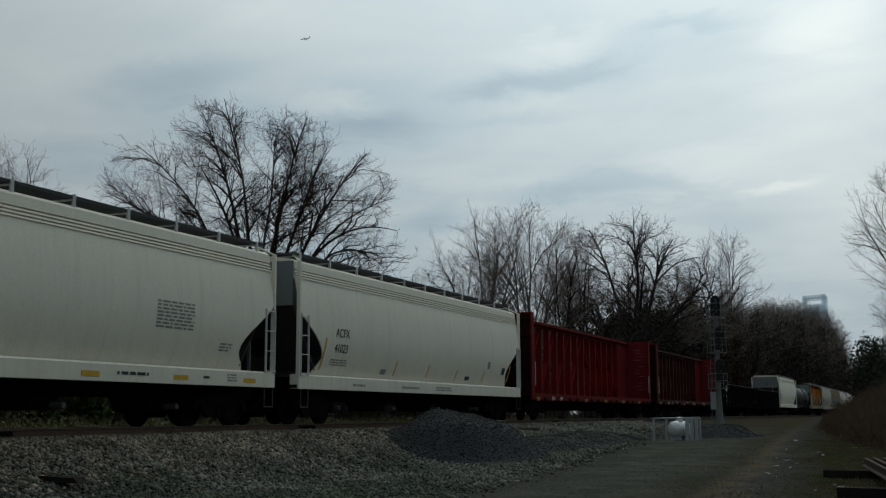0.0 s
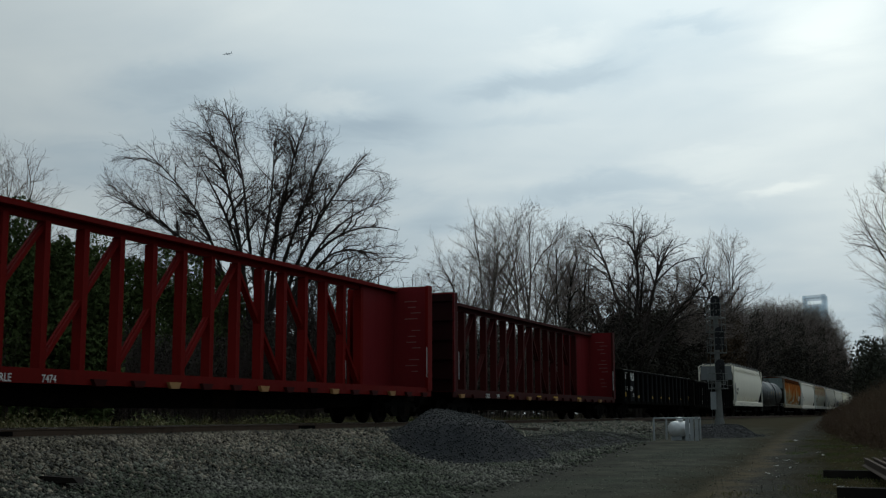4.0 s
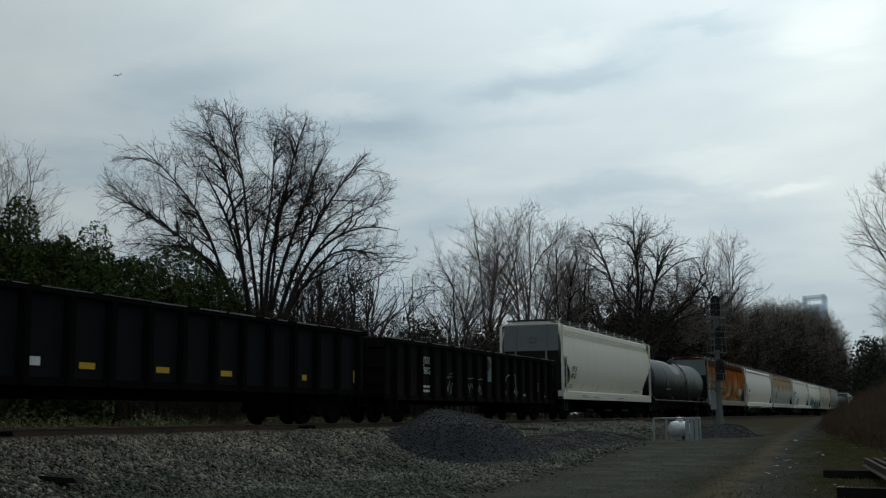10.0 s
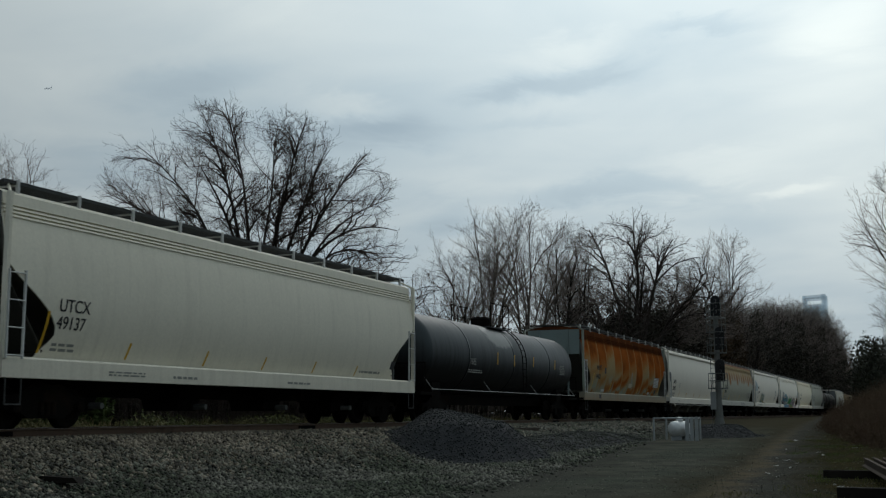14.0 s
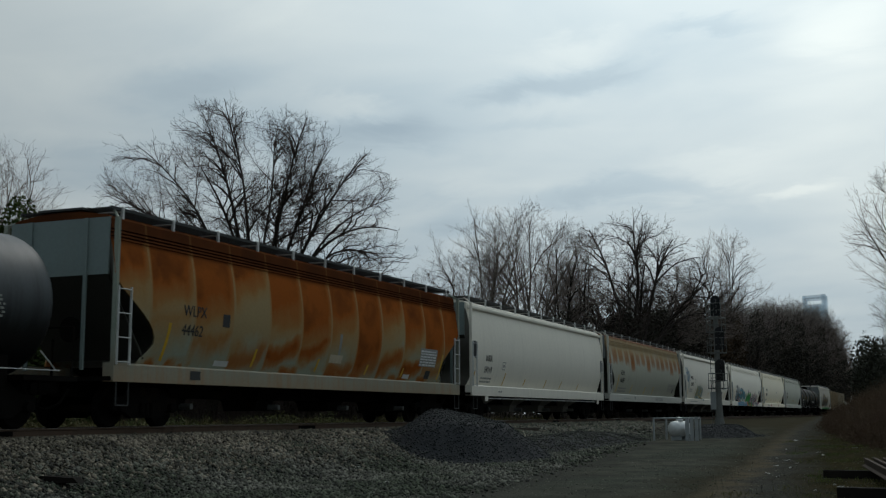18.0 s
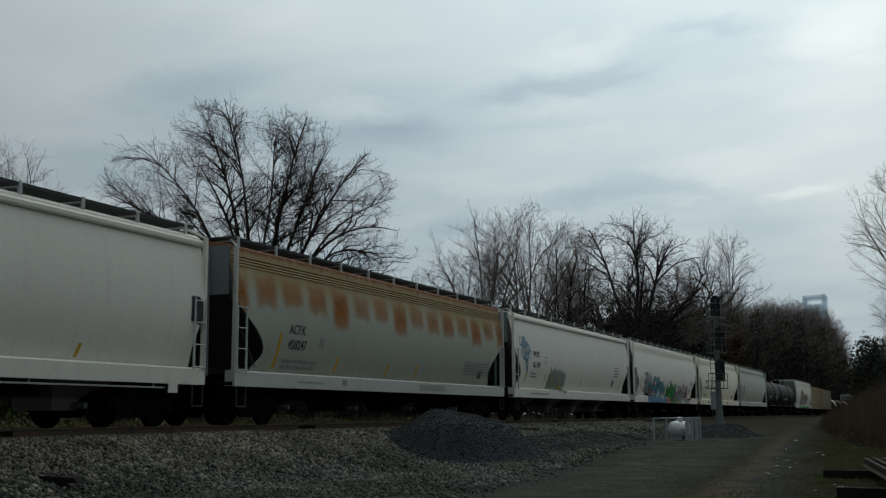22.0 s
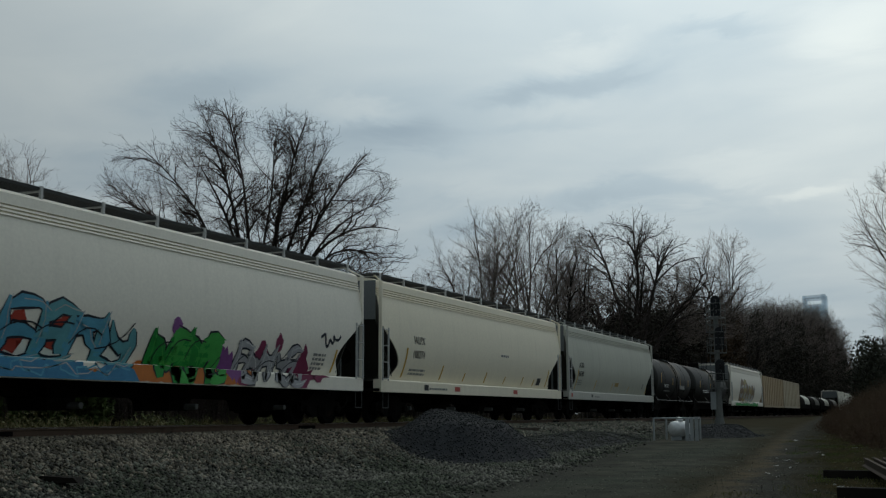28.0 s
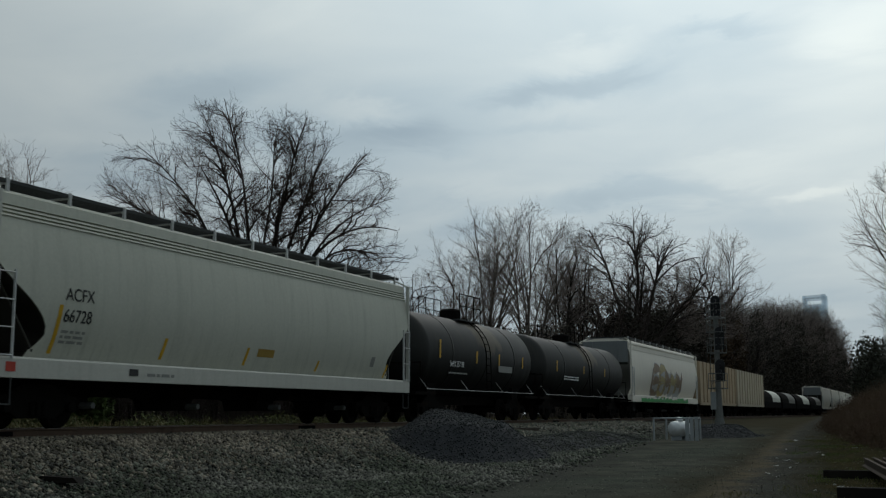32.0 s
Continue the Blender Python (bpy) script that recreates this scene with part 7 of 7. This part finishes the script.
    marks(c, "ACFX", "66728", -7.22, 2.5, gap=0.42), stencil(c, -7.2, -6.5, 1.66, 1.96, 3), stripes(c, [(-7.42, 1.45, 2.4), (-3.9, 1.48, 1.95), (-0.5, 1.48, 1.92), (3.2, 1.45, 1.75), (7.6, 1.4, 1.8)], w=0.11)
    decal(c, "placard", [rect(0.06, 0.86, 1.72, 1.92)], "spray_ochre"), decal(c, "placard", [rect(6.5, 6.75, 1.7, 2.0)], "faint"), decal(c, "placard", [rect(-5.2, -4.9, 1.08, 1.22)], "ink"), stencil(c, -4.6, -3.6, 1.08, 1.2, 1), decal(c, "placard", [rect(-8.75, -8.5, 1.06, 1.24)], "spray_red")
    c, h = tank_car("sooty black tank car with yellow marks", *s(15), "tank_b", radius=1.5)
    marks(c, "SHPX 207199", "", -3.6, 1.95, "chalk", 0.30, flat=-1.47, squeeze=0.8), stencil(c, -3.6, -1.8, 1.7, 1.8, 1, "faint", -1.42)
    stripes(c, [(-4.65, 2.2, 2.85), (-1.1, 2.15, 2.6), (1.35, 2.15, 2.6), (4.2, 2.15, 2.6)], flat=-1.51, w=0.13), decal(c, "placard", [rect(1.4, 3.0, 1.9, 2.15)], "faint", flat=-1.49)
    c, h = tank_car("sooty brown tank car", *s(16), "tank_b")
    stencil(c, -4.3, -1.9, 1.85, 2.08, 2, "chalk", -1.45), stripes(c, [(-5.5, 2.2, 2.7), (-1.0, 2.2, 2.6), (3.0, 2.2, 2.6)], flat=-1.455, w=0.13)
    c, h = hopper("white hopper car with brown graffiti", *s(17), "white_b", grooves=1, cut=0.35, start=3.0)
    rng = random.Random(16)
    mural(c, 21, -4.6, 4.2, 1.45, 3.0, 5, 0.55, ("spray_brown", "spray_straw"), "spray_grey", None, "spray_haze")
    decal(c, "graffiti_cloud", [[(-8 + 1.1 * i, 0.965), (-6.8 + 1.1 * i, 0.965), (-6.9 + 1.1 * i, rng.uniform(1.1, 1.35)), (-7.6 + 1.1 * i, rng.uniform(1.05, 1.3)), (-8.05 + 1.1 * i, rng.uniform(1.1, 1.35))] for i in range(13)], "spray_green", 2)
    box_car("tan ribbed freight car", *s(18), "tan")
    box_car("pale tan ribbed freight car", *s(19), "tan_b")
    for i in (20, 21, 22, 23):
        coil_car("dark coil car with one rounded grey hood", *s(i), "inner" if i % 2 else "grey")
    for i in range(24, 30):
        hopper("white covered hopper car far down the line", *s(i), "white_b", grooves=1, board=False)


def scrawl_path(pts, w):
    out = []
    for (ax, az), (bx, bz) in zip(pts, pts[1:]):
        d = math.hypot(bx - ax, bz - az) or 1
        ox, oz = -(bz - az) / d * w / 2, (bx - ax) / d * w / 2
        out.append([(ax - ox, az - oz), (bx - ox, bz - oz), (bx + ox, bz + oz), (ax + ox, az + oz)])
    return out


M["worn_chalk"] = surface("worn_white_spray", (0.26, 0.27, 0.26), 0.7, 0, 0.5, 8.0, bump=0)
M["spray_haze"] = surface("grey_overspray", (0.40, 0.40, 0.38), 0.6, 0, 0.3, 2.5, bump=0)
M["sage_end"] = car_paint("sage_end_paint", (0.17, 0.21, 0.20), dirt_amount=0.5)
M["rusty_sill"] = car_paint("stained_sill_paint", (0.25, 0.28, 0.23), dirt=(0.30, 0.13, 0.035), dirt_amount=1.0, spec=0.05)
M["grey_sill"] = car_paint("grey_sill_paint", (0.49, 0.485, 0.425), dirt_amount=0.3)
build_train()


# ---------------------------------------------------------------- things beside the track
def stone_pile(label, cx, cy, rx, ry, height, seed, flat=0.35, stone="slag"):
    pile = empty("stone_pile", label, "stone pile", "piles of crushed stone")
    rng = np.random.default_rng(seed)

    def top(x, y):
        d = math.hypot((x - cx) / rx, (y - cy) / ry)
        d += 0.10 * noise.noise((x * 0.9, y * 0.9, seed))
        h = height * (1 - smooth(flat * 0.6, 1.0, d) ** 0.9)
        return h + 0.05 * noise.noise((x * 2.3, y * 2.3, seed + 5)) * (1 if d < 1 else 0)

    xs = [cx + rx * 1.15 * (i / 22 - 1) for i in range(45)]
    ys = [cy + ry * 1.15 * (i / 22 - 1) for i in range(45)]
    me = bpy.data.meshes.new("mound")
    me.from_pydata([(x, y, ground_z(x, y) - 0.04 + top(x, y)) for x in xs for y in ys], [], [(i * 45 + j, (i + 1) * 45 + j, (i + 1) * 45 + j + 1, i * 45 + j + 1) for i in range(44) for j in range(44)])
    me.shade_smooth()
    part("mound", me, M["slagbed"], pile)
    n = int(5200 * rx * ry / 6)
    a, r = rng.uniform(0, 2 * np.pi, n), np.sqrt(rng.random(n)) * 1.12
    x, y = cx + rx * r * np.cos(a), cy + ry * r * np.sin(a)
    z = np.array([ground_z(p, q) - 0.03 + top(p, q) for p, q in zip(x, y)])
    part("loose_stone", stones("loose_stone", np.stack([x, y, z], 1), rng.uniform(0.014, 0.042, n) * (1 + 0.5 * (r > 0.85)), rng), M[stone], pile)["kind"] = "stuff"


M["berm"] = surface("dark_mixed_gravel", (0.058, 0.060, 0.050), 0.9, 0, 0.35, 1.0, 20, bump=0.3, islands=1.2, second=(0.036, 0.039, 0.032))
stone_pile("low ridge of dark gravel along the road", 42.5, 12.0, 10.5, 1.7, 0.34, 21, 0.5, "berm")
stone_pile("large pile of dark blue-grey crushed stone", 31.9, 12.5, 3.7, 2.4, 1.05, 3, 0.62)
stone_pile("low pile of dark crushed stone beside the signal", 53.0, 8.5, 3.3, 1.8, 0.52, 9, 0.55)


def fuel_tank():
    x, y = 48.1, 9.5
    z = ground_z(x, y)
    t = empty("fuel_tank", "dull silver horizontal fuel tank on short legs inside a frame", "tank")
    r, hl = 0.31, 0.40
    prof = [(-hl - 0.2 * math.cos(math.pi / 2 * i / 6), max(0.02, r * math.sin(math.pi / 2 * i / 6))) for i in range(7)]
    bm = bmesh.new()
    lathe(bm, prof + [(-a, b) for a, b in prof[::-1]], 24, "x")
    bmesh.ops.rotate(bm, verts=bm.verts, cent=(0, 0, 0), matrix=Matrix.Rotation(radians(-20), 3, "Z"))
    bmesh.ops.translate(bm, verts=bm.verts, vec=(0, 0, 0.47))
    part("shell", bm, M["white_tank"], t, smooth=True)
    bm = bmesh.new()
    lathe(bm, [(0.8, 0.16), (0.9, 0.16), (0.94, 0.1), (0.95, 0.02)], 16, "z")
    part("filler_cap", bm, M["white_tank"], t)
    for s in (-0.3, 0.3):
        bm = bmesh.new()
        c = Vector((s * math.cos(radians(-20)), s * math.sin(radians(-20)), 0))
        box(bm, c.x - 0.06, c.x + 0.06, c.y - 0.2, c.y + 0.2, -0.02, 0.2)
        part("leg", bm, M["galv"], t)
    t.location = (x, y, z)
    g = empty("tank_guard", "grey steel pipe frame with upright slats round a tank", "guard frame")
    # corner posts, top rails
    corners = [(-0.75, 0.85), (0.75, 0.85), (0.75, -0.62), (-0.75, -0.62)]
    for cx, cy in corners:
        bm = bmesh.new()
        box(bm, cx - 0.03, cx + 0.03, cy - 0.03, cy + 0.03, -0.05, 0.92)
        part("post", bm, M["galv"], g)
    for (ax, ay), (bx, by) in zip(corners, corners[1:] + corners[:1]):
        bm = bmesh.new()
        bar(bm, (ax, ay, 0.9), (bx, by, 0.9), 0.03, 6)
        part("top_rail", bm, M["galv"], g)
    for i in range(3):
        bm = bmesh.new()
        cy = -0.98 + 0.2 * i
        box(bm, -0.82, -0.78, cy - 0.07, cy + 0.07, -0.03, 0.96 - 0.04 * i)
        part("slat", bm, M["galv"], g)
    g.matrix_world = pose(x, y, z, 0, 0, -8)


fuel_tank()




def signal_mast():
    x, y = 74.0, 12.1
    z0 = ground_z(x, y)
    s = empty("railway_signal", "tall grey railway signal mast with black heads, platforms and cages", "signal")
    face = 78   # degrees; the heads look up the line
    bm = bmesh.new()
    lathe(bm, [(-0.05, 0.36), (0.1, 0.34), (0.5, 0.25), (1.6, 0.2), (2.3, 0.18), (7.2, 0.15), (7.3, 0.05)], 18, "z")
    part("mast", bm, M["dull_galv"], s)
    bm = bmesh.new()
    box(bm, -0.3, 0.3, -0.3, 0.3, -0.25, 0.06)
    part("footing", bm, M["galv"], s)
    bm = bmesh.new()
    box(bm, -0.2, 0.2, 0.1, 0.46, 1.0, 2.1)
    part("relay_case", bm, M["galv"], s, "pale grey steel relay case")
    for zp in (2.3, 4.55, 5.85, 6.75):
        bm = bmesh.new()
        for i in range(7):
            yy = -0.48 + 0.96 * i / 6
            box(bm, -0.45, 0.45, yy - 0.03, yy + 0.03, zp, zp + 0.04)
        box(bm, -0.45, -0.41, -0.5, 0.5, zp - 0.02, zp + 0.05)
        box(bm, 0.41, 0.45, -0.5, 0.5, zp - 0.02, zp + 0.05)
        part("platform", bm, M["dull_galv"], s)
        bm = bmesh.new()
        hi = zp + 0.95
        for a in (-0.43, 0.43):
            for b in (-0.48, 0.0, 0.48):
                bar(bm, (a, b, zp), (a, b, hi), 0.022, 5)
        for zz in (zp + 0.5, hi):
            for a in (-0.43, 0.43):
                bar(bm, (a, -0.48, zz), (a, 0.48, zz), 0.02, 5)
            for b in (-0.48, 0.48):
                bar(bm, (-0.43, b, zz), (0.43, b, zz), 0.02, 5)
        part("cage", bm, M["dull_galv"], s)
    for zh, off, tall in ((6.9, -0.05, 1.0), (4.75, -0.25, 1.15), (2.75, -0.22, 1.1)):
        h = part_head(s, zh, off, tall)
    bm = bmesh.new()
    for a in (-0.2, 0.2):
        bar(bm, (0.12, a + 0.28, 0.1), (0.12, a + 0.28, 7.6), 0.02, 5)
    for i in range(24):
        bar(bm, (0.12, 0.08, 0.3 + 0.3 * i), (0.12, 0.48, 0.3 + 0.3 * i), 0.013, 5)
    part("ladder", bm, M["dull_galv"], s)
    s.matrix_world = pose(x, y, z0, 0, 0, -8)


def part_head(s, zh, off, tall):
    """One signal head: a tall backplate with a round top, and three hooded lamps."""
    bm = bmesh.new()
    outline = [(off - 0.3, zh), (off + 0.3, zh)] + [(off + 0.3 * math.cos(math.pi * i / 12), zh + tall + 0.3 * math.sin(math.pi * i / 12)) for i in range(13)]
    prism(bm, outline, -0.2, -0.17, "x")
    head = part("signal_head", bm, M["signal_black"], s)
    for i in range(3):
        bm = bmesh.new()
        lathe(bm, [(-0.45, 0.12), (-0.2, 0.11), (-0.16, 0.11)], 14, "x")
        bmesh.ops.translate(bm, verts=bm.verts, vec=(0, off, zh + 0.25 + 0.35 * i * tall))
        part("lamp_hood", bm, M["signal_black"], head)
    return head


signal_mast()


def rail_stack():
    rng = random.Random(5)
    for x, y, turn in ((26.0, 2.1, -4), (20.0, 1.42, -2)):
        bm = bmesh.new()
        box(bm, -0.115, 0.115, -2.6, 0.0, 0, 0.17)
        t = part("timber", bm, M["timber"])
        t.matrix_world = pose(x, y, ground_z(x, y - 1) + 0.0, 0, 0, turn)
        tagged(t, "dark creosoted timber lying under stacked rails", "timber", "timbers under the rails")
    prof = [(-0.075, 0), (0.075, 0), (0.075, 0.015), (0.012, 0.04), (0.012, 0.135), (0.037, 0.145), (0.037, 0.18), (-0.037, 0.18), (-0.037, 0.145), (-0.012, 0.135), (-0.012, 0.04), (-0.075, 0.015)]
    for i in range(6):
        bm = bmesh.new()
        prism(bm, prof, -12 + rng.uniform(-0.3, 0.3), 0, "x")
        r = part("spare_rail", bm, M["rail_old"])
        y = 1.36 - 0.19 * i
        r.matrix_world = pose(28.0 + 0.12 * i, y, ground_z(25, y) + 0.18, 0, 0, 6.6)
        tagged(r, "rusty spare rail laid on timbers beside the road", "rail", "stacked spare rails")


M["timber"] = surface("tarred_wood", (0.014, 0.012, 0.010), 0.9, 0.0, 0.4, 3.0, stretch=(4, 1, 4), stain=(0.03, 0.026, 0.02), spec=0.05)
M["rail_old"] = surface("weathered_rail_steel", (0.055, 0.040, 0.030), 0.85, 0.0, 0.4, 5.0, stain=(0.11, 0.06, 0.035), spec=0.08)
rail_stack()


def litter():
    rng = random.Random(12)
    spots = [(22.6, 1.55, 0.22), (22.4, 1.4, 0.16), (34, 4.0, 0.14), (30, 3.55, 0.18), (27, 3.4, 0.16), (29, 3.1, 0.12), (38, 3.2, 0.15), (25.5, 3.0, 0.12), (36, 2.9, 0.2), (41, 2.3, 0.22),
             (21.0, 10.05, 0.16), (24.2, 12.3, 0.14), (25.9, 12.3, 0.13), (16.6, 9.7, 0.12), (33, 3.6, 0.2), (31.5, 3.2, 0.1), (21.5, 1.9, 0.12), (23.3, 1.7, 0.1), (40, 4.4, 0.14), (47, 4.8, 0.2)]
    for x, y, w in spots:
        w *= 0.62
        bm = bmesh.new()
        n = 7
        c = bm.verts.new((0, 0, w * 0.25))
        ring = [bm.verts.new((w * rng.uniform(0.5, 1.1) * math.cos(2 * math.pi * i / n), w * 0.5 * rng.uniform(0.5, 1.1) * math.sin(2 * math.pi * i / n), rng.uniform(0.0, 0.05))) for i in range(n)]
        for i in range(n):
            bm.faces.new((c, ring[i], ring[(i + 1) % n]))
        bmesh.ops.solidify(bm, geom=bm.faces, thickness=0.004)
        p = part("litter", bm, M["litter"])
        p.matrix_world = pose(x, y, ground_z(x, y) + 0.01, 0, 0, rng.uniform(0, 360))
        tagged(p, "crumpled scrap of white paper on the ground", "litter", "scraps of litter")
    # a broken board in the gravel
    BOARD = (14.8, 12.85)
    bm = bmesh.new()
    prism(bm, [(-0.5, 0), (0.45, 0), (0.35, 0.09), (-0.3, 0.12)], -0.12, 0.12)
    p = part("board", bm, M["timber"])
    p.matrix_world = pose(BOARD[0], BOARD[1], ground_z(*BOARD) + 0.03, 0, 0, -80) @ Matrix.Scale(0.9, 4)
    tagged(p, "dark broken board lying in the gravel", "board")
    for x, y in ((41.5, 14.2), (38, 13.9)):
        bm = bmesh.new()
        box(bm, -0.115, 0.115, -1.0, 1.0, 0, 0.12)
        p = part("old_tie", bm, M["tie"])
        p.matrix_world = pose(x, y, ground_z(x, y) - 0.03, 0, 0, 70)
        tagged(p, "discarded wooden tie lying beside the track", "tie", "discarded ties")


litter()


def city_tower():
    t = empty("office_tower", "distant pale office tower with an open frame at its top", "tower")
    h = 212.0
    bm = bmesh.new()
    prism(bm, [(-22, -20), (23, -20), (23, 20), (-22, 20)], 0, h - 32, "z")
    part("shaft", bm, M["hazed_shaft"], t)
    for a in range(9):
        bm = bmesh.new()
        yy = -20 + 5 * a
        box(bm, -22.6, -22.0, yy - 0.5, yy + 0.5, 0, h - 32)
        part("mullion", bm, M["hazed_frame"], t)
    for x0, x1, y0, y1, z0, z1 in ((-22, -17, 15.0, 20, h - 34, h - 2), (-22, -17, -20, -12.5, h - 34, h), (17, 22, 15, 20, h - 34, h - 2), (17, 22, -20, -12.5, h - 34, h)):
        bm = bmesh.new()
        box(bm, x0, x1, y0, y1, z0, z1)
        part("frame_post", bm, M["hazed_shaft"], t)
    for x0, x1 in ((-22, -17), (17, 22)):
        bm = bmesh.new()
        prism(bm, [(-20, h), (-20, h - 7), (20, h - 8.5), (20, h - 2)], x0, x1, "x")
        part("frame_beam", bm, M["hazed_frame"], t)
        bm = bmesh.new()
        prism(bm, [(-14, h - 32), (16, h - 32), (16, h - 19), (-14, h - 17)], x0 + 0.5, x1 - 0.5, "x")
        part("crown_wall", bm, M["hazed_shaft"], t)
    t.matrix_world = pose(2171, 176, 0, 0, 0, 0)


city_tower()


def airliner():
    p = empty("airplane", "small airliner far off under the clouds", "airplane")
    bm = bmesh.new()
    lathe(bm, [(-19, 0.3), (-13, 1.5), (-6, 2.0), (12, 2.0), (16, 1.6), (18.5, 0.7), (19, 0.1)], 16, "x")
    part("fuselage", bm, M["plane"], p, smooth=True)
    for s in (-1, 1):
        bm = bmesh.new()
        prism(bm, [(5, s * 1.5), (-1, s * 1.5), (-5.5, s * 17), (-3.8, s * 17)], -0.7, -0.2, "z")
        part("wing", bm, M["plane"], p)
        bm = bmesh.new()
        prism(bm, [(-14, s * 0.5), (-17.5, s * 0.5), (-19, s * 6.5), (-17.8, s * 6.5)], 0.6, 0.9, "z")
        part("tailplane", bm, M["plane"], p)
        bm = bmesh.new()
        lathe(bm, [(-1.5, 0.7), (0, 1.0), (2.6, 1.0)], 12, "x")
        bmesh.ops.translate(bm, verts=bm.verts, vec=(2.4, s * 5.4, -1.7))
        part("engine", bm, M["plane"], p)
    bm = bmesh.new()
    prism(bm, [(-13, 1.2), (-18, 1.2), (-20, 7.5), (-17.5, 7.5)], -0.25, 0.25)
    part("tail_fin", bm, M["plane"], p)
    return p


M["plane"] = surface("aircraft_skin", (0.78, 0.79, 0.80), 0.4, 0.1, 0.1, 0.3, bump=0)
plane = airliner()


# ---------------------------------------------------------------- what moves
def motions():
    times = [float(t) for t in range(33)]
    for car, x in CARS:
        walk(car, [(t, pose(x - run(t), TRACK_Y, 0)) for t in times])
    # all wheels roll alike: a turn for each 2.64 m
    rows = []
    steps = 512
    for i in range(steps + 1):
        t = 32.0 * i / steps
        rows.append((t, -math.degrees(run(t) / 0.42)))
    for w, x in WHEELSETS:
        walk(w, [(t, pose(x, 0, 0.42, 0, a, 0)) for t, a in rows])
    walk(plane, [(t, pose(3468 - 5.1 * t, 1985 + 78.7 * t, 1339 - 5.4 * t, 0, 2, 93.7)) for t in (0.0, 16.0, 32.0)])
    walk(cloud_sheet, [(0.0, pose(0, 0, 0)), (32.0, pose(0, 0, -34, 0, 0, -1.55))])


motions()
